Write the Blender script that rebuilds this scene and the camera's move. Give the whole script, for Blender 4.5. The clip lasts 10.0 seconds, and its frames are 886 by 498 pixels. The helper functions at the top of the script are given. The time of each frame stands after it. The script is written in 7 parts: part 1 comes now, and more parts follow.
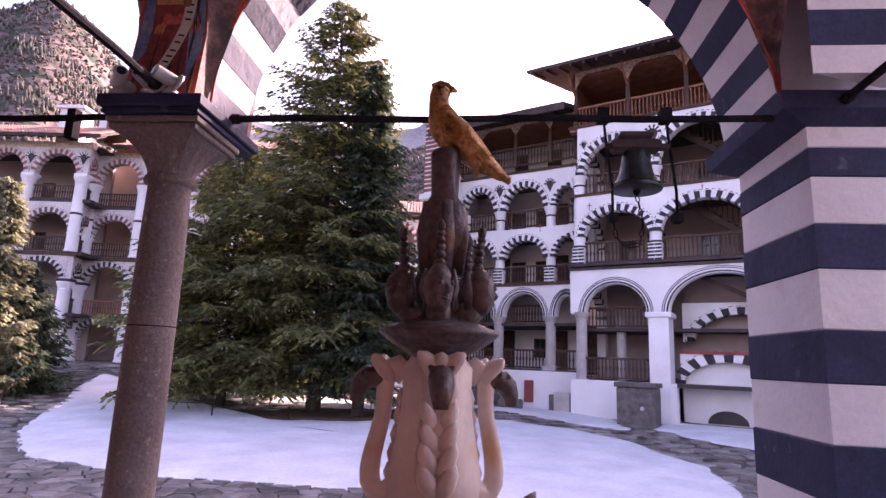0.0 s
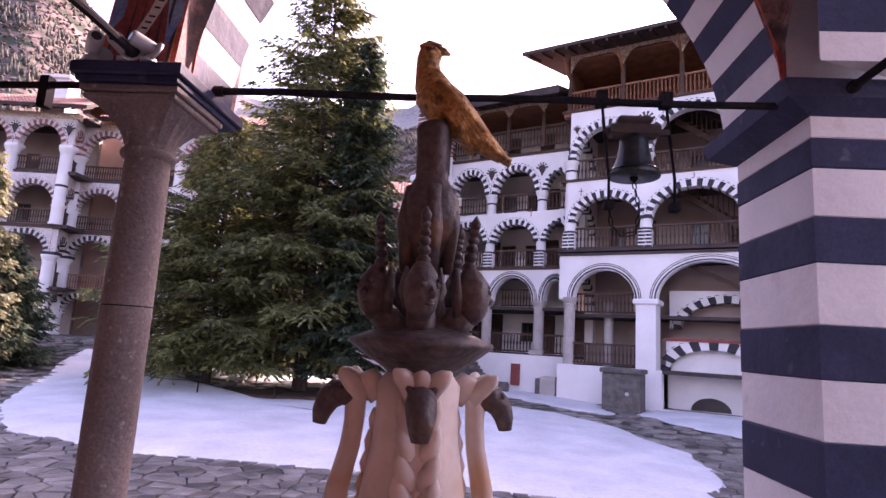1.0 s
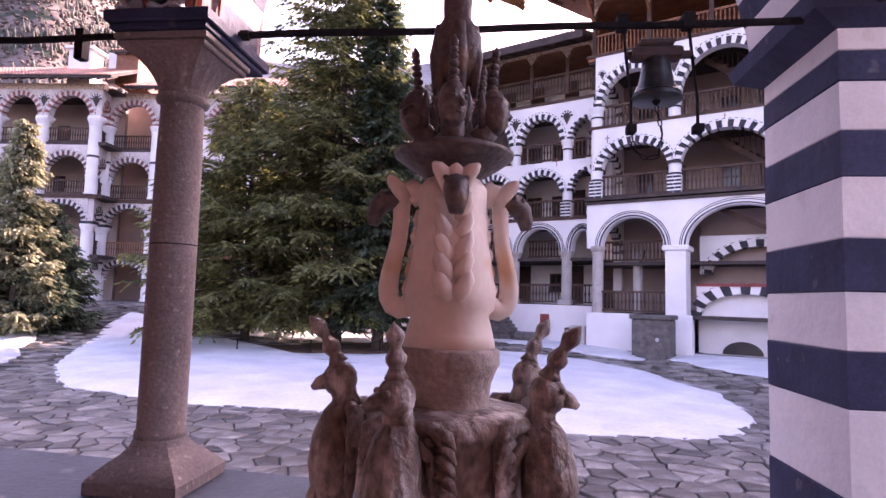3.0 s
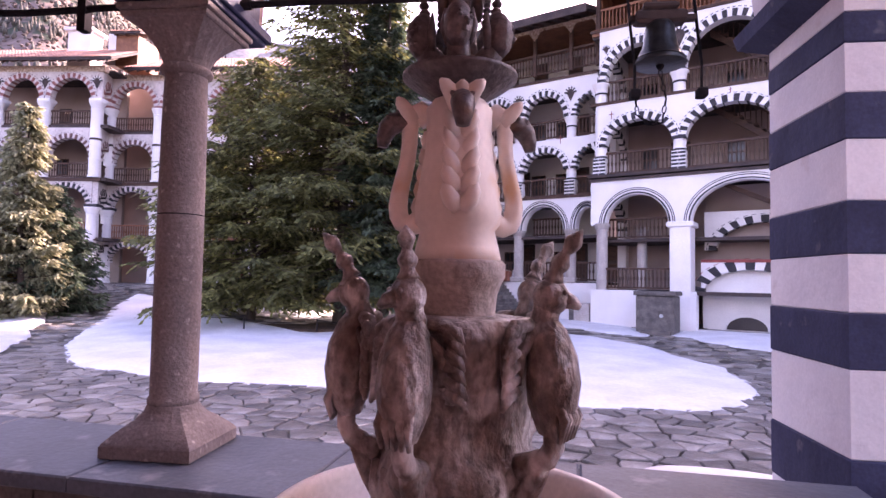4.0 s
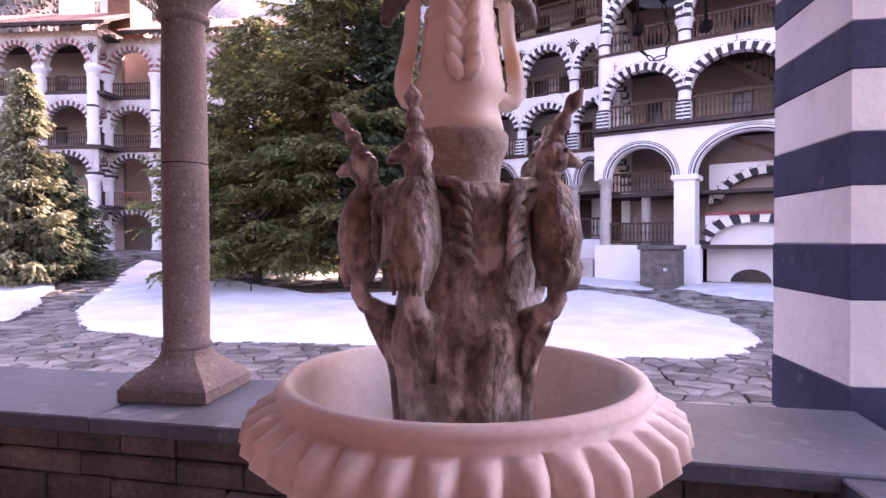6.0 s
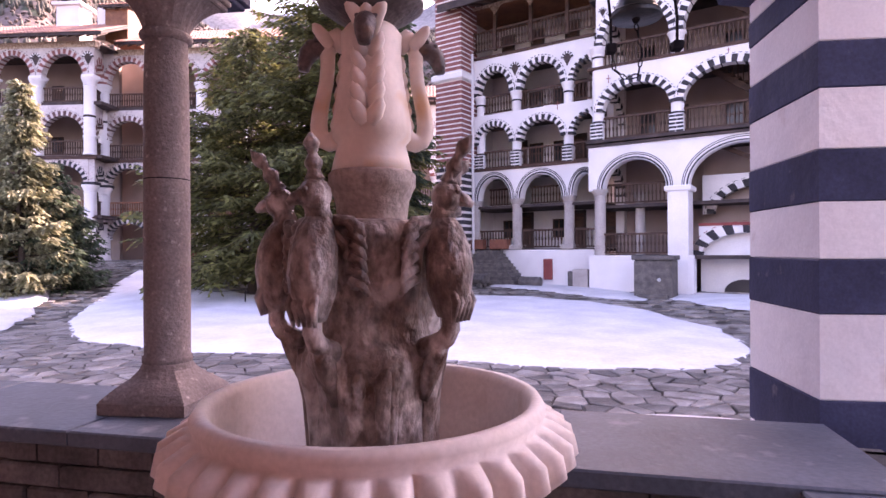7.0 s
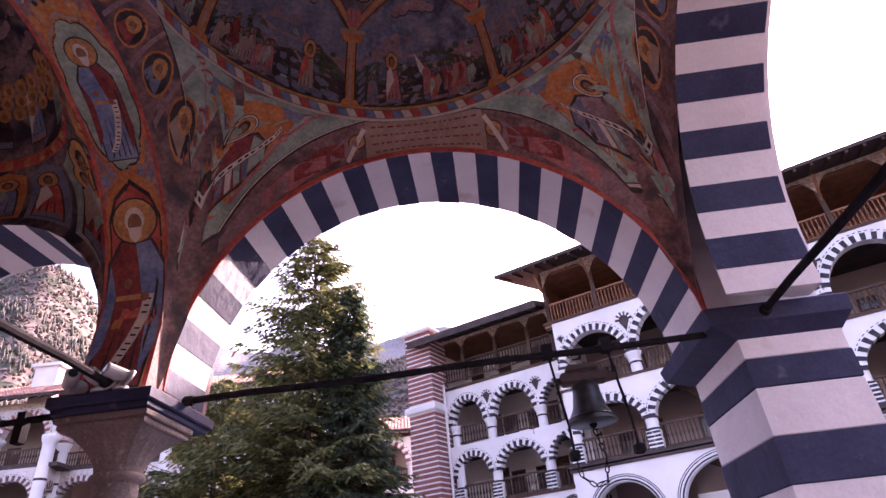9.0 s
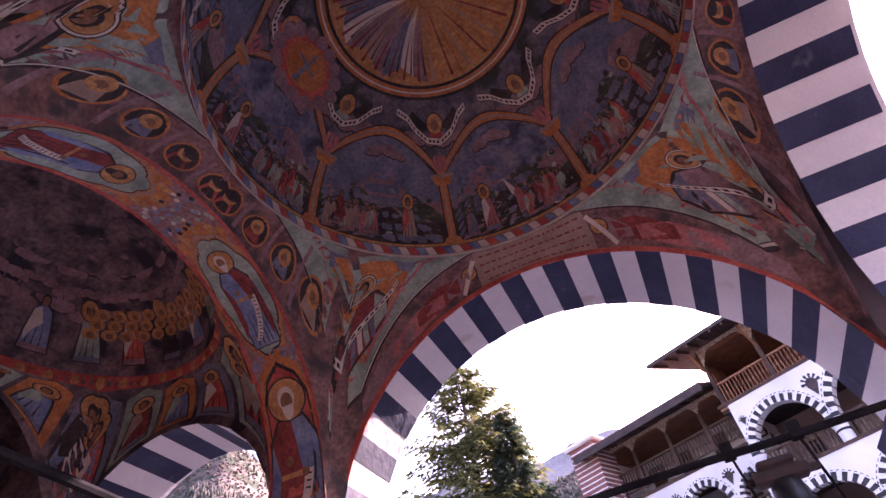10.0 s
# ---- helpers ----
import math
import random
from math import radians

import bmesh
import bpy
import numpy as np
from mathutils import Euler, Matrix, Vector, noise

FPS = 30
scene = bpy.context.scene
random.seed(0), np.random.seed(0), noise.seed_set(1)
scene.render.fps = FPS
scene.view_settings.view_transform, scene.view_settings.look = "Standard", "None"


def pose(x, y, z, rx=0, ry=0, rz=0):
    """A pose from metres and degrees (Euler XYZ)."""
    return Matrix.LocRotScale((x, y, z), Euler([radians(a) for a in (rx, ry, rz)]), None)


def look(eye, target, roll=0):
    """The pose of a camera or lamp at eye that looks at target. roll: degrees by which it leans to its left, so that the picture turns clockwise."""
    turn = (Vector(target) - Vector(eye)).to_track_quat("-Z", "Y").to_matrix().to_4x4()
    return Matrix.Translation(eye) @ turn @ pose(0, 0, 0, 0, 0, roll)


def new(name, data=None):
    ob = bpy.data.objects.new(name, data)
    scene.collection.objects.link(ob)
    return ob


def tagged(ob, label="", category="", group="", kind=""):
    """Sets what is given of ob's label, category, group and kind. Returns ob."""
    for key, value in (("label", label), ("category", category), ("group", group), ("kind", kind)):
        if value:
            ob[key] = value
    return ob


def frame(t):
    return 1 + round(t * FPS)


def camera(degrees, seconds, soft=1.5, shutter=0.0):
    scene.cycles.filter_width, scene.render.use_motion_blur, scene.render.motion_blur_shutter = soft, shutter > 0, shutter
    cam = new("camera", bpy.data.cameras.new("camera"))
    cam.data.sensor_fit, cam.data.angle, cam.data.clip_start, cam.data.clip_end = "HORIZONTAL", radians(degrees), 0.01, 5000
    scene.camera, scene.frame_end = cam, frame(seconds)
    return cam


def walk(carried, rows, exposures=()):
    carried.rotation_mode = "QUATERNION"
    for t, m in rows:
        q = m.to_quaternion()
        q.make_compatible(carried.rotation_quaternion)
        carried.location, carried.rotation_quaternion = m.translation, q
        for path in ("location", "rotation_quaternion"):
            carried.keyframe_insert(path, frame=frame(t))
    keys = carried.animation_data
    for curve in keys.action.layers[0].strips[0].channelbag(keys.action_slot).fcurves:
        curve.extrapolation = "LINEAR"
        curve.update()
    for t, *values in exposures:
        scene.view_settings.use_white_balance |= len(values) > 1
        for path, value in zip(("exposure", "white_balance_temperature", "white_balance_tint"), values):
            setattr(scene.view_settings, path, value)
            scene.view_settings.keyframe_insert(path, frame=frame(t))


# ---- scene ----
cam = camera(75.0, 10.0)
EYE, METRES, TILT, LEAN = 1.6, 2.4, 7.0, -1.8
PATH = [
    (0, (-0.018, 0.497, 2.317), (-0.194, 2.453, 2.699), 2.2),
    (0.5, (-0.022, 0.547, 2.338), (-0.178, 2.51, 2.689), 2.6),
    (1, (-0.023, 0.598, 2.348), (-0.163, 2.567, 2.67), 3.4),
    (1.5, (-0.026, 0.579, 2.324), (-0.18, 2.553, 2.605), 3.4),
    (2, (-0.021, 0.532, 2.285), (-0.229, 2.505, 2.538), 2.8),
    (2.5, (-0.014, 0.521, 2.236), (-0.237, 2.497, 2.449), 1.9),
    (4, (-0.014, 0.488, 2.121), (-0.253, 2.471, 2.225), 1.0),
    (4.5, (-0.014, 0.496, 2.092), (-0.281, 2.477, 2.162), 0.3),
    (5, (-0.018, 0.501, 2.066), (-0.31, 2.48, 2.078), -0.2),
    (5.5, (-0.023, 0.489, 2.019), (-0.285, 2.472, 1.988), -0.2),
    (7, (0.097, 0.432, 2.046), (-0.145, 2.417, 2.05), -0.3),
    (7.5, (0.198, 0.452, 2.227), (0.001, 2.428, 2.461), 0.5),
    (8, (0.239, 0.407, 2.42), (0.095, 2.314, 3.005), 0.4),
    (8.5, (0.205, 0.357, 2.491), (0.088, 2.173, 3.321), -2.3),
    (9, (0.19, 0.349, 2.534), (0.109, 2.061, 3.565), -6.0),
    (9.5, (0.199, 0.339, 2.553), (-0.031, 1.894, 3.79), -8.1),
    (10, (0.245, 0.319, 2.588), (-0.149, 1.702, 3.978), -12.0),
]
EXPOSURES = [(0, 2.2, 7150, 54), (2.5, 2.45, 7150, 54), (5.5, 2.88, 7150, 54), (7.5, 2.63, 7400, 52), (8.5, 2.42, 7250, 53), (10, 2.72, 6900, 54)]
walk(cam, [(t, look(eye, target, roll)) for t, eye, target, roll in PATH], EXPOSURES)

# ---- light ----
SUN = Vector((0.42, 0.72, 0.48)).normalized()
world = bpy.data.worlds.new("sky")
scene.world = world
world.use_nodes = True
wn = world.node_tree.nodes
sky = wn.new("ShaderNodeTexSky")
sky.sky_type, sky.sun_disc = "NISHITA", False
sky.sun_elevation, sky.sun_rotation = math.asin(SUN.z), math.atan2(SUN.x, SUN.y)
sky.air_density, sky.dust_density, sky.ozone_density = 1.0, 2.5, 1.0
wn["Background"].inputs[1].default_value = 0.15
world.node_tree.links.new(sky.outputs[0], wn["Background"].inputs[0])
sun_data = bpy.data.lights.new("sun", "SUN")
sun_data.energy, sun_data.angle, sun_data.color = 4.5, radians(0.6), (1.0, 0.93, 0.82)
sun = new("sun", sun_data)
sun.matrix_world = look((20, 20, 40), Vector((20, 20, 40)) - SUN)


# ---- materials ----
def material(name, cols, scale=4.0, rough=0.8, bump=0.2, bscale=None, metal=0.0, fine=30.0, grain=0.25, coords="Object", stretch=(1, 1, 1), island=0.0, spec=0.4, stain=None, stain_scale=1.2, stain_edge=(0.5, 0.62)):
    """A surface of two or three colours mixed by coarse noise, with fine grain, relief and, if wanted, stains."""
    m = bpy.data.materials.new(name)
    m.use_nodes = True
    n, l = m.node_tree.nodes, m.node_tree.links
    b = n["Principled BSDF"]
    tc = n.new("ShaderNodeTexCoord")
    mp = n.new("ShaderNodeMapping")
    mp.inputs["Scale"].default_value = stretch
    l.new(tc.outputs[coords], mp.inputs[0])
    big = n.new("ShaderNodeTexNoise")
    big.inputs["Scale"].default_value, big.inputs["Detail"].default_value = scale, 5
    l.new(mp.outputs[0], big.inputs["Vector"])
    ramp = n.new("ShaderNodeValToRGB")
    ramp.color_ramp.elements[0].position, ramp.color_ramp.elements[1].position = 0.32, 0.68
    ramp.color_ramp.elements[0].color = (*cols[0], 1)
    ramp.color_ramp.elements[1].color = (*cols[-1], 1)
    if len(cols) == 3:
        ramp.color_ramp.elements.new(0.5).color = (*cols[1], 1)
    l.new(big.outputs[0], ramp.inputs[0])
    small = n.new("ShaderNodeTexNoise")
    small.inputs["Scale"].default_value, small.inputs["Detail"].default_value = fine, 6
    l.new(mp.outputs[0], small.inputs["Vector"])
    mr = n.new("ShaderNodeMapRange")
    mr.inputs[1].default_value, mr.inputs[2].default_value = 0.3, 0.7
    mr.inputs[3].default_value, mr.inputs[4].default_value = 1 - grain, 1 + grain
    l.new(small.outputs[0], mr.inputs[0])
    mul = n.new("ShaderNodeVectorMath")
    mul.operation = "SCALE"
    l.new(ramp.outputs[0], mul.inputs[0])
    l.new(mr.outputs[0], mul.inputs["Scale"])
    out = mul.outputs[0]
    if stain:
        st = n.new("ShaderNodeTexNoise")
        st.inputs["Scale"].default_value, st.inputs["Detail"].default_value = stain_scale, 7
        l.new(mp.outputs[0], st.inputs["Vector"])
        sr = n.new("ShaderNodeMapRange")
        sr.inputs[1].default_value, sr.inputs[2].default_value = stain_edge
        l.new(st.outputs[0], sr.inputs[0])
        mx = n.new("ShaderNodeMix")
        mx.data_type = "RGBA"
        l.new(sr.outputs[0], mx.inputs[0])
        l.new(out, mx.inputs[6])
        mx.inputs[7].default_value = (*stain, 1)
        out = mx.outputs[2]
    if island:
        ge = n.new("ShaderNodeObjectInfo" if island < 0 else "ShaderNodeNewGeometry")
        ir = n.new("ShaderNodeMapRange")
        ir.inputs[3].default_value, ir.inputs[4].default_value = 1 - abs(island), 1 + abs(island)
        l.new(ge.outputs["Random" if island < 0 else "Random Per Island"], ir.inputs[0])
        m2 = n.new("ShaderNodeVectorMath")
        m2.operation = "SCALE"
        l.new(out, m2.inputs[0])
        l.new(ir.outputs[0], m2.inputs["Scale"])
        out = m2.outputs[0]
    l.new(out, b.inputs["Base Color"])
    b.inputs["Roughness"].default_value, b.inputs["Metallic"].default_value = rough, metal
    b.inputs["Specular IOR Level"].default_value = spec
    if bump:
        bt = n.new("ShaderNodeTexNoise")
        bt.inputs["Scale"].default_value, bt.inputs["Detail"].default_value = bscale or fine, 8
        l.new(mp.outputs[0], bt.inputs["Vector"])
        bp = n.new("ShaderNodeBump")
        bp.inputs["Strength"].default_value, bp.inputs["Distance"].default_value = bump, 0.02
        l.new(bt.outputs[0], bp.inputs["Height"])
        l.new(bp.outputs[0], b.inputs["Normal"])
    return m


M = {}
M["white"] = material("white_limewash", [(0.70, 0.66, 0.66), (0.82, 0.78, 0.77)], 0.7, 0.9, 0.15, fine=25, grain=0.06)
M["white_old"] = material("aged_painted_plaster", [(0.50, 0.43, 0.42), (0.64, 0.57, 0.55)], 1.6, 0.9, 0.15, fine=9, grain=0.12, stain=(0.36, 0.25, 0.23), stain_scale=5, stain_edge=(0.58, 0.72))
M["white_near"] = material("white_painted_plaster", [(0.70, 0.66, 0.68), (0.80, 0.76, 0.76)], 2.2, 0.85, 0.5, 9, fine=60, grain=0.05, stain=(0.55, 0.45, 0.42), stain_scale=3.5, stain_edge=(0.64, 0.78))
M["navy_near"] = material("dark_blue_painted_plaster", [(0.017, 0.02, 0.055), (0.036, 0.042, 0.095)], 3, 0.75, 0.5, 9, fine=60, grain=0.2, stain=(0.16, 0.15, 0.17), stain_scale=7, stain_edge=(0.66, 0.8))
M["black"] = material("black_paint", [(0.02, 0.02, 0.026), (0.045, 0.04, 0.045)], 3, 0.8, 0.1, grain=0.2)
M["red_paint"] = material("dark_red_paint", [(0.22, 0.045, 0.045), (0.30, 0.07, 0.06)], 2, 0.8, 0.1)
M["brick_red"] = material("dull_red_brick", [(0.22, 0.075, 0.07), (0.31, 0.125, 0.11)], 3, 0.9, 0.2, grain=0.2)
M["brick_dark"] = material("dark_brown_brick", [(0.11, 0.055, 0.055), (0.17, 0.09, 0.085)], 3, 0.9, 0.2, grain=0.2)
# pinkish plaster, darkened further to put the galleries' shade into its colour
M["beige_wall"] = material("pinkish_beige_plaster", [(0.31, 0.232, 0.21), (0.40, 0.31, 0.28)], 0.6, 0.9, 0.1, grain=0.06)
M["wood"] = material("weathered_brown_wood", [(0.04, 0.019, 0.014), (0.085, 0.042, 0.028)], 2.5, 0.75, 0.3, fine=18, stretch=(1, 1, 4), grain=0.25, island=0.2)
M["wood_warm"] = material("reddish_brown_wood", [(0.16, 0.06, 0.032), (0.27, 0.11, 0.055)], 2.5, 0.7, 0.3, fine=18, grain=0.2, island=0.2)
M["wood_dark"] = material("dark_eaves_boards", [(0.035, 0.025, 0.025), (0.075, 0.05, 0.045)], 2, 0.8, 0.3, fine=14, grain=0.25)
M["carved"] = material("carved_pale_brown_wood", [(0.30, 0.18, 0.12), (0.66, 0.53, 0.42)], 9, 0.75, 0.6, 14, fine=30, grain=0.3)
M["glass_dark"] = material("dark_window_glass", [(0.02, 0.022, 0.025), (0.04, 0.04, 0.045)], 1, 0.15, 0.0, grain=0.1)
# flat dark fill that paints the shade inside openings
M["shade_fill"] = material("interior_shade_fill", [(0.055, 0.045, 0.045), (0.09, 0.075, 0.07)], 1, 0.9, 0.1)
M["roof_tile"] = material("orange_red_roof_tile", [(0.30, 0.14, 0.105), (0.44, 0.235, 0.18)], 2.0, 0.85, 0.3, fine=12, grain=0.3, island=0.15)
M["column_stone"] = material("grey_pink_column_stone", [(0.16, 0.125, 0.118), (0.23, 0.185, 0.172)], 3.5, 0.8, 0.35, 45, fine=60, grain=0.22, stain=(0.38, 0.33, 0.30), stain_scale=26, stain_edge=(0.62, 0.74))
M["carved_stone"] = material("pale_grey_column_stone", [(0.36, 0.31, 0.29), (0.46, 0.41, 0.38)], 2, 0.85, 0.2)
M["bench_stone"] = material("blue_grey_slate_slab", [(0.04, 0.049, 0.066), (0.078, 0.091, 0.116)], 2.2, 0.5, 0.25, 22, fine=40, grain=0.2, stain=(0.20, 0.20, 0.215), stain_scale=5, stain_edge=(0.6, 0.75), island=-0.12)
M["floor_stone"] = material("worn_pale_floor_stone", [(0.32, 0.29, 0.285), (0.44, 0.405, 0.395)], 1.6, 0.5, 0.2, 18, fine=40, grain=0.15, stain=(0.24, 0.20, 0.19), stain_scale=2.5, stain_edge=(0.52, 0.7))
M["rough_stone"] = material("dark_wall_stone", [(0.07, 0.062, 0.06), (0.15, 0.13, 0.12)], 4, 0.8, 0.7, 16, fine=35, grain=0.3, island=-0.2)
M["mortar"] = material("dark_mortar", [(0.04, 0.035, 0.032), (0.07, 0.06, 0.055)], 5, 0.9, 0.4)
M["marble"] = material("cream_marble", [(0.68, 0.61, 0.55), (0.80, 0.73, 0.67)], 14, 0.5, 0.04, 60, fine=120, grain=0.05, stain=(0.64, 0.42, 0.24), stain_scale=15, stain_edge=(0.54, 0.74))
M["basin_marble"] = material("pinkish_white_marble", [(0.68, 0.62, 0.60), (0.80, 0.74, 0.72)], 9, 0.55, 0.05, 50, fine=140, grain=0.07, stain=(0.52, 0.42, 0.36), stain_scale=14, stain_edge=(0.62, 0.85))
M["fountain_stone"] = material("wet_brown_grey_stone", [(0.085, 0.05, 0.036), (0.20, 0.165, 0.15), (0.40, 0.375, 0.365)], 22, 0.34, 0.7, 60, fine=110, grain=0.5, stretch=(1, 1, 0.7), stain=(0.60, 0.57, 0.56), stain_scale=26, stain_edge=(0.55, 0.68))
M["fountain_dark"] = material("dark_weathered_bronze_stone", [(0.06, 0.055, 0.06), (0.145, 0.125, 0.125)], 20, 0.45, 0.25, 90, fine=160, grain=0.3, stain=(0.23, 0.13, 0.07), stain_scale=22, stain_edge=(0.6, 0.75))
M["collar_stone"] = material("grey_collar_stone", [(0.27, 0.23, 0.21), (0.42, 0.37, 0.345)], 24, 0.7, 0.25, 90, fine=160, grain=0.25, stain=(0.16, 0.085, 0.05), stain_scale=18, stain_edge=(0.6, 0.75))
M["gold"] = material("worn_gilded_bird", [(0.38, 0.17, 0.05), (0.62, 0.37, 0.13)], 40, 0.4, 0.45, 150, fine=220, grain=0.35, metal=0.2, stain=(0.12, 0.055, 0.03), stain_scale=60, stain_edge=(0.55, 0.7))
M["iron"] = material("black_iron", [(0.014, 0.013, 0.016), (0.03, 0.027, 0.03)], 6, 0.95, 0.0, 40, spec=0.05)
M["bronze"] = material("dark_bronze_bell", [(0.035, 0.04, 0.045), (0.065, 0.07, 0.07)], 6, 0.45, 0.2, metal=0.6)
M["plastic"] = material("grey_white_plastic", [(0.42, 0.42, 0.44), (0.5, 0.5, 0.52)], 6, 0.4, 0.0, grain=0.03)
M["snow"] = material("old_snow", [(0.58, 0.575, 0.60), (0.74, 0.735, 0.755)], 0.9, 0.6, 1.0, 3.0, fine=11, grain=0.07, spec=0.3)
M["earth"] = material("wet_courtyard_ground", [(0.035, 0.03, 0.027), (0.075, 0.065, 0.055)], 1.2, 0.45, 0.6, 9, fine=14, grain=0.35)
M["flag"] = material("wet_grey_flagstone", [(0.11, 0.10, 0.10), (0.17, 0.15, 0.135), (0.25, 0.235, 0.225)], 2.5, 0.36, 0.5, 14, fine=30, grain=0.2, island=-0.5)
M["flag_far"] = material("wet_grey_flagstone_far", [(0.11, 0.10, 0.10), (0.17, 0.15, 0.135), (0.25, 0.235, 0.225)], 2.5, 0.36, 0.5, 14, fine=30, grain=0.2, island=0.5)
M["bed"] = material("brown_needle_litter", [(0.045, 0.025, 0.016), (0.10, 0.055, 0.035)], 3, 0.95, 0.8, 10, fine=25, grain=0.4)
M["bark"] = material("spruce_bark", [(0.05, 0.035, 0.028), (0.10, 0.075, 0.06)], 6, 0.9, 0.6, stretch=(1, 1, 0.3))
M["needles"] = material("dark_green_needles", [(0.068, 0.078, 0.03), (0.209, 0.209, 0.074)], 0.7, 0.6, 0.0, fine=3, grain=0.4, island=0.45)
M["needles_blue"] = material("blue_green_needles", [(0.042, 0.068, 0.044), (0.104, 0.143, 0.085)], 0.9, 0.6, 0.0, fine=3, grain=0.4, island=0.45)
M["needles_pale"] = material("yellow_green_needles", [(0.20, 0.205, 0.115), (0.36, 0.35, 0.215)], 0.9, 0.6, 0.0, fine=3, grain=0.35, island=0.4)
M["needles_gold"] = material("golden_needles", [(0.26, 0.17, 0.03), (0.42, 0.29, 0.06)], 0.9, 0.6, 0.0, fine=3, grain=0.35, island=0.4)
M["terracotta"] = material("terracotta", [(0.20, 0.07, 0.045), (0.27, 0.10, 0.06)], 5, 0.8, 0.2)
M["ochre"] = material("ochre_fresco", [(0.470, 0.213, 0.078), (0.650, 0.347, 0.146)], 9, 0.85, 0.1, fine=40, grain=0.3)
M["f_red"] = material("red_fresco", [(0.442, 0.069, 0.059), (0.696, 0.163, 0.116)], 6, 0.85, 0.1, fine=40, grain=0.25)
M["f_blue"] = material("blue_fresco", [(0.127, 0.183, 0.368), (0.283, 0.368, 0.538)], 6, 0.85, 0.1, fine=40, grain=0.25)
M["f_green"] = material("grey_green_fresco", [(0.199, 0.283, 0.241), (0.423, 0.538, 0.451)], 6, 0.85, 0.1, fine=40, grain=0.2)
M["f_dark"] = material("dark_fresco", [(0.031, 0.028, 0.031), (0.085, 0.062, 0.062)], 6, 0.85, 0.1, fine=40, grain=0.3)
M["f_wine"] = material("wine_red_fresco", [(0.204, 0.040, 0.041), (0.361, 0.080, 0.069)], 9, 0.85, 0.1, fine=40, grain=0.3)
M["f_night"] = material("dusky_blue_fresco", [(0.070, 0.077, 0.119), (0.168, 0.189, 0.280), (0.280, 0.266, 0.308)], 7, 0.85, 0.1, fine=30, grain=0.35)
M["f_tan"] = material("tan_fresco", [(0.336, 0.231, 0.182), (0.462, 0.336, 0.273)], 8, 0.85, 0.1, fine=60, grain=0.15)
M["f_pale"] = material("pale_scroll_paint", [(0.601, 0.543, 0.486), (0.772, 0.701, 0.615)], 8, 0.85, 0.1, fine=60, grain=0.12)
M["f_skin"] = material("brown_face_paint", [(0.224, 0.105, 0.056), (0.350, 0.182, 0.105)], 30, 0.85, 0.0, fine=80, grain=0.2)
M["f_ink"] = material("dark_ink", [(0.03, 0.02, 0.02), (0.05, 0.03, 0.03)], 8, 0.85, 0.0)


M["f_dkgreen"] = material("dark_green_fresco", [(0.042, 0.059, 0.042), (0.105, 0.119, 0.084)], 12, 0.85, 0.1, fine=50, grain=0.35)
M["f_mauve"] = material("grey_mauve_fresco", [(0.235, 0.140, 0.151), (0.392, 0.253, 0.268)], 9, 0.85, 0.1, fine=45, grain=0.25)
M["f_orange"] = material("orange_fresco", [(0.480, 0.156, 0.054), (0.672, 0.276, 0.096)], 9, 0.85, 0.1, fine=45, grain=0.25)
M["f_pink"] = material("dull_pink_fresco", [(0.408, 0.133, 0.137), (0.596, 0.226, 0.226)], 9, 0.85, 0.1, fine=45, grain=0.25)
M["f_sky"] = material("slate_blue_fresco", [(0.119, 0.140, 0.210), (0.238, 0.252, 0.329)], 6, 0.85, 0.1, fine=40, grain=0.25)


M["fresco_dome"] = material("dome_fresco", [(0.084, 0.087, 0.126), (0.161, 0.147, 0.182), (0.266, 0.210, 0.217)], 6, 0.85, 0.1, fine=35, grain=0.35, stain=(0.05, 0.055, 0.05), stain_scale=5, stain_edge=(0.5, 0.62))
M["fresco_wall"] = material("pendentive_fresco", [(0.157, 0.080, 0.075), (0.251, 0.140, 0.130), (0.329, 0.199, 0.192)], 7, 0.85, 0.1, fine=40, grain=0.35, stain=(0.08, 0.07, 0.075), stain_scale=6, stain_edge=(0.5, 0.65))
M["fresco_band"] = material("arch_fresco", [(0.314, 0.180, 0.171), (0.423, 0.253, 0.247)], 10, 0.85, 0.1, fine=40, grain=0.3)
# darker fresco for the next bay, whose shade is put into the colour
M["fresco_shade"] = material("shade_toned_fresco", [(0.095, 0.076, 0.085), (0.189, 0.142, 0.151), (0.284, 0.208, 0.208)], 6, 0.85, 0.1, fine=30, grain=0.4, stain=(0.035, 0.035, 0.05), stain_scale=4, stain_edge=(0.5, 0.62))

for key in ("needles", "needles_blue", "needles_pale", "needles_gold"):
    nt = M[key].node_tree
    pb, mo = nt.nodes["Principled BSDF"], nt.nodes["Material Output"]
    tr = nt.nodes.new("ShaderNodeBsdfTranslucent")
    mixer = nt.nodes.new("ShaderNodeMixShader")
    mixer.inputs[0].default_value = 0.4
    nt.links.new(pb.inputs["Base Color"].links[0].from_socket, tr.inputs[0])
    nt.links.new(pb.outputs[0], mixer.inputs[1])
    nt.links.new(tr.outputs[0], mixer.inputs[2])
    nt.links.new(mixer.outputs[0], mo.inputs[0])

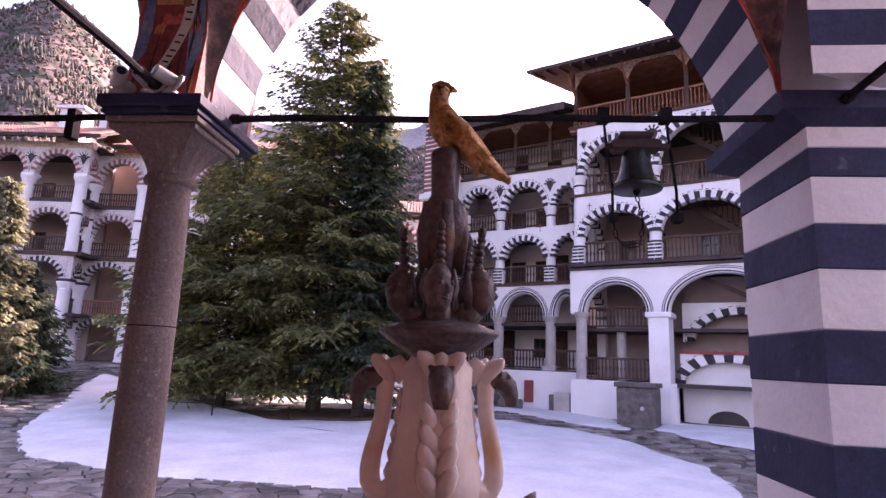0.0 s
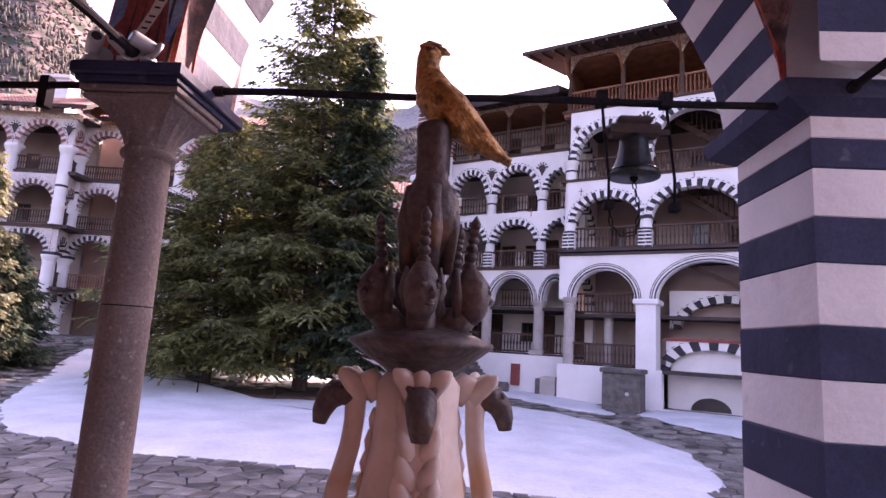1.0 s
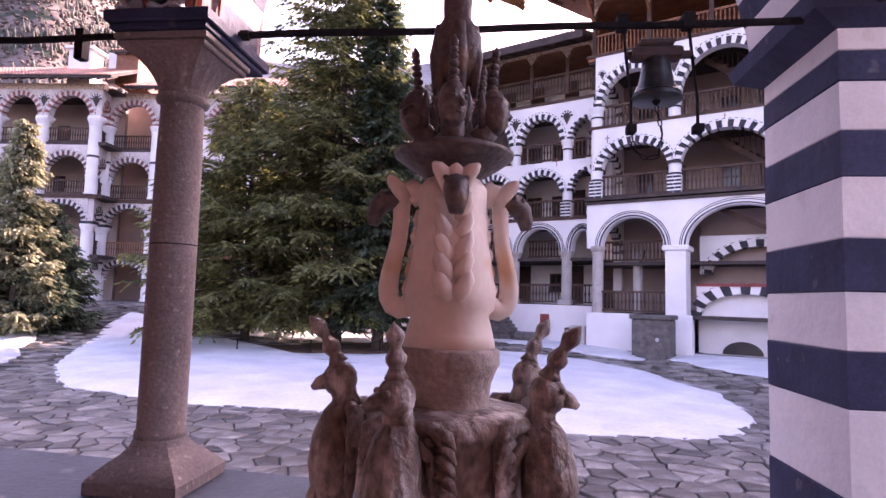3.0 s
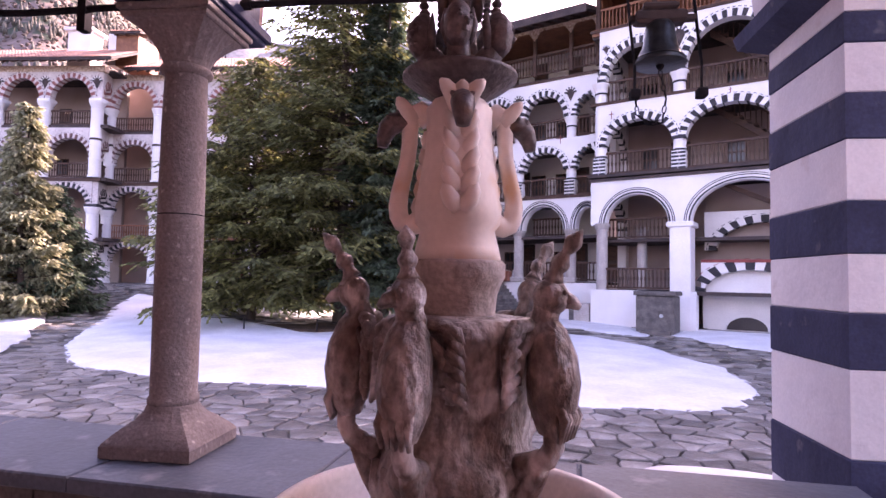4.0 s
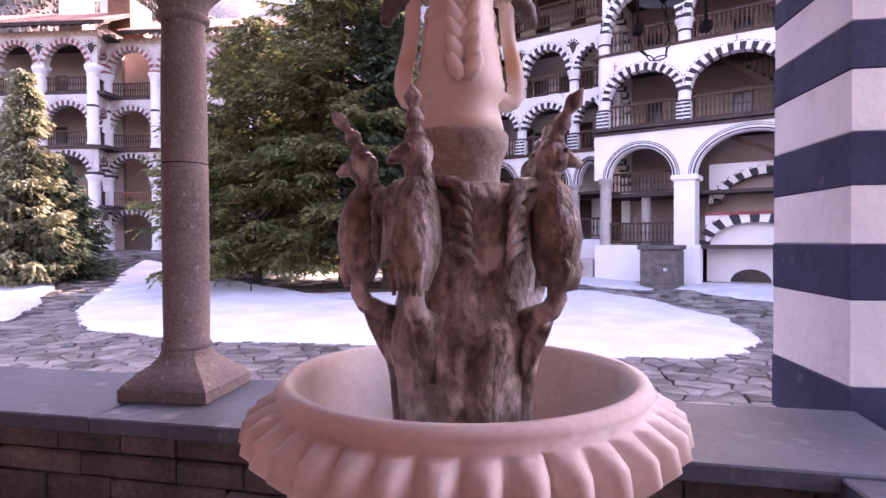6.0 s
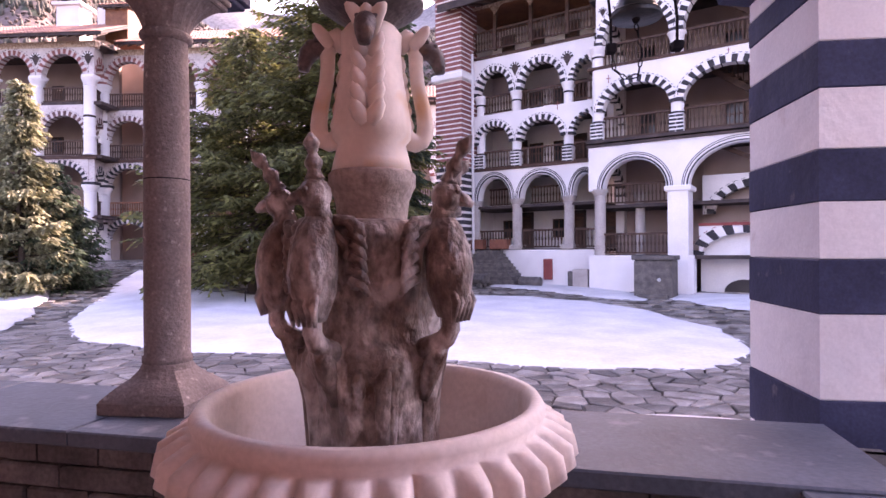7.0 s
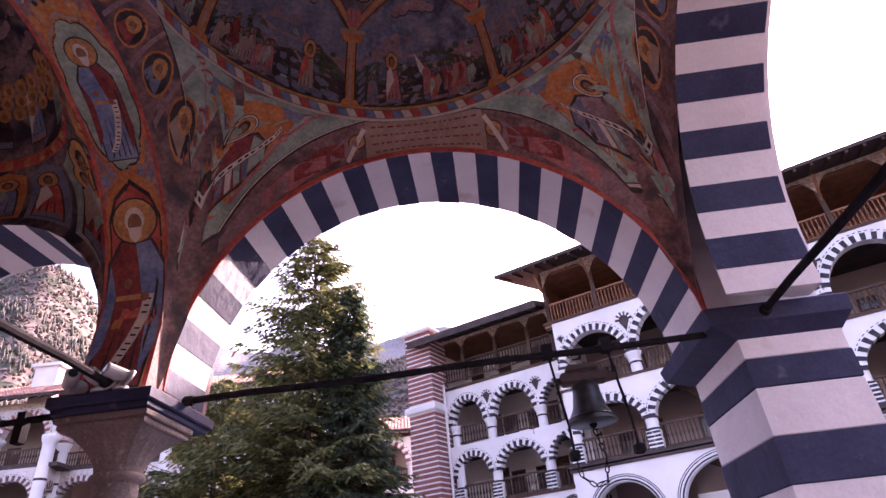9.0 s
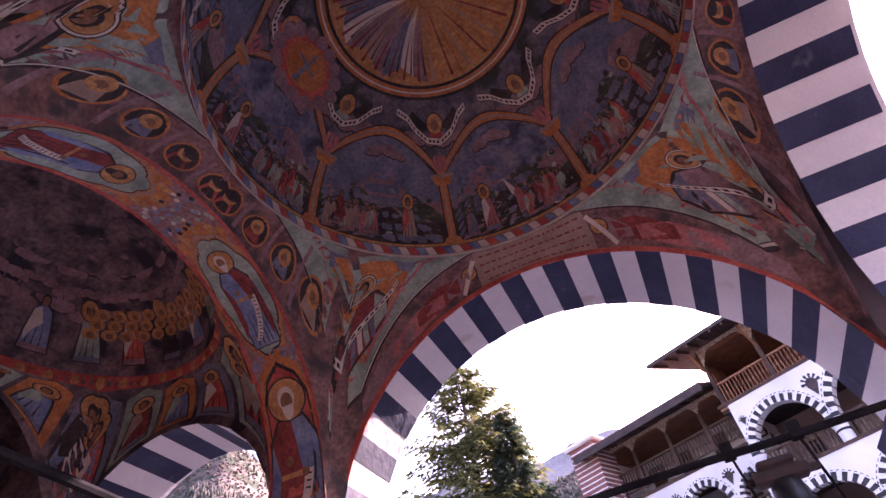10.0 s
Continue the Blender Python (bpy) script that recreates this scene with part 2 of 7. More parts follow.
# distant forest: brown-grey slopes with dark conifers and bare rock
# aerial haze is put into these colours, which are lifted for distance
hm = material("wooded_hillside", [(0.135, 0.098, 0.085), (0.17, 0.125, 0.109), (0.205, 0.152, 0.133)], 0.02, 0.95, 0.0, fine=0.35, grain=0.3, stain=(0.035, 0.05, 0.03), stain_scale=0.05, stain_edge=(0.5, 0.56))
M["hill"] = hm
M["bare_trees"] = material("bare_winter_trees", [(0.12, 0.089, 0.079), (0.165, 0.122, 0.107)], 0.03, 0.95, 0.0, fine=1.2, grain=0.2, island=0.15)
M["pines"] = material("distant_pines", [(0.075, 0.071, 0.056), (0.12, 0.107, 0.088)], 0.03, 0.95, 0.0, fine=1.2, grain=0.35, island=0.3)
# palest of all: the far ridge carries its haze as base colour
M["hill_far"] = material("haze_tinted_far_hillside", [(0.22, 0.205, 0.205), (0.29, 0.265, 0.26)], 0.008, 0.95, 0.0, fine=0.12, grain=0.3)


# ---- mesh tools ----
class Build:
    """Collects faces of one mesh."""

    def __init__(self):
        self.v, self.f = [], []

    def add(self, verts, faces, m=None):
        k = len(self.v)
        self.v += [tuple(m @ Vector(p)) for p in verts] if m else [tuple(p) for p in verts]
        self.f += [[i + k for i in q] for q in faces]
        return self

    def box(self, x0, x1, y0, y1, z0, z1, m=None, c=0.0):
        if c:
            v = []
            for z, s in ((z0, c), (z0 + c, 0), (z1 - c, 0), (z1, c)):
                v += [(x0 + s, y0 + s, z), (x1 - s, y0 + s, z), (x1 - s, y1 - s, z), (x0 + s, y1 - s, z)]
            f = [[3, 2, 1, 0], [12, 13, 14, 15]]
            for r in (0, 4, 8):
                f += [[r + i, r + (i + 1) % 4, r + 4 + (i + 1) % 4, r + 4 + i] for i in range(4)]
            return self.add(v, f, m)
        v = [(x, y, z) for z in (z0, z1) for x, y in ((x0, y0), (x1, y0), (x1, y1), (x0, y1))]
        return self.add(v, [[3, 2, 1, 0], [4, 5, 6, 7], [0, 1, 5, 4], [1, 2, 6, 5], [2, 3, 7, 6], [3, 0, 4, 7]], m)

    def lathe(self, prof, n=24, m=None, wave=None, caps=True):
        """prof: (radius, height) from the bottom up; wave(angle, k) scales the radius."""
        v, f = [], []
        for k, (r, z) in enumerate(prof):
            for i in range(n):
                a = 2 * math.pi * i / n
                s = wave(a, k) if wave else 1.0
                v.append((r * s * math.cos(a), r * s * math.sin(a), z))
        for k in range(len(prof) - 1):
            for i in range(n):
                j = (i + 1) % n
                f.append([k * n + i, k * n + j, (k + 1) * n + j, (k + 1) * n + i])
        if caps:
            f.append(list(range(n))[::-1])
            f.append([(len(prof) - 1) * n + i for i in range(n)])
        return self.add(v, f, m)

    def tube(self, pts, radii, n=8, m=None, flat=1.0, side=None):
        """A round bar along pts. flat: thins it across the side direction."""
        pts = [Vector(p) for p in pts]
        if not hasattr(radii, "__len__"):
            radii = [radii] * len(pts)
        v, f = [], []
        for k, p in enumerate(pts):
            d = (pts[min(k + 1, len(pts) - 1)] - pts[max(k - 1, 0)]).normalized()
            if side or k == 0:
                s = Vector(side) if side else (Vector((0, 0, 1)) if abs(d.z) < 0.9 else Vector((1, 0, 0)))
                a = d.cross(s).normalized()
            else:
                a = (a - d * a.dot(d)).normalized()
            b = a.cross(d).normalized()
            for i in range(n):
                t = 2 * math.pi * i / n
                v.append(p + radii[k] * (math.cos(t) * a + flat * math.sin(t) * b))
        for k in range(len(pts) - 1):
            for i in range(n):
                j = (i + 1) % n
                f.append([k * n + i, k * n + j, (k + 1) * n + j, (k + 1) * n + i])
        f.append(list(range(n))[::-1])
        f.append([(len(pts) - 1) * n + i for i in range(n)])
        return self.add(v, f, m)

    def ball(self, c, r, n=10, m=None):
        rings = max(4, n // 2)
        v, f = [(c[0], c[1], c[2] - r[2])], []
        for k in range(1, rings):
            p = -math.pi / 2 + math.pi * k / rings
            v += [(c[0] + r[0] * math.cos(p) * math.cos(2 * math.pi * i / n), c[1] + r[1] * math.cos(p) * math.sin(2 * math.pi * i / n), c[2] + r[2] * math.sin(p)) for i in range(n)]
        v.append((c[0], c[1], c[2] + r[2]))
        for i in range(n):
            j = (i + 1) % n
            f.append([0, 1 + j, 1 + i])
            for k in range(rings - 2):
                f.append([1 + k * n + i, 1 + k * n + j, 1 + (k + 1) * n + j, 1 + (k + 1) * n + i])
            f.append([1 + (rings - 2) * n + i, 1 + (rings - 2) * n + j, len(v) - 1])
        return self.add(v, f, m)

    def prism(self, poly, z0, z1, m=None, inset=0.0):
        """Upright prism on an outline of (x, y); inset: bevels the top edge."""
        n = len(poly)
        cx, cy = sum(p[0] for p in poly) / n, sum(p[1] for p in poly) / n
        top = []
        for x, y in poly:
            d = math.hypot(x - cx, y - cy) or 1
            s = max(0, 1 - inset / d)
            top.append((cx + (x - cx) * s, cy + (y - cy) * s))
        v = [(x, y, z0) for x, y in poly] + [(x, y, z1 - inset * 0.5) for x, y in poly] + [(x, y, z1) for x, y in top]
        f = [[2 * n + i for i in range(n)]]
        for k in (0, n):
            f += [[k + i, k + (i + 1) % n, k + n + (i + 1) % n, k + n + i] for i in range(n)]
        return self.add(v, f, m)

    def spandrel(self, x0, x1, a0, a1, zs, rise, ztop, y0, y1, n=16):
        """A wall piece from x0 to x1 over an arched opening a0 to a1 that springs at zs, y0 (front) to y1."""
        c, r = (a0 + a1) / 2, (a1 - a0) / 2
        xs = [(x0, zs), (a0, zs)] + [(c - r * math.cos(math.pi * i / n), zs + rise * math.sin(math.pi * i / n)) for i in range(1, n)] + [(a1, zs), (x1, zs)]
        v = []
        for x, z in xs:
            v += [(x, y0, z), (x, y0, ztop), (x, y1, z), (x, y1, ztop)]
        f = []
        for i in range(len(xs) - 1):
            p, q = 4 * i, 4 * (i + 1)
            f += [[p, q, q + 1, p + 1], [p + 2, p + 3, q + 3, q + 2], [p, p + 2, q + 2, q], [p + 1, q + 1, q + 3, p + 3]]
        e = 4 * (len(xs) - 1)
        f += [[0, 1, 3, 2], [e, e + 2, e + 3, e + 1]]
        return self.add(v, f)

    def ring(self, c, r0, r1, zs, s0, s1, y0, y1, a0=0.0, a1=math.pi, n=16, every=1, start=0, fill=1.0):
        """Blocks of an arch ring between radii r0 and r1 (s0, s1: rise over radius), every so many of n steps."""
        st = (a1 - a0) / n
        for i in range(start, n, every):
            b0, b1 = a0 + st * i, a0 + st * (i + fill)
            v = []
            for b in (b0, b1):
                for r, s in ((r0, s0), (r1, s1)):
                    for y in (y0, y1):
                        v.append((c - r * math.cos(b), y, zs + r * s * math.sin(b)))
            self.add(v, [[0, 1, 3, 2], [4, 6, 7, 5], [0, 4, 5, 1], [2, 3, 7, 6], [0, 2, 6, 4], [1, 5, 7, 3]])
        return self

    def mesh(self, name, mat, smooth=False):
        me = bpy.data.meshes.new(name)
        me.from_pydata(self.v, [], self.f)
        me.materials.append(mat)
        if smooth:
            me.polygons.foreach_set("use_smooth", [True] * len(me.polygons))
        me.update()
        return me


def part(name, b, mat, parent=None, label="", smooth=False, m=None):
    """Links a Build, or a mesh made before, as one mesh object under a thing or a part."""
    me = b.mesh(name, M[mat], smooth) if isinstance(b, Build) else b
    ob = new(name, me)
    if parent:
        ob.parent = parent
    if m:
        ob.matrix_basis = m
    if label:
        ob["label"] = label
    return ob


def thing(name, m, label, category, group="", kind=""):
    ob = new(name)
    ob.empty_display_size = 0.1
    ob.matrix_basis = m
    return tagged(ob, label, category, group, kind)


def lift(x, y):
    """The height of the courtyard's ground: level near the porch, rising gently to the far wings."""
    k = min(1.0, max(0.0, (y - 15) / 16))
    k = k * k * (3 - 2 * k)
    return k * (0.28 + 1.15 * min(1.0, max(0.0, (-x - 5) / 15)))


# ---- ground ----
def ground_sheet():
    b = Build()
    xs = [-900, -400, -150, -70] + [-48 + 2 * i for i in range(45)] + [70, 150, 400, 900]
    ys = [-300, -100, -30, -8] + [-4 + 2 * i for i in range(28)] + [70, 120, 300, 900]
    v = [(x, y, lift(x, y) - 0.03) for y in ys for x in xs]
    n = len(xs)
    b.add(v, [[j * n + i, j * n + i + 1, (j + 1) * n + i + 1, (j + 1) * n + i] for j in range(len(ys) - 1) for i in range(n - 1)])
    return tagged(part("ground", b, "earth", smooth=True), "wet stone-paved monastery courtyard ground", "ground", kind="structure")


ground = ground_sheet()


def hills():
    for name, r0, r1, base, bump, mat, lab in (("hill_backdrop", 230, 700, 0.36, 0.15, "hill", "steep wooded hillside with bare brown trees"), ("far_hill_backdrop", 750, 1700, 0.40, 0.05, "hill_far", "distant mountain ridge with haze put into its pale grey colour")):
        b = Build()
        na, nr = 150, 26
        v = []
        for j in range(nr):
            k = j / (nr - 1)
            r = r0 + (r1 - r0) * k
            for i in range(na):
                az = -85 + 150 * i / (na - 1)
                e = base + bump * math.exp(-(((az + 42) / 6.0) ** 2)) + 0.03 * math.exp(-(((az + 2) / 9) ** 2)) + 0.022 * noise.noise((az * 0.21, 3, base * 9)) + 0.009 * noise.noise((az * 1.1, 9, base))
                z = e * r1 * k ** 1.15 + (14 * noise.noise((r * 0.011, az * 0.16, 1)) + 7 * noise.noise((r * 0.03, az * 0.5, 4))) * k
                v.append((r * math.sin(radians(az)), r * math.cos(radians(az)), z - 2))
        b.add(v, [[j * na + i, j * na + i + 1, (j + 1) * na + i + 1, (j + 1) * na + i] for j in range(nr - 1) for i in range(na - 1)])
        tagged(part(name, b, mat, smooth=True), lab, "hillside", kind="structure")
        if r1 > 750:
            continue
        # woods on the slope: bare crowns and dark conifers
        rnd = random.Random(31)
        woods = {"bare_wood": Build(), "pine_wood": Build()}
        for _ in range(21000):
            k = 0.3 + 0.7 * rnd.random() ** 0.7
            az = rnd.uniform(-62, 22)
            i = (az + 85) / 150 * (na - 1)
            j = k * (nr - 1)
            i0, j0 = int(i), min(nr - 2, int(j))
            lo_ = Vector(v[j0 * na + i0]).lerp(Vector(v[j0 * na + i0 + 1]), i - i0)
            hi_ = Vector(v[(j0 + 1) * na + i0]).lerp(Vector(v[(j0 + 1) * na + i0 + 1]), i - i0)
            p = lo_.lerp(hi_, j - j0)
            dark = noise.noise((p.x * 0.02, p.y * 0.02, p.z * 0.02)) + rnd.uniform(-0.4, 0.4) > 0.08
            p += Vector((rnd.uniform(-4, 4), rnd.uniform(-4, 4), -1))
            h, w = (rnd.uniform(4.5, 9.5), rnd.uniform(1.1, 1.9)) if dark else (rnd.uniform(1.6, 3.0), rnd.uniform(1.2, 2.2))
            t = rnd.random() * 6
            ring = [(p.x + w * math.cos(t + 1.26 * q), p.y + w * math.sin(t + 1.26 * q), p.z + h * (0.15 if dark else 0.5) + rnd.uniform(-0.8, 0.8)) for q in range(5)]
            woods["pine_wood" if dark else "bare_wood"].add([(p.x, p.y, p.z), (p.x, p.y, p.z + h)] + ring, [[1, 2 + q, 2 + (q + 1) % 5] for q in range(5)] + [[0, 2 + (q + 1) % 5, 2 + q] for q in range(5)])
        tagged(part("bare_wood", woods["bare_wood"], "bare_trees", smooth=True), "bare brown winter trees covering the hillside", "woods", kind="stuff")
        tagged(part("pine_wood", woods["pine_wood"], "pines", smooth=True), "dark pines scattered over the hillside", "woods", kind="stuff")


hills()


def blob(ctrl, n=90, rough=0.25, seed=1):
    """A smooth closed outline through a few corners, with an uneven edge."""
    out = []
    k = len(ctrl)
    per = n // k + 1
    for i in range(k):
        p0, p1, p2, p3 = (Vector((*ctrl[(i + d) % k], 0)) for d in (-1, 0, 1, 2))
        for s in range(per):
            t = s / per
            q = 0.5 * (2 * p1 + (p2 - p0) * t + (2 * p0 - 5 * p1 + 4 * p2 - p3) * t * t + (3 * p1 - p0 - 3 * p2 + p3) * t ** 3)
            w = noise.noise((q.x * 0.9, q.y * 0.9, seed)) * rough + noise.noise((q.x * 3, q.y * 3, seed)) * rough * 0.4
            out.append((q.x + w, q.y + w * 0.8))
    return out


def snow_patch(ctrl, high, seed):
    edge = blob(ctrl, seed=seed)
    n = len(edge)
    cx, cy = sum(p[0] for p in edge) / n, sum(p[1] for p in edge) / n
    b = Build()
    v, rings = [], 10
    for k in range(rings):
        s = 1 - (k / rings) ** 1.6
        for x, y in edge:
            px, py = cx + (x - cx) * s, cy + (y - cy) * s
            z = lift(px, py) + (0.0 if k == 0 else high * (1 - (1 - k / rings) ** 3) * (1 + 0.5 * noise.noise((px * 0.6, py * 0.6, seed))) + 0.03 * noise.noise((px * 2, py * 2, 5)))
            v.append((px, py, z))
    v.append((cx, cy, lift(cx, cy) + high))
    f = [[k * n + i, k * n + (i + 1) % n, (k + 1) * n + (i + 1) % n, (k + 1) * n + i] for k in range(rings - 1) for i in range(n)]
    f += [[(rings - 1) * n + i, (rings - 1) * n + (i + 1) % n, rings * n] for i in range(n)]
    b.add(v, f)
    return tagged(part("snow_patch", b, "snow", smooth=True), "patch of old melting snow on the courtyard paving", "snow", kind="stuff")


snow_patch([(-12, 14.8), (-7.4, 11.7), (-2.5, 11.2), (2.6, 10.5), (4.7, 12.2), (5.2, 16.4), (3.4, 21.5), (-1, 24), (-5, 21.2), (-9, 20), (-12.5, 21.5), (-18.5, 27)], 0.16, 1)
snow_patch([(-13.0, 13.2), (-16.5, 19.0), (-24, 28.5), (-27, 27), (-19, 17.5), (-15, 12.8)], 0.14, 2)
snow_patch([(4.6, 22.6), (0.5, 27), (-3.2, 31.5), (-2.2, 32.6), (1.4, 29.6), (5.0, 25.4)], 0.12, 3)
snow_patch([(6.0, 23.4), (8.2, 24.9), (12, 22.5), (12.5, 18.6), (9, 18)], 0.12, 4)
snow_patch([(-6, 33.5), (-3.4, 33), (-2.2, 34), (-4.2, 35.2)], 0.1, 5)
snow_patch([(-12.2, 24.5), (-9, 24), (-6, 24.6), (-3.5, 25.5), (-6, 27.5), (-11, 27)], 0.1, 6)

# bed of needles under the spruces, with a low rope fence
bed = Build()
bo = blob([(-12.4, 20.7), (-9, 19.8), (-5, 21.0), (-2.6, 23.2), (-4, 25.5), (-9, 26), (-13, 24)], rough=0.12, seed=9)
bed.prism(bo, -0.1, 0.14, inset=0.1)
tagged(part("tree_bed", bed, "bed", m=pose(0, 0, 0.12)), "brown bed of fallen needles under the spruces", "tree bed", kind="stuff")
fence = thing("rope_fence", pose(0, 0, 0), "low iron posts with a thin rope round the tree bed", "fence")
fp = [(-12.0, 20.6), (-9.2, 19.6), (-6.8, 20.2), (-4.6, 21.3), (-2.9, 22.6)]
post_mesh = Build().tube([(0, 0, -0.1), (0, 0, 0.55)], 0.025).mesh("post", M["iron"])
for x, y in fp:
    part("post", post_mesh, "iron", fence, m=pose(x, y, lift(x, y)))
for (x0, y0), (x1, y1) in zip(fp, fp[1:]):
    part("rope", Build().tube([(x0 + (x1 - x0) * s, y0 + (y1 - y0) * s, lift(x0, y0) + 0.5 - 0.5 * s * (1 - s)) for s in (0, 0.25, 0.5, 0.75, 1)], 0.012, 5), "iron", fence)


# ---- trees ----
def spruce(name, x, y, h, r, mat, label, seed, low=0.06, whorls=46, droop=0.35, twigs=17, shape=0.9):
    rnd = random.Random(seed)
    t = thing(name, pose(x, y, lift(x, y)), label, "tree", "courtyard conifers")
    tr = Build()
    tr.tube([(0.1 * math.sin(k), 0.08 * math.cos(2 * k), h * k / 10) for k in range(11)], [h * 0.017 * (1 - 0.93 * k / 10) for k in range(11)], 9)
    crown, wood = [], Build()
    fc = []
    for w in range(whorls):
        k = w / (whorls - 1)
        z0 = h * (low + (0.985 - low) * k ** 0.92)
        reach = r * (1 - k) ** shape * (0.35 + 0.65 * min(1, k * 7 + 0.45)) + 0.12
        for i in range(max(5, int(9 - 4 * k))):
            a = rnd.random() * 6.283
            ln = reach * rnd.uniform(0.6, 1.15)
            up = 0.45 * k + rnd.uniform(-0.1, 0.1)
            pts = []
            for s in range(6):
                q = s / 5
                pts.append(Vector((math.cos(a) * ln * q, math.sin(a) * ln * q, z0 + ln * (up * q - droop * (1 - 0.6 * k) * q * q + 0.16 * q ** 4))))
            if ln > 0.7:
                wood.tube(pts, [0.03 * (1 - 0.85 * s / 5) * (0.4 + ln / r) for s in range(6)], 4)
            n = max(4, int(twigs * ln / r + 3))
            for j in range(n):
                q = 0.18 + 0.82 * (j + rnd.random()) / n
                g = q * 5
                p = pts[int(min(4, g))].lerp(pts[min(5, int(min(4, g)) + 1)], g - int(min(4, g)))
                for side in (-1, 1, 0):
                    da = a + side * rnd.uniform(0.5, 1.1)
                    tl = (0.20 + 0.22 * ln * (1 - q) ** 0.6 + 0.1) * rnd.uniform(0.7, 1.25)
                    d = Vector((math.cos(da), math.sin(da), rnd.uniform(-0.5, 0.12)))
                    c = Vector((-d.y, d.x, rnd.uniform(-0.5, 0.5))).normalized()
                    m = 3 if tl < 0.5 else 4
                    for e in range(m):
                        # a spray of short overlapping blades along the twig
                        s0, s1 = e / m, (e + 1.35) / m
                        wd = 0.046 * (1.15 - 0.6 * s0) * rnd.uniform(0.7, 1.5)
                        dz = -0.35 * tl * s0 * s0
                        b0 = p + d * tl * s0 + Vector((0, 0, dz))
                        b1 = p + d * tl * s1 + Vector((0, 0, dz - 0.05))
                        mid = b0.lerp(b1, 0.45)
                        kk = len(crown)
                        tilt = Vector((0, 0, rnd.uniform(-0.04, 0.06)))
                        crown.extend((tuple(b0), tuple(mid + c * wd - tilt), tuple(b1), tuple(mid - c * wd + tilt)))
                        fc.append((kk, kk + 1, kk + 2, kk + 3))
    part("trunk", tr, "bark", t, smooth=True)
    part("branch", wood, "bark", t)
    b = Build()
    b.v, b.f = crown, fc
    part("crown", b, mat, t)
    return t


spruce("spruce_tree", -6.75, 22.6, 17.4, 4.5, "needles", "tall dark green spruce standing in a needle bed", 3, whorls=66, low=0.095, shape=0.6, droop=0.42)
spruce("spruce_tree", -4.95, 22.2, 14.2, 2.15, "needles_blue", "narrower blue-green spruce beside the tall one", 5, low=0.085, whorls=56, droop=0.42, shape=0.75)
spruce("spruce_tree", -10.4, 22.6, 10.8, 5.0, "needles", "broad dark green spruce with drooping limbs", 7, low=0.09, whorls=46, shape=0.72)
spruce("conifer_tree", -18.8, 20.6, 8.4, 1.7, "needles_pale", "pale yellow-green conifer growing before the far wing", 9, low=0.02, whorls=44, droop=0.1, twigs=16)
spruce("conifer_tree", -20.2, 20.4, 5.8, 1.1, "needles_gold", "small golden-yellow columnar conifer before the far wing", 13, low=0.02, whorls=34, droop=0.05, twigs=14)
spruce("conifer_tree", -18.7, 22.0, 5.2, 2.1, "needles_blue", "low dark conifer shrub beside the pale one", 11, low=0.0, whorls=26, droop=0.15)


# ---- monastery wings ----
def mesh_railing(w, h=0.95, gap=0.16, mat="wood"):
    b = Build()
    b.box(0, w, -0.045, 0.045, h - 0.09, h)
    b.box(0, w, -0.035, 0.035, 0.06, 0.13)
    n = int(w / gap)
    for i in range(n):
        x = (i + 0.5) * w / n
        b.box(x - 0.022, x + 0.022, -0.022, 0.022, 0.12, h - 0.08)
        b.box(x - 0.036, x + 0.036, -0.036, 0.036, 0.42, 0.56)
    return b.mesh("railing", M[mat])


def railing(parent, x0, x1, y, z, h=0.95, mat="wood"):
    return part("railing", mesh_railing(x1 - x0, h, mat=mat), mat, parent, m=pose(x0, y, z))


def white_column(parent, x, y, z0, z1, r=0.24, base=0.0, capital=0.35, mat="white"):
    """A round white column; base: height of its black-and-white masonry foot."""
    b = Build()
    b.lathe([(r, z0 + base), (r * 0.96, z1 - capital), (r * 1.12, z1 - capital), (r * 1.12, z1 - capital + 0.06), (r * 1.0, z1 - capital + 0.08), (r * 1.45, z1 - 0.08), (r * 1.5, z1)], 14, Matrix.Translation((x, y, 0)))
    c = part("column", b, mat, parent, smooth=False)
    if base:
        w = Build().box(x - r * 1.08, x + r * 1.08, y - r * 1.08, y + r * 1.08, z0, z0 + base)
        part("foot", w, "white", c)
        n = 5
        d = Build()
        for i in range(n):
            zz = z0 + base * (i + 0.15) / n
            for k in range(2):
                o = (0.1 if i % 2 else -0.12) * r
                d.box(x - r * 1.11 + k * r * 1.11 + (o if k else 0) + 0.012, x + k * r * 1.11 + (0 if k else o) - 0.012, y - r * 1.11, y + r * 1.11, zz, zz + base / n * 0.6)
        part("dark_course", d, "black", c)["kind"] = "stuff"
    return c


def arch_bay(parent, x0, x1, a0, a1, zs, rise, ztop, y, thick=0.45, band=0.28, n=21, rim="black", red=False, plaster="white"):
    """One arched wall bay with its black-and-white voussoirs."""
    wall = part("wall", Build().spandrel(x0, x1, a0, a1, zs, rise, ztop, y, y + thick), plaster, parent)
    c, r = (a0 + a1) / 2, (a1 - a0) / 2
    if rim:
        for i in range(0, n, 2):
            part("voussoir", Build().ring(c, r - 0.004, r + band, zs, rise / r, (rise + band) / (r + band), y - 0.02, y + thick + 0.004, math.pi * i / n, math.pi * (i + 1) / n, 1), rim, wall)
        part("dashed_line", Build().ring(c, r + band + 0.05, r + band + 0.08, zs, (rise + band) / (r + band), (rise + band) / (r + band), y - 0.01, y + 0.02, n=n * 2, every=2), "red_paint" if red else "black", wall)["kind"] = "stuff"
    return wall


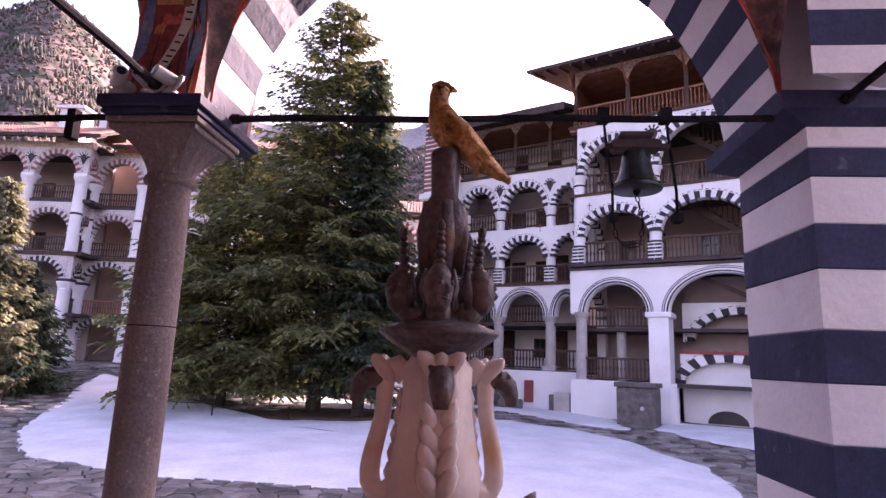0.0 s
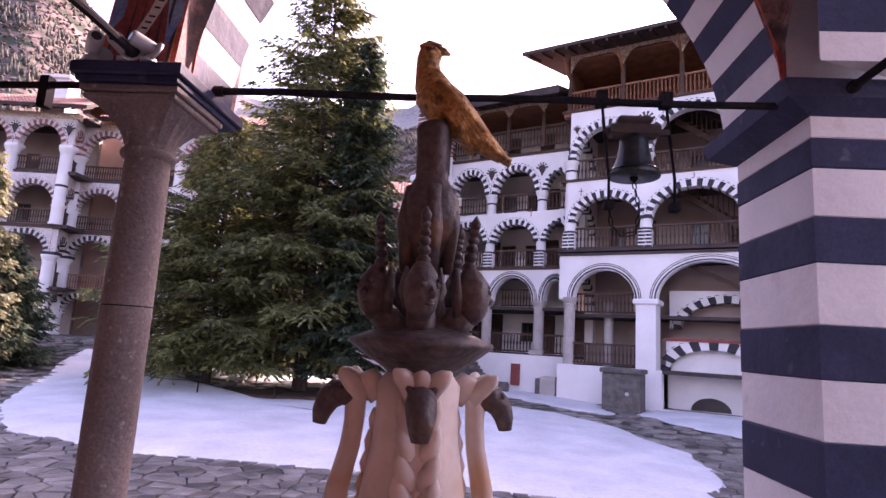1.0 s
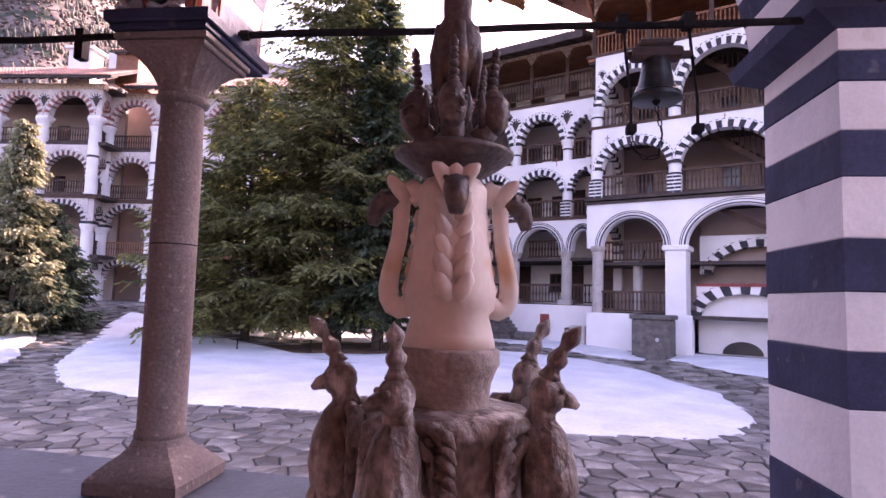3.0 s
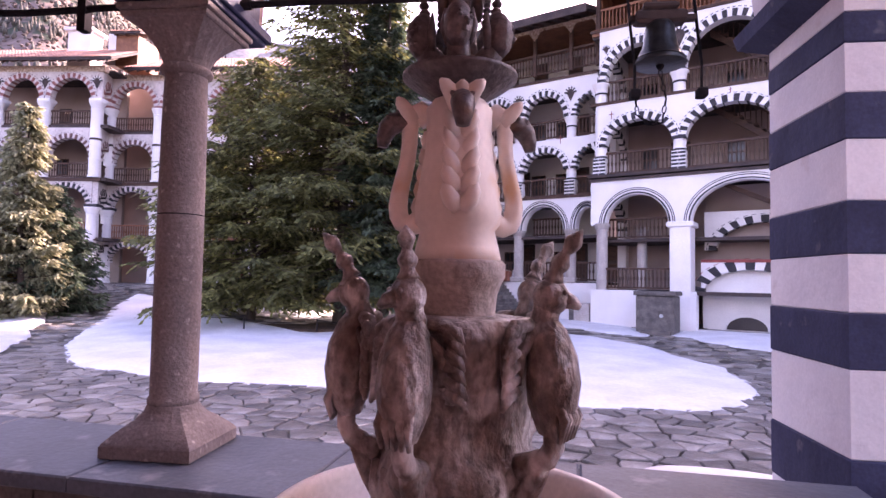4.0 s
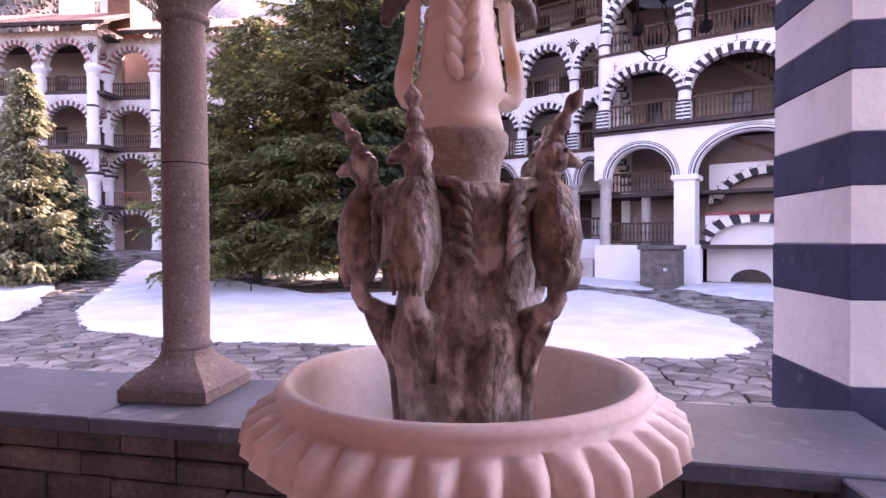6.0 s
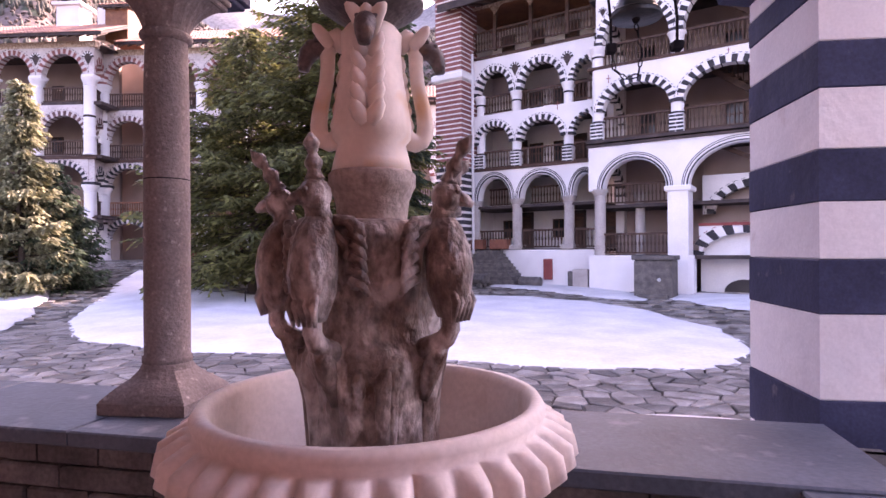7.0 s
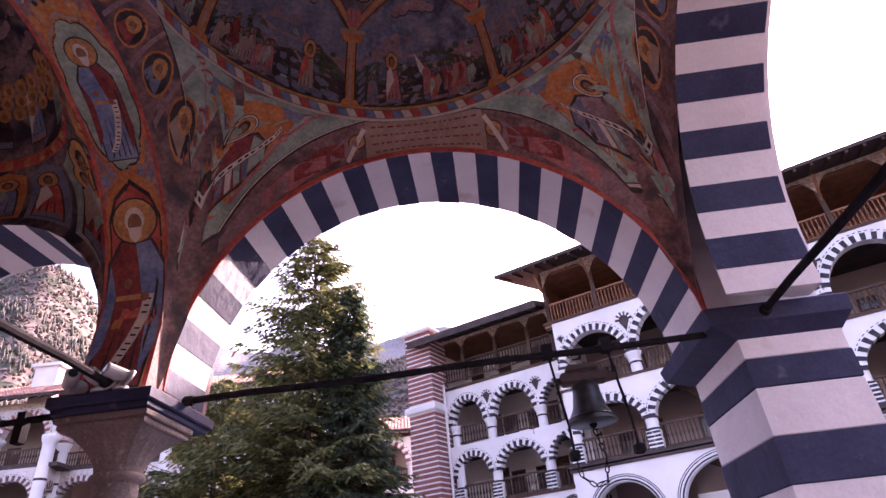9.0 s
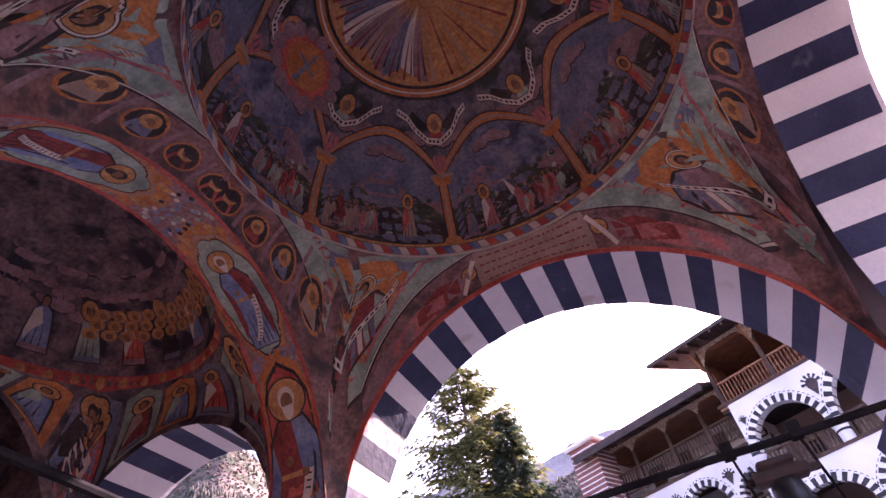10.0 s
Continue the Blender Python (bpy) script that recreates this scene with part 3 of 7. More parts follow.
def lined_arch(parent, x0, x1, a0, a1, zs, rise, ztop, y, thick=0.5):
    """A plain white arch outlined by two dark painted lines."""
    wall = part("wall", Build().spandrel(x0, x1, a0, a1, zs, rise, ztop, y, y + thick, 24), "white", parent)
    c, r = (a0 + a1) / 2, (a1 - a0) / 2
    b = Build()
    for o, w in ((0.03, 0.07), (0.17, 0.04), (0.25, 0.03)):
        b.ring(c, r + o, r + o + w, zs, (rise + o) / (r + o), (rise + o) / (r + o), y - 0.015, y + 0.02, n=24)
    part("painted_line", b, "black", wall)
    return wall


def door(parent, x, y, z, w=0.85, h=1.95):
    f = part("door", Build().box(x, x + w, y - 0.06, y, z, z + h), "wood_dark", parent)
    b = Build()
    for k in (0.1, 0.55):
        b.box(x + 0.12, x + w - 0.12, y - 0.085, y - 0.05, z + h * k, z + h * (k + 0.36), c=0.02)
    part("panel", b, "wood", f)
    return f


def window(parent, x, y, z, w=0.8, h=1.1):
    f = Build()
    xs = (0, 0.07, w / 2 - 0.03, w / 2 + 0.03, w - 0.07, w)
    zs = (0, 0.07, h / 2 - 0.025, h / 2 + 0.025, h - 0.07, h)
    v = [(x + p, y - d, z + q) for d in (0.08, 0.0) for q in zs for p in xs]
    solid = {(i, j) for i in range(5) for j in range(5) if not (i % 2 and j % 2)}
    fs = []
    for i, j in sorted(solid):
        k = j * 6 + i
        fs.append([k, k + 1, k + 7, k + 6])
        for (di, dj), (p, q) in (((0, -1), (k + 1, k)), ((1, 0), (k + 7, k + 1)), ((0, 1), (k + 6, k + 7)), ((-1, 0), (k, k + 6))):
            if (i + di, j + dj) not in solid:
                fs.append([p, q, q + 36, p + 36])
    f.add(v, fs)
    fr = part("window", f, "wood", parent)
    part("pane", Build().box(x + 0.03, x + w - 0.03, y - 0.03, y - 0.01, z + 0.03, z + h - 0.03), "glass_dark", fr)
    return fr


def fascia(parent, xs, y, z, drop=0.55):
    """Carved boards hung between posts under the eaves, cut in a shallow arch."""
    for x0, x1 in zip(xs, xs[1:]):
        b, n = Build(), 18
        v = []
        for i in range(n + 1):
            t = i / n
            s = min(t, 1 - t) * 2
            low = drop * (1 - min(1, s * 2.4)) ** 1.5 + 0.12
            low += 0.04 * abs(math.sin(t * 34))
            x = x0 + (x1 - x0) * t
            v += [(x, y - 0.03, z), (x, y - 0.03, z - low), (x, y + 0.03, z), (x, y + 0.03, z - low)]
        f = []
        for i in range(n):
            p, q = 4 * i, 4 * i + 4
            f += [[p, p + 1, q + 1, q], [p + 2, q + 2, q + 3, p + 3], [p + 1, p + 3, q + 3, q + 1]]
        b.add(v, f)
        part("carved_board", b, "carved", parent)


def eaves(parent, x0, x1, y_wall, over, z, depth=4.0, pitch=0.33, tiles=True):
    """A tiled roof slope with a deep boarded overhang."""
    b = Build()
    yo = y_wall - over
    b.add([(x0, yo, z), (x1, yo, z), (x1, y_wall + depth, z + (over + depth) * pitch), (x0, y_wall + depth, z + (over + depth) * pitch), (x0, yo, z + 0.16), (x1, yo, z + 0.16), (x1, y_wall + depth, z + 0.16 + (over + depth) * pitch), (x0, y_wall + depth, z + 0.16 + (over + depth) * pitch)],
          [[3, 2, 1, 0], [4, 5, 6, 7], [0, 1, 5, 4], [1, 2, 6, 5], [2, 3, 7, 6], [3, 0, 4, 7]])
    r = part("roof", b, "wood_dark", parent)
    # rafters under the overhang
    rb = Build()
    k = int((x1 - x0) / 0.6)
    for i in range(k):
        x = x0 + (i + 0.5) * (x1 - x0) / k
        rb.add([(x - 0.05, yo + 0.05, z - 0.12), (x + 0.05, yo + 0.05, z - 0.12), (x + 0.05, y_wall, z - 0.12 + over * pitch), (x - 0.05, y_wall, z - 0.12 + over * pitch), (x - 0.05, yo + 0.05, z + 0.01), (x + 0.05, yo + 0.05, z + 0.01), (x + 0.05, y_wall, z + over * pitch), (x - 0.05, y_wall, z + over * pitch)],
               [[3, 2, 1, 0], [4, 5, 6, 7], [0, 1, 5, 4], [1, 2, 6, 5], [2, 3, 7, 6], [3, 0, 4, 7]])
    part("rafter", rb, "wood", r)["kind"] = "stuff"
    if tiles:
        t = Build()
        n = int((x1 - x0) / 0.22)
        for i in range(n):
            xa = x0 + (i + 0.5) * (x1 - x0) / n
            rows = int((over + depth) / 0.5)
            for j in range(rows):
                y0 = yo - 0.06 + j * 0.5
                zz = z + 0.17 + (y0 - yo) * pitch
                v = []
                for dy, dz in ((0, 0.03), (0.55, 0.03 + 0.55 * pitch - 0.02)):
                    for dx, h in ((-0.1, 0), (-0.05, 0.06), (0.05, 0.06), (0.1, 0)):
                        v.append((xa + dx, y0 + dy, zz + dz + h))
                t.add(v, [[0, 1, 5, 4], [1, 2, 6, 5], [2, 3, 7, 6], [0, 3, 2, 1]])
        part("roof_tiles", t, "roof_tile", r)["kind"] = "stuff"
    return r


# the large wing: a projecting block, a set-back part and a striped corner turret
wing = thing("monastery_wing", pose(4.0, 26.5, 0, 0, 0, -27), "white four-storey monastery wing with striped arches and wooden galleries", "building", "monastery buildings")
# projecting block
part("plinth", Build().box(-0.62, 3.75, 0, 0.5, -0.5, 1.78).box(3.75, 26, 0.0, 0.5, -0.5, 0.25), "white", wing)
part("back_wall", Build().box(-0.6, 26, 3.8, 4.1, -0.3, 13.3), "beige_wall", wing)
part("boarded_wall", Build().box(-0.6, 26, 3.7, 4.0, 13.3, 17), "wood_warm", wing)
part("side_wall", Build().box(-0.62, -0.2, 0.5, 3.8, -0.3, 1.78), "white", wing)
for z in (1.78, 4.05, 6.62, 10.02, 13.25):
    part("floor", Build().box(-0.6, 26, 0.12 if z != 4.05 else 1.0, 3.8, z - 0.14, z), "wood_dark", wing)
part("pillar", Build().box(2.74, 3.54, -0.03, 0.95, 0.2, 4.42).box(2.62, 3.66, -0.12, 1.05, 4.42, 4.66, c=0.05), "white", wing)
white_column(wing, -0.2, 0.28, 1.78, 4.7, 0.25, mat="carved_stone")
white_column(wing, 1.2, 1.6, 1.78, 4.6, 0.22, mat="carved_stone")
lined_arch(wing, -0.62, 2.74, 0.03, 2.68, 4.62, 1.3, 6.55, 0.0)
lined_arch(wing, 2.74, 8.2, 3.56, 7.6, 4.62, 1.6, 6.55, 0.0)
lined_arch(wing, 8.2, 13.6, 9.0, 13.0, 4.62, 1.6, 6.55, 0.0)
part("pillar", Build().box(7.65, 8.95, -0.03, 0.95, 0.2, 4.45).box(7.5, 9.1, -0.12, 1.05, 4.45, 4.7, c=0.05), "white", wing)
part("cornice", Build().box(-0.68, 26, -0.08, 0.5, 6.55, 6.66).box(-0.7, 26, -0.12, 0.5, 6.72, 6.84), "wood_dark", wing)
railing(wing, 0.0, 2.74, 0.2, 1.8)
railing(wing, -0.2, 2.6, 1.1, 4.05)
# entrance vault in the second ground arch
part("porch_wall", Build().box(3.75, 7.7, 1.45, 1.6, 0.2, 3.0), "white", wing)
part("upper_recess", Build().box(3.75, 7.7, 2.6, 2.7, 3.0, 6.4), "beige_wall", wing)
arch_bay(wing, 3.75, 7.7, 3.85, 7.3, 1.75, 0.95, 3.0, 1.05, 0.4, 0.42, 17, red=True)
arch_bay(wing, 3.75, 8.4, 4.2, 7.9, 3.55, 1.15, 5.2, 1.9, 0.4, 0.3, 21)
part("red_string_course", Build().box(3.75, 7.7, 1.0, 1.05, 3.0, 3.12), "red_paint", wing)
# the door opening is a thin dark sheet painted as its shade
part("doorway", Build().prism([(5.4 - 0.75 * math.cos(math.pi * i / 12), 0.25 + 0.53 * math.sin(math.pi * i / 12)) for i in range(13)], 0, 0.05, pose(0, 1.45, 0, 90, 0, 0)), "shade_fill", wing)
part("flight", Build().add([(4.6, 0.9, 6.35), (9.4, 0.9, 3.95), (9.4, 1.0, 3.95), (4.6, 1.0, 6.35), (4.6, 0.9, 6.15), (9.4, 0.9, 3.75), (9.4, 1.0, 3.75), (4.6, 1.0, 6.15)], [[0, 1, 2, 3], [4, 7, 6, 5], [0, 4, 5, 1], [2, 6, 7, 3]]), "wood", wing)
# upper arcades of the block: tall columns pass both galleries and branch into striped arches
def tall_column(parent, x, y, foot, head, r=0.25):
    """A white column on a striped foot, past a gallery floor to a capital at head."""
    c = white_column(parent, x, y, foot, head, r, base=0.78, capital=0.42)
    part("ring", Build().lathe([(r * 1.02, head - 0.5), (r * 1.08, head - 0.48), (r * 1.08, head - 0.43), (r * 1.02, head - 0.41)], 14, Matrix.Translation((x, y, 0)), caps=False), "black", c)
    part("lower_ring", Build().lathe([(r * 1.02, foot + 0.8), (r * 1.07, foot + 0.82), (r * 1.07, foot + 0.87), (r * 1.02, foot + 0.89)], 14, Matrix.Translation((x, y, 0)), caps=False), "black", c)
    return c


def eye_arch(parent, x, y, z, r):
    """A small striped arch over a column, between two large arches; a flat dark piece paints its opening's shade."""
    wall = part("eye_arch", Build().ring(x, r, r * 1.75, z, 1.0, 1.0, y - 0.06, y + 0.02, 0.0, math.pi, 11, 2), "black", parent)
    part("eye_band", Build().ring(x, r, r * 1.75, z, 1.0, 1.0, y - 0.055, y + 0.02, 0.0, math.pi, 11, 2, 1), "white", wall)
    part("eye_recess", Build().prism([(x - r, y - 0.03), (x + r, y - 0.03), (x + r, y + 0.03), (x - r, y + 0.03)], z - r * 0.3, z).ring(x, 0.0, r, z, 1, 1, y - 0.03, y + 0.03, n=10).add([(x - r, y - 0.03, z - r * 0.3), (x + r, y - 0.03, z - r * 0.3), (x, y - 0.03, z - r * 2.4), (x - r, y + 0.02, z - r * 0.3), (x + r, y + 0.02, z - r * 0.3), (x, y + 0.02, z - r * 2.4)], [[0, 2, 1], [3, 4, 5], [0, 3, 5, 2], [1, 2, 5, 4]]), "wood_dark", wall)
    return wall


def painted_cross(parent, x, y, z, h=0.36):
    part("painted_cross", Build().box(x - 0.018, x + 0.018, y - 0.012, y + 0.01, z, z + h).box(x - h * 0.3, x + h * 0.3, y - 0.012, y + 0.01, z + h * 0.56, z + h * 0.66), "brick_red", parent)


def cross_gallery(parent, x, y0, y1, zs, rise, ztop, band=0.28):
    """A striped arch across a gallery, from the front column to the wall behind."""
    m = pose(x, 0, 0, 0, 0, 90)
    w = part("cross_wall", Build().spandrel(y0, y1, y0 + 0.02, y1 - 0.45, zs, rise, ztop, -0.18, 0.18, 14), "white", parent, m=m)
    c, r = (y0 + y1 - 0.43) / 2, (y1 - y0 - 0.47) / 2
    for i in range(0, 19, 2):
        part("voussoir", Build().ring(c, r - 0.004, r + band, zs, rise / r, (rise + band) / (r + band), -0.20, 0.20, math.pi * i / 19, math.pi * (i + 1) / 19, 1), "black", w)
    part("pilaster", Build().box(x - 0.2, x + 0.2, y1 - 0.45, y1, zs - 1.9, zs), "white", parent)


cols = [-0.24, 3.1, 7.0, 10.7, 14.4, 18.1, 21.8, 25.5]
for x in cols:
    tall_column(wing, x, 0.25, 6.82, 11.0, 0.265)
    eye_arch(wing, x + (0.04 if x > 0 else 0.3), 0.0, 12.5, 0.22 if x > 0 else 0.1)
for k, (x0, x1) in enumerate(zip(cols, cols[1:])):
    arch_bay(wing, x0, x1, x0 + 0.27, x1 - 0.27, 8.1, 1.08 if k == 0 else 1.25, 10.0, 0.0, band=0.3, n=27)
    arch_bay(wing, x0, x1, x0 + 0.27, x1 - 0.27, 11.0, 1.5 if k == 0 else 1.8, 13.35, 0.0, band=0.3, n=31)
    for zf in (6.84, 10.05):
        railing(wing, x0 + 0.26, x1 - 0.26, 0.2, zf, 1.02)
painted_cross(wing, 5.05, 0.0, 9.72, 0.2)
painted_cross(wing, 0.3, 0.0, 9.3)
for zf, zt in ((6.84, 10.0), (10.05, 13.35)):
    part("cornice", Build().box(-0.66, 26, -0.05, 0.45, zt - 0.02, zt + 0.1), "wood", wing)
    for k, x in enumerate((0.6, 2.0, 4.4, 6.0, 8.4, 9.6, 12.0, 15.5)):
        (door if k % 2 else window)(wing, x, 3.8, zf + (0.02 if k % 2 else 0.7))
    part("side_wall", Build().box(-0.62, -0.3, 2.6, 3.8, zf, zt), "white", wing)
cross_gallery(wing, -0.24, 0.5, 3.8, 8.1, 1.1, 9.9)
cross_gallery(wing, -0.24, 0.5, 3.8, 11.0, 1.4, 13.2)
cross_gallery(wing, -0.24, 0.5, 3.8, 4.62, 1.1, 6.4)
# stairs seen behind the arcade
for z0 in (6.9, 10.1):
    st = Build()
    for i in range(14):
        st.box(4.2 + i * 0.27, 4.5 + i * 0.27, 1.5, 2.5, z0 + 2.75 - i * 0.2, z0 + 2.83 - i * 0.2)
    st.add([(4.1, 1.45, z0 + 2.9), (8.1, 1.45, z0), (8.1, 1.52, z0), (4.1, 1.52, z0 + 2.9), (4.1, 1.45, z0 + 2.6), (8.1, 1.45, z0 - 0.3), (8.1, 1.52, z0 - 0.3), (4.1, 1.52, z0 + 2.6)], [[0, 1, 2, 3], [4, 7, 6, 5], [0, 4, 5, 1], [2, 6, 7, 3]])
    for i in range(20):
        x = 4.2 + i * 0.2
        st.box(x - 0.02, x + 0.02, 1.46, 1.5, z0 + 2.85 - i * 0.145, z0 + 3.7 - i * 0.145)
    st.tube([(4.1, 1.48, z0 + 3.75), (8.1, 1.48, z0 + 0.85)], 0.04, 5)
    part("stairs", st, "wood", wing)
# wooden top storey of the block
posts = [-0.35, 2.1, 4.6, 7.1, 9.6, 12.1, 14.6, 17.1, 19.6, 22.1, 24.6]
for x in posts:
    part("post", Build().box(x - 0.09, x + 0.09, 0.1, 0.28, 13.35, 16.2), "wood", wing)
    part("brace", Build().tube([(x, 0.1, 15.0), (x, -0.9, 15.75)], 0.06, 4), "wood_warm", wing)
for x0, x1 in zip(posts, posts[1:]):
    railing(wing, x0 + 0.08, x1 - 0.08, 0.18, 13.4, 1.05, "wood_warm")
fascia(wing, posts, 0.1, 16.25, 0.75)
part("gable_boards", Build().box(-0.62, -0.54, 1.2, 3.7, 13.3, 16.0).box(-0.62, -0.5, 0.2, 1.2, 15.4, 16.0), "wood_warm", wing)
part("skirt", Build().box(-0.6, 26, 0.02, 0.12, 13.2, 13.5), "wood_warm", wing)
part("ceiling_panel", Build().box(-0.6, 26, 0.2, 3.7, 16.0, 16.08), "wood_warm", wing)
eaves(wing, -2.2, 26.5, 0.0, 1.5, 15.95, 4.5, 0.28, False)

# set-back part
Y = 1.0
part("plinth", Build().box(-5.6, -0.62, Y, Y + 0.5, -0.4, 2.05).box(-7.9, -5.6, Y + 0.9, Y + 1.4, -0.4, 2.05), "white", wing)
part("back_wall", Build().box(-8, -0.6, Y + 3.3, Y + 3.6, -0.3, 15.5), "white", wing)
for z in (2.1, 4.3, 6.15, 9.0, 12.05):
    part("floor", Build().box(-8, -0.6, Y + 0.12, Y + 3.3, z - 0.14, z), "wood_dark", wing)
rc = [-7.2, -4.78, -2.03, 0.75]
for x in rc[:3]:
    white_column(wing, x, Y + 0.25, 2.05, 4.6, 0.25, mat="carved_stone")
    part("column_base", Build().box(x - 0.33, x + 0.33, Y - 0.08, Y + 0.58, 2.05, 2.3, c=0.04), "carved_stone", wing)
for k, (x0, x1) in enumerate(zip(rc, rc[1:])):
    e = min(x1, -0.62)
    if k < 2:
        lined_arch(wing, x0, x1, x0 + 0.3, x1 - 0.3, 4.6, 1.15, 6.1, Y)
        railing(wing, x0 + 0.3, x1 - 0.3, Y + 1.2, 4.35)
        railing(wing, x0 + 0.3, x1 - 0.3, Y + 0.2, 2.1)
    for zf, zs, rise, zt in ((6.2, 7.5, 0.9, 9.0), (9.05, 10.02, 1.2, 11.9)):
        if k < 2:
            arch_bay(wing, x0, x1, x0 + 0.32, x1 - 0.32, zs, rise, zt, Y, band=0.26, n=23)
            railing(wing, x0 + 0.28, x1 - 0.28, Y + 0.2, zf)
            (window if k else door)(wing, x0 + 0.7, Y + 3.3, zf + (0.6 if k else 0))
            (door if k else window)(wing, x0 + 1.7, Y + 3.3, zf + (0 if k else 0.6))
        else:
            lo = part("wall", Build().spandrel(x0, -0.62, x0 + 0.3, -0.63, zs, 0.95, zt, Y, Y + 0.45), "white", wing)
            part("voussoirs", Build().ring(-0.52, 1.2, 1.46, zs, 0.8, 0.8, Y - 0.02, Y + 0.4, 0, 1.45, 13, 2), "black", lo)
            railing(wing, x0 + 0.28, -0.64, Y + 0.2, zf)
lined_arch(wing, -2.03, -0.62, -1.73, -0.64, 4.6, 1.0, 6.1, Y)
railing(wing, -1.73, -0.64, Y + 0.2, 2.1)
for x in rc[:3]:
    tall_column(wing, x + (0.35 if x < -7 else 0), Y + 0.25, 6.18, 10.02, 0.235)
    if x > -7:
        eye_arch(wing, x + 0.04, Y, 11.15, 0.17)
painted_cross(wing, -2.5, Y, 8.75, 0.42)
for z in (6.1, 11.9):
    part("cornice", Build().box(-8, -0.64, Y - 0.06, Y + 0.4, z, z + 0.13), "wood", wing)
for x in (-6.2, -3.2, -1.3):
    door(wing, x, Y + 3.3, 2.12, 0.9, 2.0)
    window(wing, x + 0.95 if x > -3 else x - 0.95, Y + 3.3, 2.7, 0.7, 1.0)
part("end_wall", Build().box(-8.05, -7.85, Y + 0.45, Y + 3.5, -0.3, 14.5), "white", wing)
posts = [-7.7, -5.9, -3.9, -2.0, -0.7]
for x in posts:
    part("post", Build().box(x - 0.08, x + 0.08, Y + 0.0, Y + 0.16, 12.28, 14.9), "wood", wing)
for x0, x1 in zip(posts, posts[1:]):
    railing(wing, x0 + 0.08, x1 - 0.08, Y + 0.1, 12.3, 1.1)
    door(wing, x0 + 0.5, Y + 3.3, 12.3, 0.8, 1.9)
fascia(wing, posts, Y + 0.02, 14.7, 0.5)
part("ceiling_panel", Build().box(-8, -0.6, Y + 0.1, Y + 3.3, 14.55, 14.63), "wood_warm", wing)
eaves(wing, -8.2, -0.6, Y, 1.7, 14.3, 4.0, 0.3, True)
part("eaves_board", Build().box(-8.25, -0.6, Y - 1.78, Y - 1.68, 14.14, 14.5), "wood_dark", wing)
# outside stairs to the gallery
stairs = part("stone_stairs", Build().box(-6.3, -5.5, Y - 1.1, Y + 0.88, -0.2, 1.9), "rough_stone", wing)
for i in range(12):
    part("step", Build().box(-6.35 - i * 0.13, -5.45 + i * 0.14, Y - 1.15 - i * 0.015, Y + 0.9, 0.1 + (11 - i) * 0.16, 0.258 + (11 - i) * 0.16, c=0.012), "rough_stone", stairs)

# corner turret with striped brickwork
tur = part("turret", Build().box(-8.75, -7.2, -0.15, 1.4, -0.3, 15.1).box(-8.95, -7.05, -0.3, 1.5, 10.75, 11.15, c=0.08).box(-9.0, -7.0, -0.35, 1.5, 15.1, 15.35, c=0.08), "white", wing)
for red in (False, True):
    d = Build()
    z, top = (2.0, 6.2) if not red else (6.35, 15.0)
    i = 0
    while z < top:
        if not 10.6 < z < 11.2:
            for k in range(3):
                o = 0.2 if i % 2 else 0.0
                xa = -8.77 + k * 0.52 + (o if k else 0)
                xb = -8.77 + (k + 1) * 0.52 + (o if k < 2 else 0)
                d.box(xa + (0.02 if not red else 0), (-7.18 if k == 2 else min(xb, -7.18)) - (0.02 if not red and k < 2 else 0), -0.17, 1.42, z, z + (0.21 if not red else 0.165))
        z += 0.34 if not red else 0.245
        i += 1
    part("dark_brickwork" if not red else "red_brickwork", d, "brick_red" if red else "black", tur)["kind"] = "stuff"
part("drainpipe", Build().tube([(-7.05, 0.7, 1.9), (-7.05, 0.7, 12.2)], 0.07, 8), "white", wing)

# end wing behind the turret
end = thing("end_wing", pose(-14.5, 37.5, 0.6, 0, 0, 8), "far white monastery wing with arches and a tiled roof", "building", "monastery buildings")
part("back_wall", Build().box(-6, 14, 2.2, 2.5, 0, 12), "beige_wall", end)
part("base_wall", Build().box(-6, 14, 0, 0.4, -1, 1.2), "white", end)
ec = [-6 + 3.1 * i for i in range(7)]
for zf, zs, rise, zt in ((1.2, 3.1, 1.2, 4.8), (4.9, 6.4, 1.2, 8.2), (8.3, 9.6, 1.2, 11.2)):
    part("floor", Build().box(-6, 13, 0.1, 2.2, zf - 0.12, zf), "wood", end)
    for x in ec:
        white_column(end, x, 0.22, zf, zs, 0.24)
    for x0, x1 in zip(ec, ec[1:]):
        arch_bay(end, x0, x1, x0 + 0.32, x1 - 0.32, zs, rise, zt, 0.0, band=0.28, n=19, rim="brick_red" if zf > 2 else "black")
        railing(end, x0 + 0.25, x1 - 0.25, 0.2, zf)
        door(end, x0 + 1.2, 2.2, zf)
# ceiling added to stop sun leaking in under the roof
part("ceiling_panel", Build().box(-6, 14, 0.45, 2.3, 11.2, 11.3), "wood_dark", end)
eaves(end, -6.5, 14, 0.0, 0.9, 11.3, 4.5, 0.42)

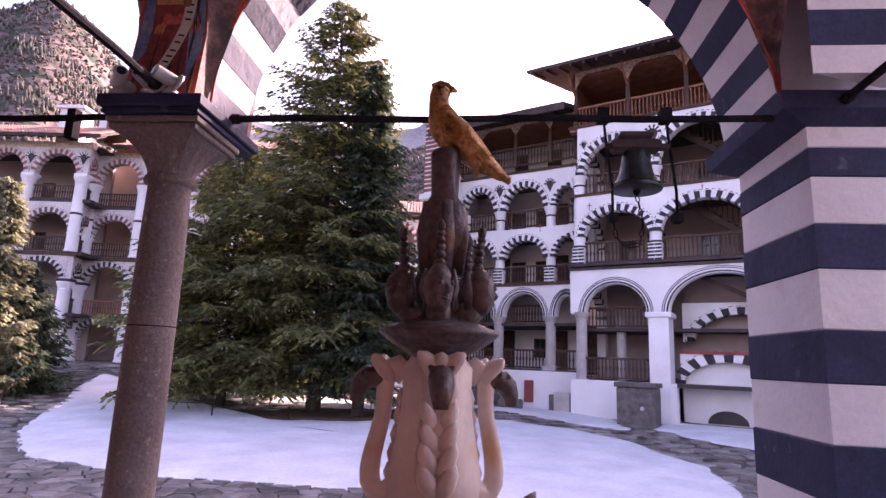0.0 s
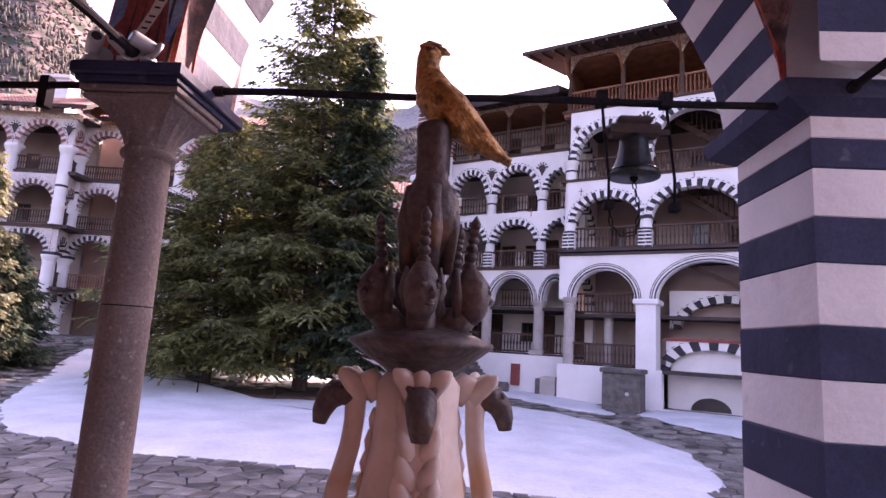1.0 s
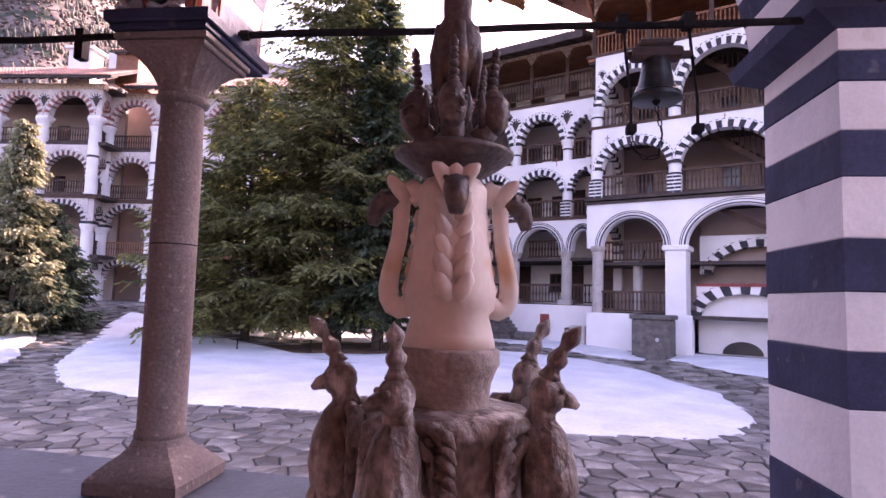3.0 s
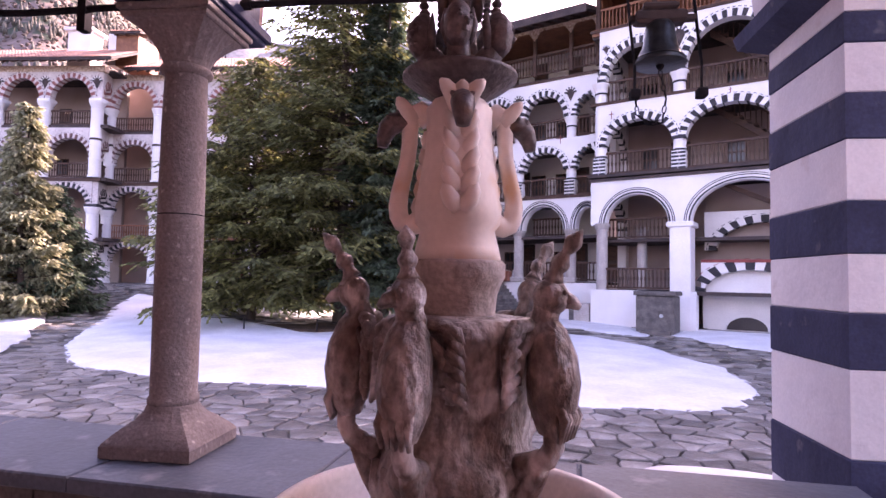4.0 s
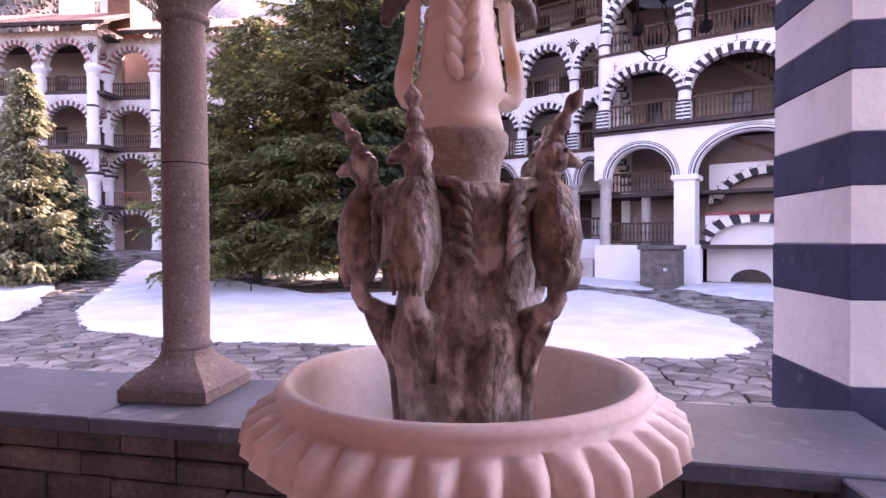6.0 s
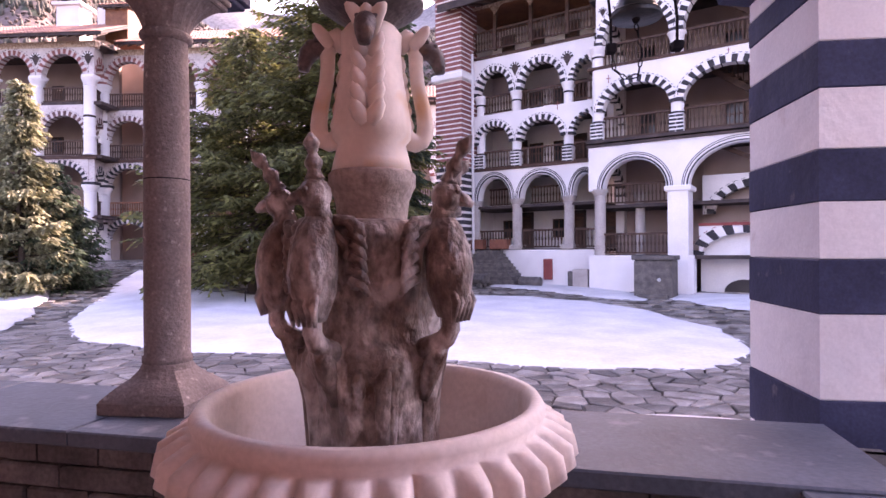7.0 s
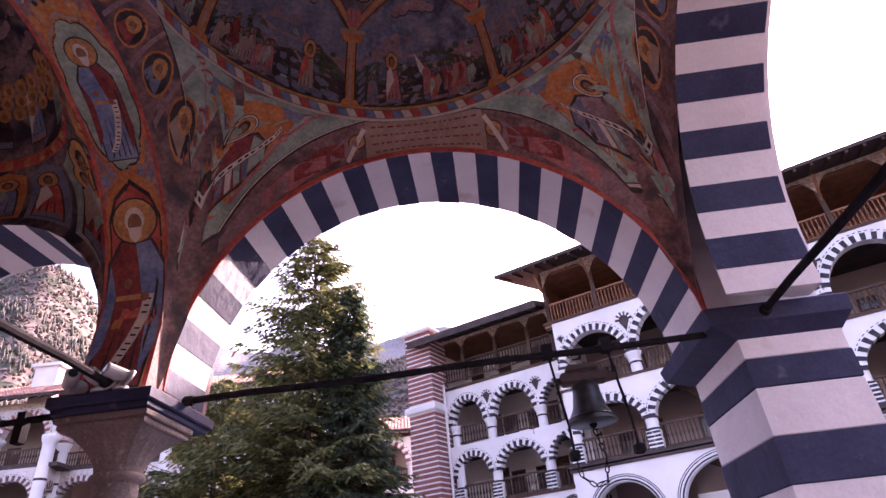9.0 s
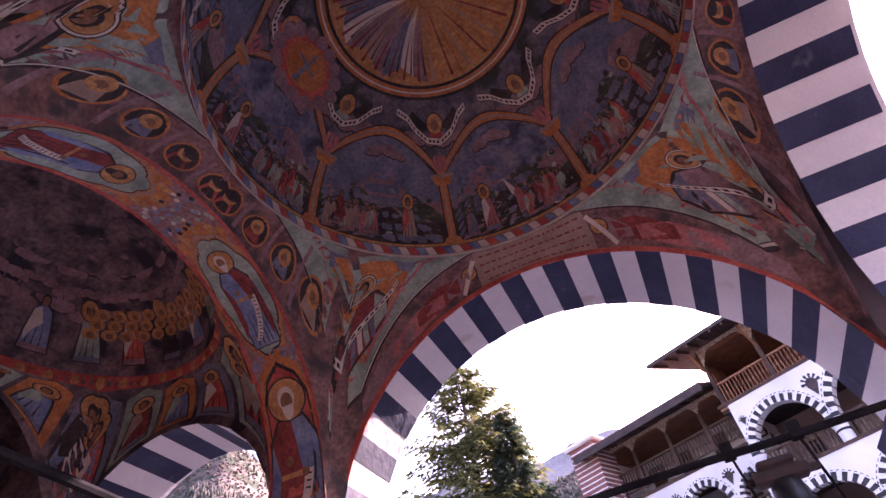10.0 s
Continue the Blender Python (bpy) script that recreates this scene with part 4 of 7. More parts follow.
# the wing on the far side
left = thing("monastery_wing", pose(-24, 33, 0, 0, 0, 3), "white four-storey monastery wing with galleries under a red tiled roof", "building", "monastery buildings")
part("back_wall", Build().box(-13, -1.9, 3.3, 3.6, 1.0, 15.3).box(-5.5, 15, 5.0, 5.3, 1.0, 15.3), "beige_wall", left)
part("red_dado", Build().box(0.4, 15, 4.93, 5.0, 1.2, 2.4), "red_paint", left)
part("base_step", Build().box(-13, 15, -0.4, 5.2, 0.4, 1.5), "rough_stone", left)
for z in (4.3, 8.0, 11.3):
    part("floor", Build().box(-13, -0.9, 0.05, 3.3, z - 0.2, z).box(-2.2, 15, 1.75, 5.0, z - 0.2, z), "wood_dark", left)
lc = [-11.3, -8.2, -5.1, -1.72]
rcx = [-1.95, 1.3, 4.55, 7.8, 11.05, 14.3]
lv = ((1.5, 2.9, 0.95, 4.1, "black"), (4.3, 6.15, 1.25, 7.75, "black"), (8.0, 9.2, 1.25, 11.1, "brick_dark"), (11.3, 12.75, 1.5, 14.75, "brick_red"))
for zf, zs, rise, zt, rim in lv:
    for x in lc:
        white_column(left, x, 0.25, zf, zs, 0.31, capital=0.35 if zf > 11 else 0.1)
        if 4 < zf < 5 or zf > 11:
            part("impost", Build().box(x - 0.4, x + 0.4, -0.1, 0.6, zs, zs + 0.2, c=0.04), "black" if zf < 5 else "white", left)
    for x in rcx:
        white_column(left, x, 1.95, zf, zs, 0.27, capital=0.35 if zf > 11 else 0.1)
        if 4 < zf < 5:
            part("impost", Build().box(x - 0.36, x + 0.36, 1.65, 2.3, zs, zs + 0.2, c=0.04), "black", left)
    for x0, x1 in zip(lc, lc[1:]):
        arch_bay(left, x0, x1, x0 + 0.33, x1 - 0.33, zs, rise, zt, 0.0, band=0.3, n=27, rim=rim, plaster="white_old")
        if zf > 2:
            railing(left, x0 + 0.3, x1 - 0.3, 0.25, zf, mat="wood" if zf > 4.5 else "wood_warm")
            (window if zf < 9 else door)(left, x0 + 1.6, 3.3, zf + (0.7 if zf < 9 else 0))
    for x0, x1 in zip(rcx, rcx[1:]):
        arch_bay(left, x0, x1, x0 + 0.3, x1 - 0.3, zs, rise, zt, 1.7, band=0.3, n=27, rim=rim, plaster="white_old")
        if zf > 2:
            railing(left, x0 + 0.25, x1 - 0.25, 1.95, zf, mat="wood" if zf > 4.5 else "wood_warm")
            window(left, x0 + 1.1, 5.0, zf + 0.6, 0.9, 1.2)
    # return bay at the corner
    rt = Build().spandrel(0, 2.0, 0.35, 1.65, zs, rise * 0.75, zt, 0, 0.35)
    w = part("return_wall", rt, "white_old", left, m=pose(-1.42, 0.12, 0, 0, 0, 106))
    for i in range(0, 15, 2):
        part("voussoir", Build().ring(1.0, 0.646, 0.9, zs, rise * 0.75 / 0.65, rise * 0.75 / 0.65, -0.02, 0.36, math.pi * i / 15, math.pi * (i + 1) / 15, 1), rim, w)
    if zf > 2:
        part("railing", mesh_railing(1.5), "wood", w, m=pose(0.3, 0.15, zf))
# tall shafts stand before the wall and pass two storeys each
for xs_, y_ in ((lc, 0.12), (rcx, 1.82)):
    for x in xs_:
        for z0, z1 in ((1.5, 6.15), (8.0, 12.75)):
            sh = part("shaft", Build().lathe([(0.38, z0), (0.38, z0 + 0.1), (0.33, z0 + 0.16), (0.32, z1 - 0.5), (0.35, z1 - 0.48), (0.35, z1 - 0.42), (0.32, z1 - 0.4), (0.46, z1 - 0.08), (0.46, z1)], 16, Matrix.Translation((x, y_, 0))), "white", left)
            part("ring", Build().lathe([(0.33, z0 + 2.3), (0.345, z0 + 2.32), (0.345, z0 + 2.42), (0.33, z0 + 2.44)], 16, Matrix.Translation((x, y_, 0)), caps=False), "wood_dark", sh)
# ceilings added to block sun coming over the back walls
part("ceiling_panel", Build().box(-13, -0.9, 0.42, 3.4, 14.75, 14.85).box(-0.88, 15, 2.12, 5.1, 14.75, 14.85), "wood_dark", left)
part("cornice", Build().box(-13, -1.2, -0.06, 0.4, 7.75, 7.95).box(-13, -1.2, -0.06, 0.4, 4.1, 4.2).box(-1.9, 15, 1.64, 2.1, 7.75, 7.95), "wood", left)
for x0, x1 in list(zip(lc, lc[1:])):
    for z in (7.15, 10.55):
        # painted branch ornament between the arches
        vine = Build()
        for s_ in (-1, 1):
            vine.tube([(x0 + s_ * 0.12, -0.012, z - 0.2), (x0 + s_ * 0.32, -0.012, z + 0.12), (x0 + s_ * 0.2, -0.012, z + 0.34), (x0 + s_ * 0.05, -0.012, z + 0.2)], 0.022, 5)
        part("painted_vine", vine, "brick_dark", left)
for x in lc:
    eye_arch(left, x, 0.0, 14.0, 0.2)
part("painted_frieze", Build().box(-13, -1.25, -0.015, 0.42, 14.62, 15.0).box(-1.2, 15, 1.69, 2.1, 14.62, 15.0), "carved", left)
eaves(left, -13, -0.2, 0.0, 1.0, 15.0, 3.6, 0.5)
eaves(left, -0.6, 15, 1.7, 0.9, 15.0, 3.6, 0.5)
part("chimney", Build().box(-5.6, -4.0, 2.4, 3.6, 15.8, 18.3).box(-5.8, -3.8, 2.2, 3.8, 18.3, 18.5).box(-2.9, -2.2, 2.6, 3.4, 16, 18.2), "white", left)
part("dormer", Build().box(-1.7, -0.2, 1.6, 4.0, 15.6, 17.6), "wood_warm", left)
eaves(left, -2.0, 0.1, 1.6, 0.3, 17.6, 2.0, 0.3)

# a pink upper house with a tiled roof between the trees and the turret
far = thing("far_house", pose(-9.5, 44, 12.2, 0, 0, 6), "pink rendered house front under a red tiled roof", "house", "monastery buildings")
part("wall", Build().box(-3, 4.2, 0, 3, -4, 1.9), "beige_wall", far)
part("cornice", Build().box(-3.2, 4.4, -0.25, 3.2, 1.9, 2.15, c=0.05), "roof_tile", far)
for x in (0.0, 1.2, 2.4):
    part("roundel", Build().tube([(x, -0.03, 1.2), (x, 0.02, 1.2)], 0.16, 12), "shade_fill", far)
eaves(far, -6, 5, -1.4, 0.9, -1.6, 2.2, 0.45)

# stone well house and small things before the wing
well = thing("stone_cupboard", pose(4.0, 26.5, 0, 0, 0, -27) @ pose(2.65, -1.6, 0.12), "square grey stone block fountain with a hole", "stone block")
part("body", Build().box(-0.7, 0.7, -0.55, 0.5, 0.0, 1.5, c=0.04), "rough_stone", well)
part("top_slab", Build().box(-0.78, 0.78, -0.62, 0.55, 1.5, 1.68, c=0.03), "rough_stone", well)
# the hole's shade, as a dark panel on the side
part("side_recess", Build().box(-0.72, -0.69, -0.3, 0.3, 0.3, 1.4), "shade_fill", well)
part("spout", Build().tube([(0.25, -0.6, 0.75), (0.25, -0.5, 0.75)], 0.07, 10), "plastic", well)
part("drain", Build().box(-0.5, 0.6, -0.8, -0.55, 0.0, 0.2, c=0.03), "rough_stone", well)
for x, y, rz, ln in ((-3.4, -0.2, 0, 1.1), (-5.9, -1.2, 5, 1.2), (-6.0, -0.4, 0, 0.9)):
    lg = thing("stone_trough", pose(4.0, 26.5, 0, 0, 0, -27) @ pose(x, y, 0.35 if y > -0.3 else 0.45, 0, 0, rz), "long brown stone trough lying by the wall", "trough", "stone troughs by the wall")
    part("body", Build().tube([(-ln / 2, 0, 0.2), (-ln / 2 + 0.05, 0, 0.2), (ln / 2 - 0.05, 0, 0.2), (ln / 2, 0, 0.2)], [0.2, 0.24, 0.24, 0.2], 10), "rough_stone", lg)
    for q in (-ln / 3, ln / 3 - 0.15):
        part("foot", Build().box(q, q + 0.15, -0.15, 0.15, -0.3, 0.05), "rough_stone", lg)
pl = thing("wall_plaque", pose(4.0, 26.5, 0, 0, 0, -27) @ pose(-3.0, 0.95, 0.6), "narrow dark red board leaning on the white wall", "board")
part("board", Build().box(-0.22, 0.22, -0.06, 0.03, 0.0, 1.0, c=0.01), "red_paint", pl)
bx = thing("stone_block", pose(4.0, 26.5, 0, 0, 0, -27) @ pose(-1.05, 0.3, 0.2), "low grey stone block against the wall", "stone block")
part("body", Build().box(-0.35, 0.35, -0.3, 0.3, 0, 0.95, c=0.03), "carved_stone", bx)
part("side_block", Build().box(-0.62, -0.36, -0.2, 0.3, 0, 0.85, c=0.03), "rough_stone", bx)
for x in (-7.3, -5.9):
    fb = thing("flower_box", pose(4.0, 26.5, 0, 0, 0, -27) @ pose(x + 0.3, 0.9, 2.08), "terracotta-coloured flower box on the gallery edge", "flower box", "flower boxes")
    part("box", Build().box(-0.5, 0.5, -0.2, 0.2, 0, 0.5, c=0.02), "terracotta", fb)
    part("soil", Build().box(-0.46, 0.46, -0.16, 0.16, 0.5, 0.51), "bed", fb)

# ---- porch ----
CX, R, ZC = -0.035, 1.585, 3.68      # front arch
SY, SR, SZ = 1.95, 1.33, 4.08        # side arches
DC, DR, DZ, DH = (0.0, 2.0), 1.38, 5.5, 1.25   # dome


def y_in(x):
    return 3.41 + (x + 1.6) / 3.2 * 0.23


def y_out(x):
    return 3.88 + (x + 1.6) / 3.2 * 0.52


tagged(part("porch_floor", Build().box(-5, 2.3, -0.8, 3.2, 0.5, 0.7), "floor_stone"), "worn pale grey stone floor of the church porch", "floor", kind="structure")
tagged(part("wall_south", Build().box(-5, 2.8, -0.95, -0.65, 0, 7), "fresco_wall"), "painted church wall behind the porch", "wall", kind="structure")
tagged(part("wall_west", Build().box(-4.9, -4.6, -0.7, 3.2, 0.5, 7).box(-4.9, -3.98, 3.2, 3.295, 3.62, 7), "fresco_shade"), "painted wall closing the next porch bay", "wall", kind="structure")
# unseen lid over the vault, added to keep daylight off its back
tagged(part("porch_roof", Build().box(-5.2, 3.0, -1.0, 4.7, 7.0, 7.2), "wood_dark"), "unseen flat roof added to close the porch above the vault", "roof", kind="structure")

# low wall with slate slabs on it
BENCH = pose(0.6, 2.66, 0, 0, 0, -5.5)
bench = tagged(thing("bench_wall", BENCH, "low dark stone wall with slate slabs as a bench", "bench wall"), kind="structure")
part("core", Build().box(-6.2, 1.1, 0.12, 0.72, 0.0, 1.12), "mortar", bench)
sx = [-6.2, -5.0, -3.75, -2.6, -1.55, -0.35, 0.9]
for a, b_ in zip(sx, sx[1:]):
    part("slab", Build().box(a + 0.004, b_ - 0.004, 0.0, 0.83, 1.13, 1.205, c=0.008), "bench_stone", bench)
rnd = random.Random(4)
for row, (z0, z1) in enumerate(((0.7, 0.88), (0.885, 1.0), (1.005, 1.125))):
    x = -6.2
    while x < 0.9:
        w = rnd.uniform(0.28, 0.7)
        part("stone", Build().box(x + 0.005, min(x + w, 1.0) - 0.005, 0.075 + rnd.uniform(0, 0.02), 0.2, z0 + 0.004, z1, c=0.012), "rough_stone", bench)
        x += w
part("outer_face", Build().box(-6.2, 1.1, 0.68, 0.76, 0.0, 1.12), "rough_stone", bench)
side = tagged(thing("bench_wall", pose(0, 0, 0), "low stone wall with slate slabs along the open side", "bench wall"), kind="structure")
part("core", Build().box(1.15, 2.3, -0.6, 2.62, 0.0, 1.1), "mortar", side)
for a, b_ in ((-0.6, 0.6), (0.6, 1.7), (1.7, 2.66)):
    part("slab", Build().box(1.1, 2.3, a + 0.004, b_ - 0.004, 1.1, 1.19, c=0.008), "bench_stone", side)
part("step", Build().box(0.3, 3.2, 3.5, 4.75, 0.0, 0.8, c=0.02), "rough_stone", side)
snow_b = Build()
so = blob([(0.75, 4.3), (1.5, 4.15), (1.95, 4.35), (1.5, 4.6), (0.95, 4.6)], 40, 0.06, 3)
snow_b.prism(so, 0.76, 0.9, inset=0.06)
tagged(part("snow_patch", snow_b, "snow", smooth=True), "small patch of snow on the porch step", "snow", kind="stuff")

# corner pier of alternating courses
pier = tagged(thing("corner_pier", pose(0, 0, 0), "square corner pier plastered in white and dark blue bands", "pier"), kind="structure")
zs = [0.2, 0.62, 0.95, 1.28, 1.713, 1.99, 2.281, 2.545, 2.854, 3.09, 3.344, 3.505, 3.64]
for k, (a, b_) in enumerate(zip(zs, zs[1:])):
    dark = (len(zs) - k) % 2 == 1
    o = 0.004 if dark else 0.0
    g = 0.012 * (3.6 - a) / 3
    part("course", Build().box(1.632 - o - g, 2.2 + o + g, 3.55 - o - g, 4.4 + o, a, b_, c=0.007), "navy_near" if dark else "white_near", pier)
cap = Build()
cap.add([(x, y, z) for z, g in ((3.62, 0.0), (3.70, 0.14), (3.79, 0.16), (3.80, 0.14)) for x, y in ((1.63 - g, 3.55 - g * 0.5), (2.21 + g * 0.4, 3.55 - g * 0.5), (2.21 + g * 0.4, 4.41 + g), (1.63 - g, 4.41 + g))],
        [[r + i, r + (i + 1) % 4, r + 4 + (i + 1) % 4, r + 4 + i] for r in (0, 4, 8) for i in range(4)] + [[12, 13, 14, 15]])
part("capital", cap, "navy_near", pier)


# round column with its base, capital and impost slab
def porch_column(x, y, label):
    c = tagged(thing("porch_column", pose(x, y, 0), label, "column", "porch columns"), kind="structure")
    part("base_slab", Build().box(-0.24, 0.24, -0.24, 0.24, 1.20, 1.275, c=0.01), "column_stone", c)
    b = Build()
    rows = []
    for k in range(6):
        t = k / 5
        rows.append((0.235 - 0.10 * t ** 0.7 + 0.015 * math.sin(t * 6.3), 1.275 + 0.17 * t, t))
    v, n = [], 24
    for s, z, t in rows:
        for i in range(n):
            a = 2 * math.pi * i / n + math.pi / 4
            sq = 1 / max(abs(math.cos(a)), abs(math.sin(a)))
            q = s * (sq * (1 - t) + t) if t < 1 else 0.125
            v.append((q * math.cos(a), q * math.sin(a), z))
    b.add(v, [[k * n + i, k * n + (i + 1) % n, (k + 1) * n + (i + 1) % n, (k + 1) * n + i] for k in range(5) for i in range(n)] + [[5 * n + i for i in range(n)]])
    part("base", b, "column_stone", c)
    part("shaft", Build().lathe([(0.121, 1.44), (0.128, 1.45), (0.128, 1.475), (0.118, 1.485), (0.119, 1.9), (0.118, 2.436)], 32, caps=False), "column_stone", c, smooth=True)
    part("joint", Build().lathe([(0.1155, 2.43), (0.1155, 2.45)], 32, caps=False), "iron", c)
    part("upper_shaft", Build().lathe([(0.118, 2.442), (0.115, 2.9), (0.109, 3.2)], 32, caps=False), "column_stone", c, smooth=True)
    part("necking", Build().lathe([(0.112, 3.19), (0.132, 3.205), (0.137, 3.22), (0.132, 3.235), (0.116, 3.245)], 32, caps=False), "column_stone", c, smooth=True)
    cb, v = Build(), []
    for k in range(7):
        t = k / 6
        z = 3.24 + 0.20 * t
        for i in range(32):
            a = 2 * math.pi * i / 32 + math.pi / 4
            sq = 1 / max(abs(math.cos(a)), abs(math.sin(a)))
            e = t * t
            flute = 1 + 0.02 * math.cos(a * 16) * math.sin(t * math.pi)
            q = (0.117 + 0.098 * t ** 1.6) * ((1 - e) + e * min(sq, 1.38)) * flute
            v.append((q * math.cos(a), q * math.sin(a), z))
    cb.add(v, [[k * 32 + i, k * 32 + (i + 1) % 32, (k + 1) * 32 + (i + 1) % 32, (k + 1) * 32 + i] for k in range(6) for i in range(32)])
    part("capital", cb, "column_stone", c, "carved fluted stone capital")
    part("abacus", Build().box(-0.235, 0.235, -0.235, 0.235, 3.44, 3.475, c=0.008).box(-0.25, 0.25, -0.25, 0.25, 3.475, 3.51, c=0.006), "column_stone", c)
    part("impost", Build().box(-0.26, 0.26, -0.275, 0.40, 3.512, 3.545, c=0.006).box(-0.28, 0.28, -0.295, 0.44, 3.545, 3.61, c=0.008), "navy_near", c, "dark blue painted impost slab")
    return c


column = porch_column(-1.792, 3.4, "round grey-pink stone column on a moulded base")
porch_column(-4.2, 3.4, "round grey-pink stone column of the next bay")

# arches: each voussoir a block of its own
arch = tagged(thing("front_arch", pose(0, 0, 0), "round arch of white and dark blue bands", "arch"), kind="structure")


def block(parent, p, q, mat, name="voussoir"):
    """A block between the two profile lists p, q of eight corners."""
    part(name, Build().add(p + q, [[0, 1, 2, 3], [7, 6, 5, 4], [0, 4, 5, 1], [1, 5, 6, 2], [2, 6, 7, 3], [3, 7, 4, 0]]), mat, parent)


def front_row(parent, cx, r, zc, yi, yo, n, first, shift=0.0):
    for i in range(-1 if shift else 0, n):
        a0, a1 = max(0.0, math.pi * i / n + shift), min(math.pi, math.pi * (i + 1) / n + shift)
        o = 0.003 if (i + first) % 2 else 0.0
        s = []
        for a in (a0, a1):
            c_, s_ = math.cos(a), math.sin(a)
            x0, x1 = cx - (r - o) * c_, cx - (r + 0.16) * c_
            z0, z1 = zc + (r - o) * s_, zc + (r + 0.16) * s_
            s.append([(x0, yi(x0) - 0.002, z0), (x0, yo(x0) + o, z0), (x1, yo(x0) + o, z1), (x1, yo(x0) - 0.06, z1)])
        block(parent, s[0], s[1], "navy_near" if (i + first) % 2 else "white_near")


front_row(arch, CX, R, ZC, y_in, y_out, 31, 0, radians(4.9))
# unseen wall above the front arch, added up to the roof to block light
ow = Build().spandrel(-1.9, 2.2, CX - R - 0.06, CX + R + 0.06, ZC, R + 0.06, 7.0, 0.0, 0.1, 32)
ow.v = [(x, y + y_out(x) - 0.12, z) for x, y, z in ow.v]
part("outer_wall", ow, "white_near", arch)
part("stilt", Build().box(1.56, 2.2, 3.62, 4.3, 3.795, 5.6), "white_near", arch)
arch2 = tagged(thing("front_arch", pose(0, 0, 0), "smaller banded arch of the next porch bay", "arch"), kind="structure")
LX, LR, LZ = -2.98, 0.95, 4.0
front_row(arch2, LX, LR, LZ, lambda x: 3.30, lambda x: 3.84, 17, 1)
part("leg", Build().box(-2.05, -2.03, 3.31, 3.83, 3.612, 4.0).box(-3.97, -3.93, 3.31, 3.83, 3.612, 4.0), "white_near", arch2)
# same unseen light block above the smaller arch
part("outer_wall", Build().spandrel(-4.6, -1.7, LX - LR - 0.05, LX + LR + 0.05, LZ, LR + 0.05, 7.0, 3.85, 3.92, 20), "white_near", arch2)


def side_path(first=2.4, step=7.25):
    """Points up one leg, over the side arch and down the other; first and step are angles in degrees."""
    pts = [(SY + SR, 3.79), (SY + SR, 3.94)]
    turns = [radians(first + step * i) for i in range(25)]
    pts += [(SY + SR * math.cos(a), SZ + SR * math.sin(a)) for a in turns]
    pts += [(SY - SR, 3.94), (SY - SR, 3.6)]
    return pts


side_arch = tagged(thing("side_arch", pose(0, 0, 0), "banded arch over the open side of the porch", "arch"), kind="structure")
sp = side_path()
for i, ((y0, z0), (y1, z1)) in enumerate(zip(sp, sp[1:])):
    o = 0.003 if i % 2 else 0.0
    s = []
    for y, z in ((y0, z0), (y1, z1)):
        d = Vector((y - SY, max(0, z - SZ)))
        d = d.normalized() if d.length else Vector((1, 0))
        s.append([(1.54 - o, y - d.x * o, z - d.y * o), (2.05, y - d.x * o, z - d.y * o), (2.05, y + d.x * 0.16, z + d.y * 0.16), (1.95, y + d.x * 0.16, z + d.y * 0.16)])
    block(side_arch, s[0], s[1], "navy_near" if i % 2 else "white_near")
# unseen light block above the side arch
part("outer_wall", Build().spandrel(0.3, 4.3, SY - SR - 0.06, SY + SR + 0.06, 4.0, SR + 0.14, 7.0, -2.1, -1.98, 24), "white_near", side_arch, m=pose(0, 0, 0, 0, 0, 90))
part("rear_pier", Build().box(1.54, 2.2, -0.7, 0.6, 0.0, 4.0), "white_near", side_arch)

# vault of the bay: pendentives, dome, and the painted cross arch over the column
vault = tagged(thing("ceiling", pose(0, 0, 0), "domed porch ceiling covered in dark coloured frescoes", "ceiling"), kind="structure")


def low_edge(a, x0=-1.62, x1=1.54, y0=0.42, left_z=True):
    """Foot of the vault in the direction a: on the arches round the bay."""
    dx, dy = math.cos(a), math.sin(a)
    k = 9e9
    if dx > 1e-6:
        k = min(k, (x1 - DC[0]) / dx)
    if dx < -1e-6:
        k = min(k, (x0 - DC[0]) / dx)
    if dy > 1e-6:
        k = min(k, (3.38 - DC[1]) / dy)
    if dy < -1e-6:
        k = min(k, (y0 - DC[1]) / dy)
    x, y = DC[0] + dx * k, DC[1] + dy * k
    if abs(x - x1) < 1e-4 or abs(x - x0) < 1e-4:
        q = SR ** 2 - (y - SY) ** 2
        z = SZ + math.sqrt(q) if q > 0 else 3.62
        if y > 3.0:
            y = y + (y_in(x) - 3.38) * (y - 3.0) / 0.38
    else:
        q = R ** 2 - (x - CX) ** 2
        z = ZC + math.sqrt(q) if q > 0 else 3.62
        if y > 3:
            y = y_in(x)
    return Vector((x, y, z))


def vault_pt(a, t, off=0.0):
    """The pendentive: t from 0 at its foot to 1 at the ring."""
    p = low_edge(a)
    q = Vector((DC[0] + DR * math.cos(a), DC[1] + DR * math.sin(a), DZ))
    m = p.lerp(q, t)
    h = (p - q).length
    out = Vector((math.cos(a), math.sin(a), 0.7)).normalized()
    return m + out * (0.16 * h * math.sin(math.pi * t)) - out * off


def dome_pt(a, e, off=0.0):
    """The dome: e from 0 at the ring to 90 degrees at the crown."""
    c, s = math.cos(radians(e)), math.sin(radians(e))
    return Vector((DC[0] + (DR - off) * c * math.cos(a), DC[1] + (DR - off) * c * math.sin(a), DZ + (DH - off) * s))


def sheet(fn, us, vs):
    b = Build()
    n = len(us)
    b.add([fn(u, v) for v in vs for u in us], [[j * n + i, (j + 1) * n + i, (j + 1) * n + i + 1, j * n + i + 1] for j in range(len(vs) - 1) for i in range(n - 1)])
    return b


turn = [2 * math.pi * i / 120 for i in range(121)]
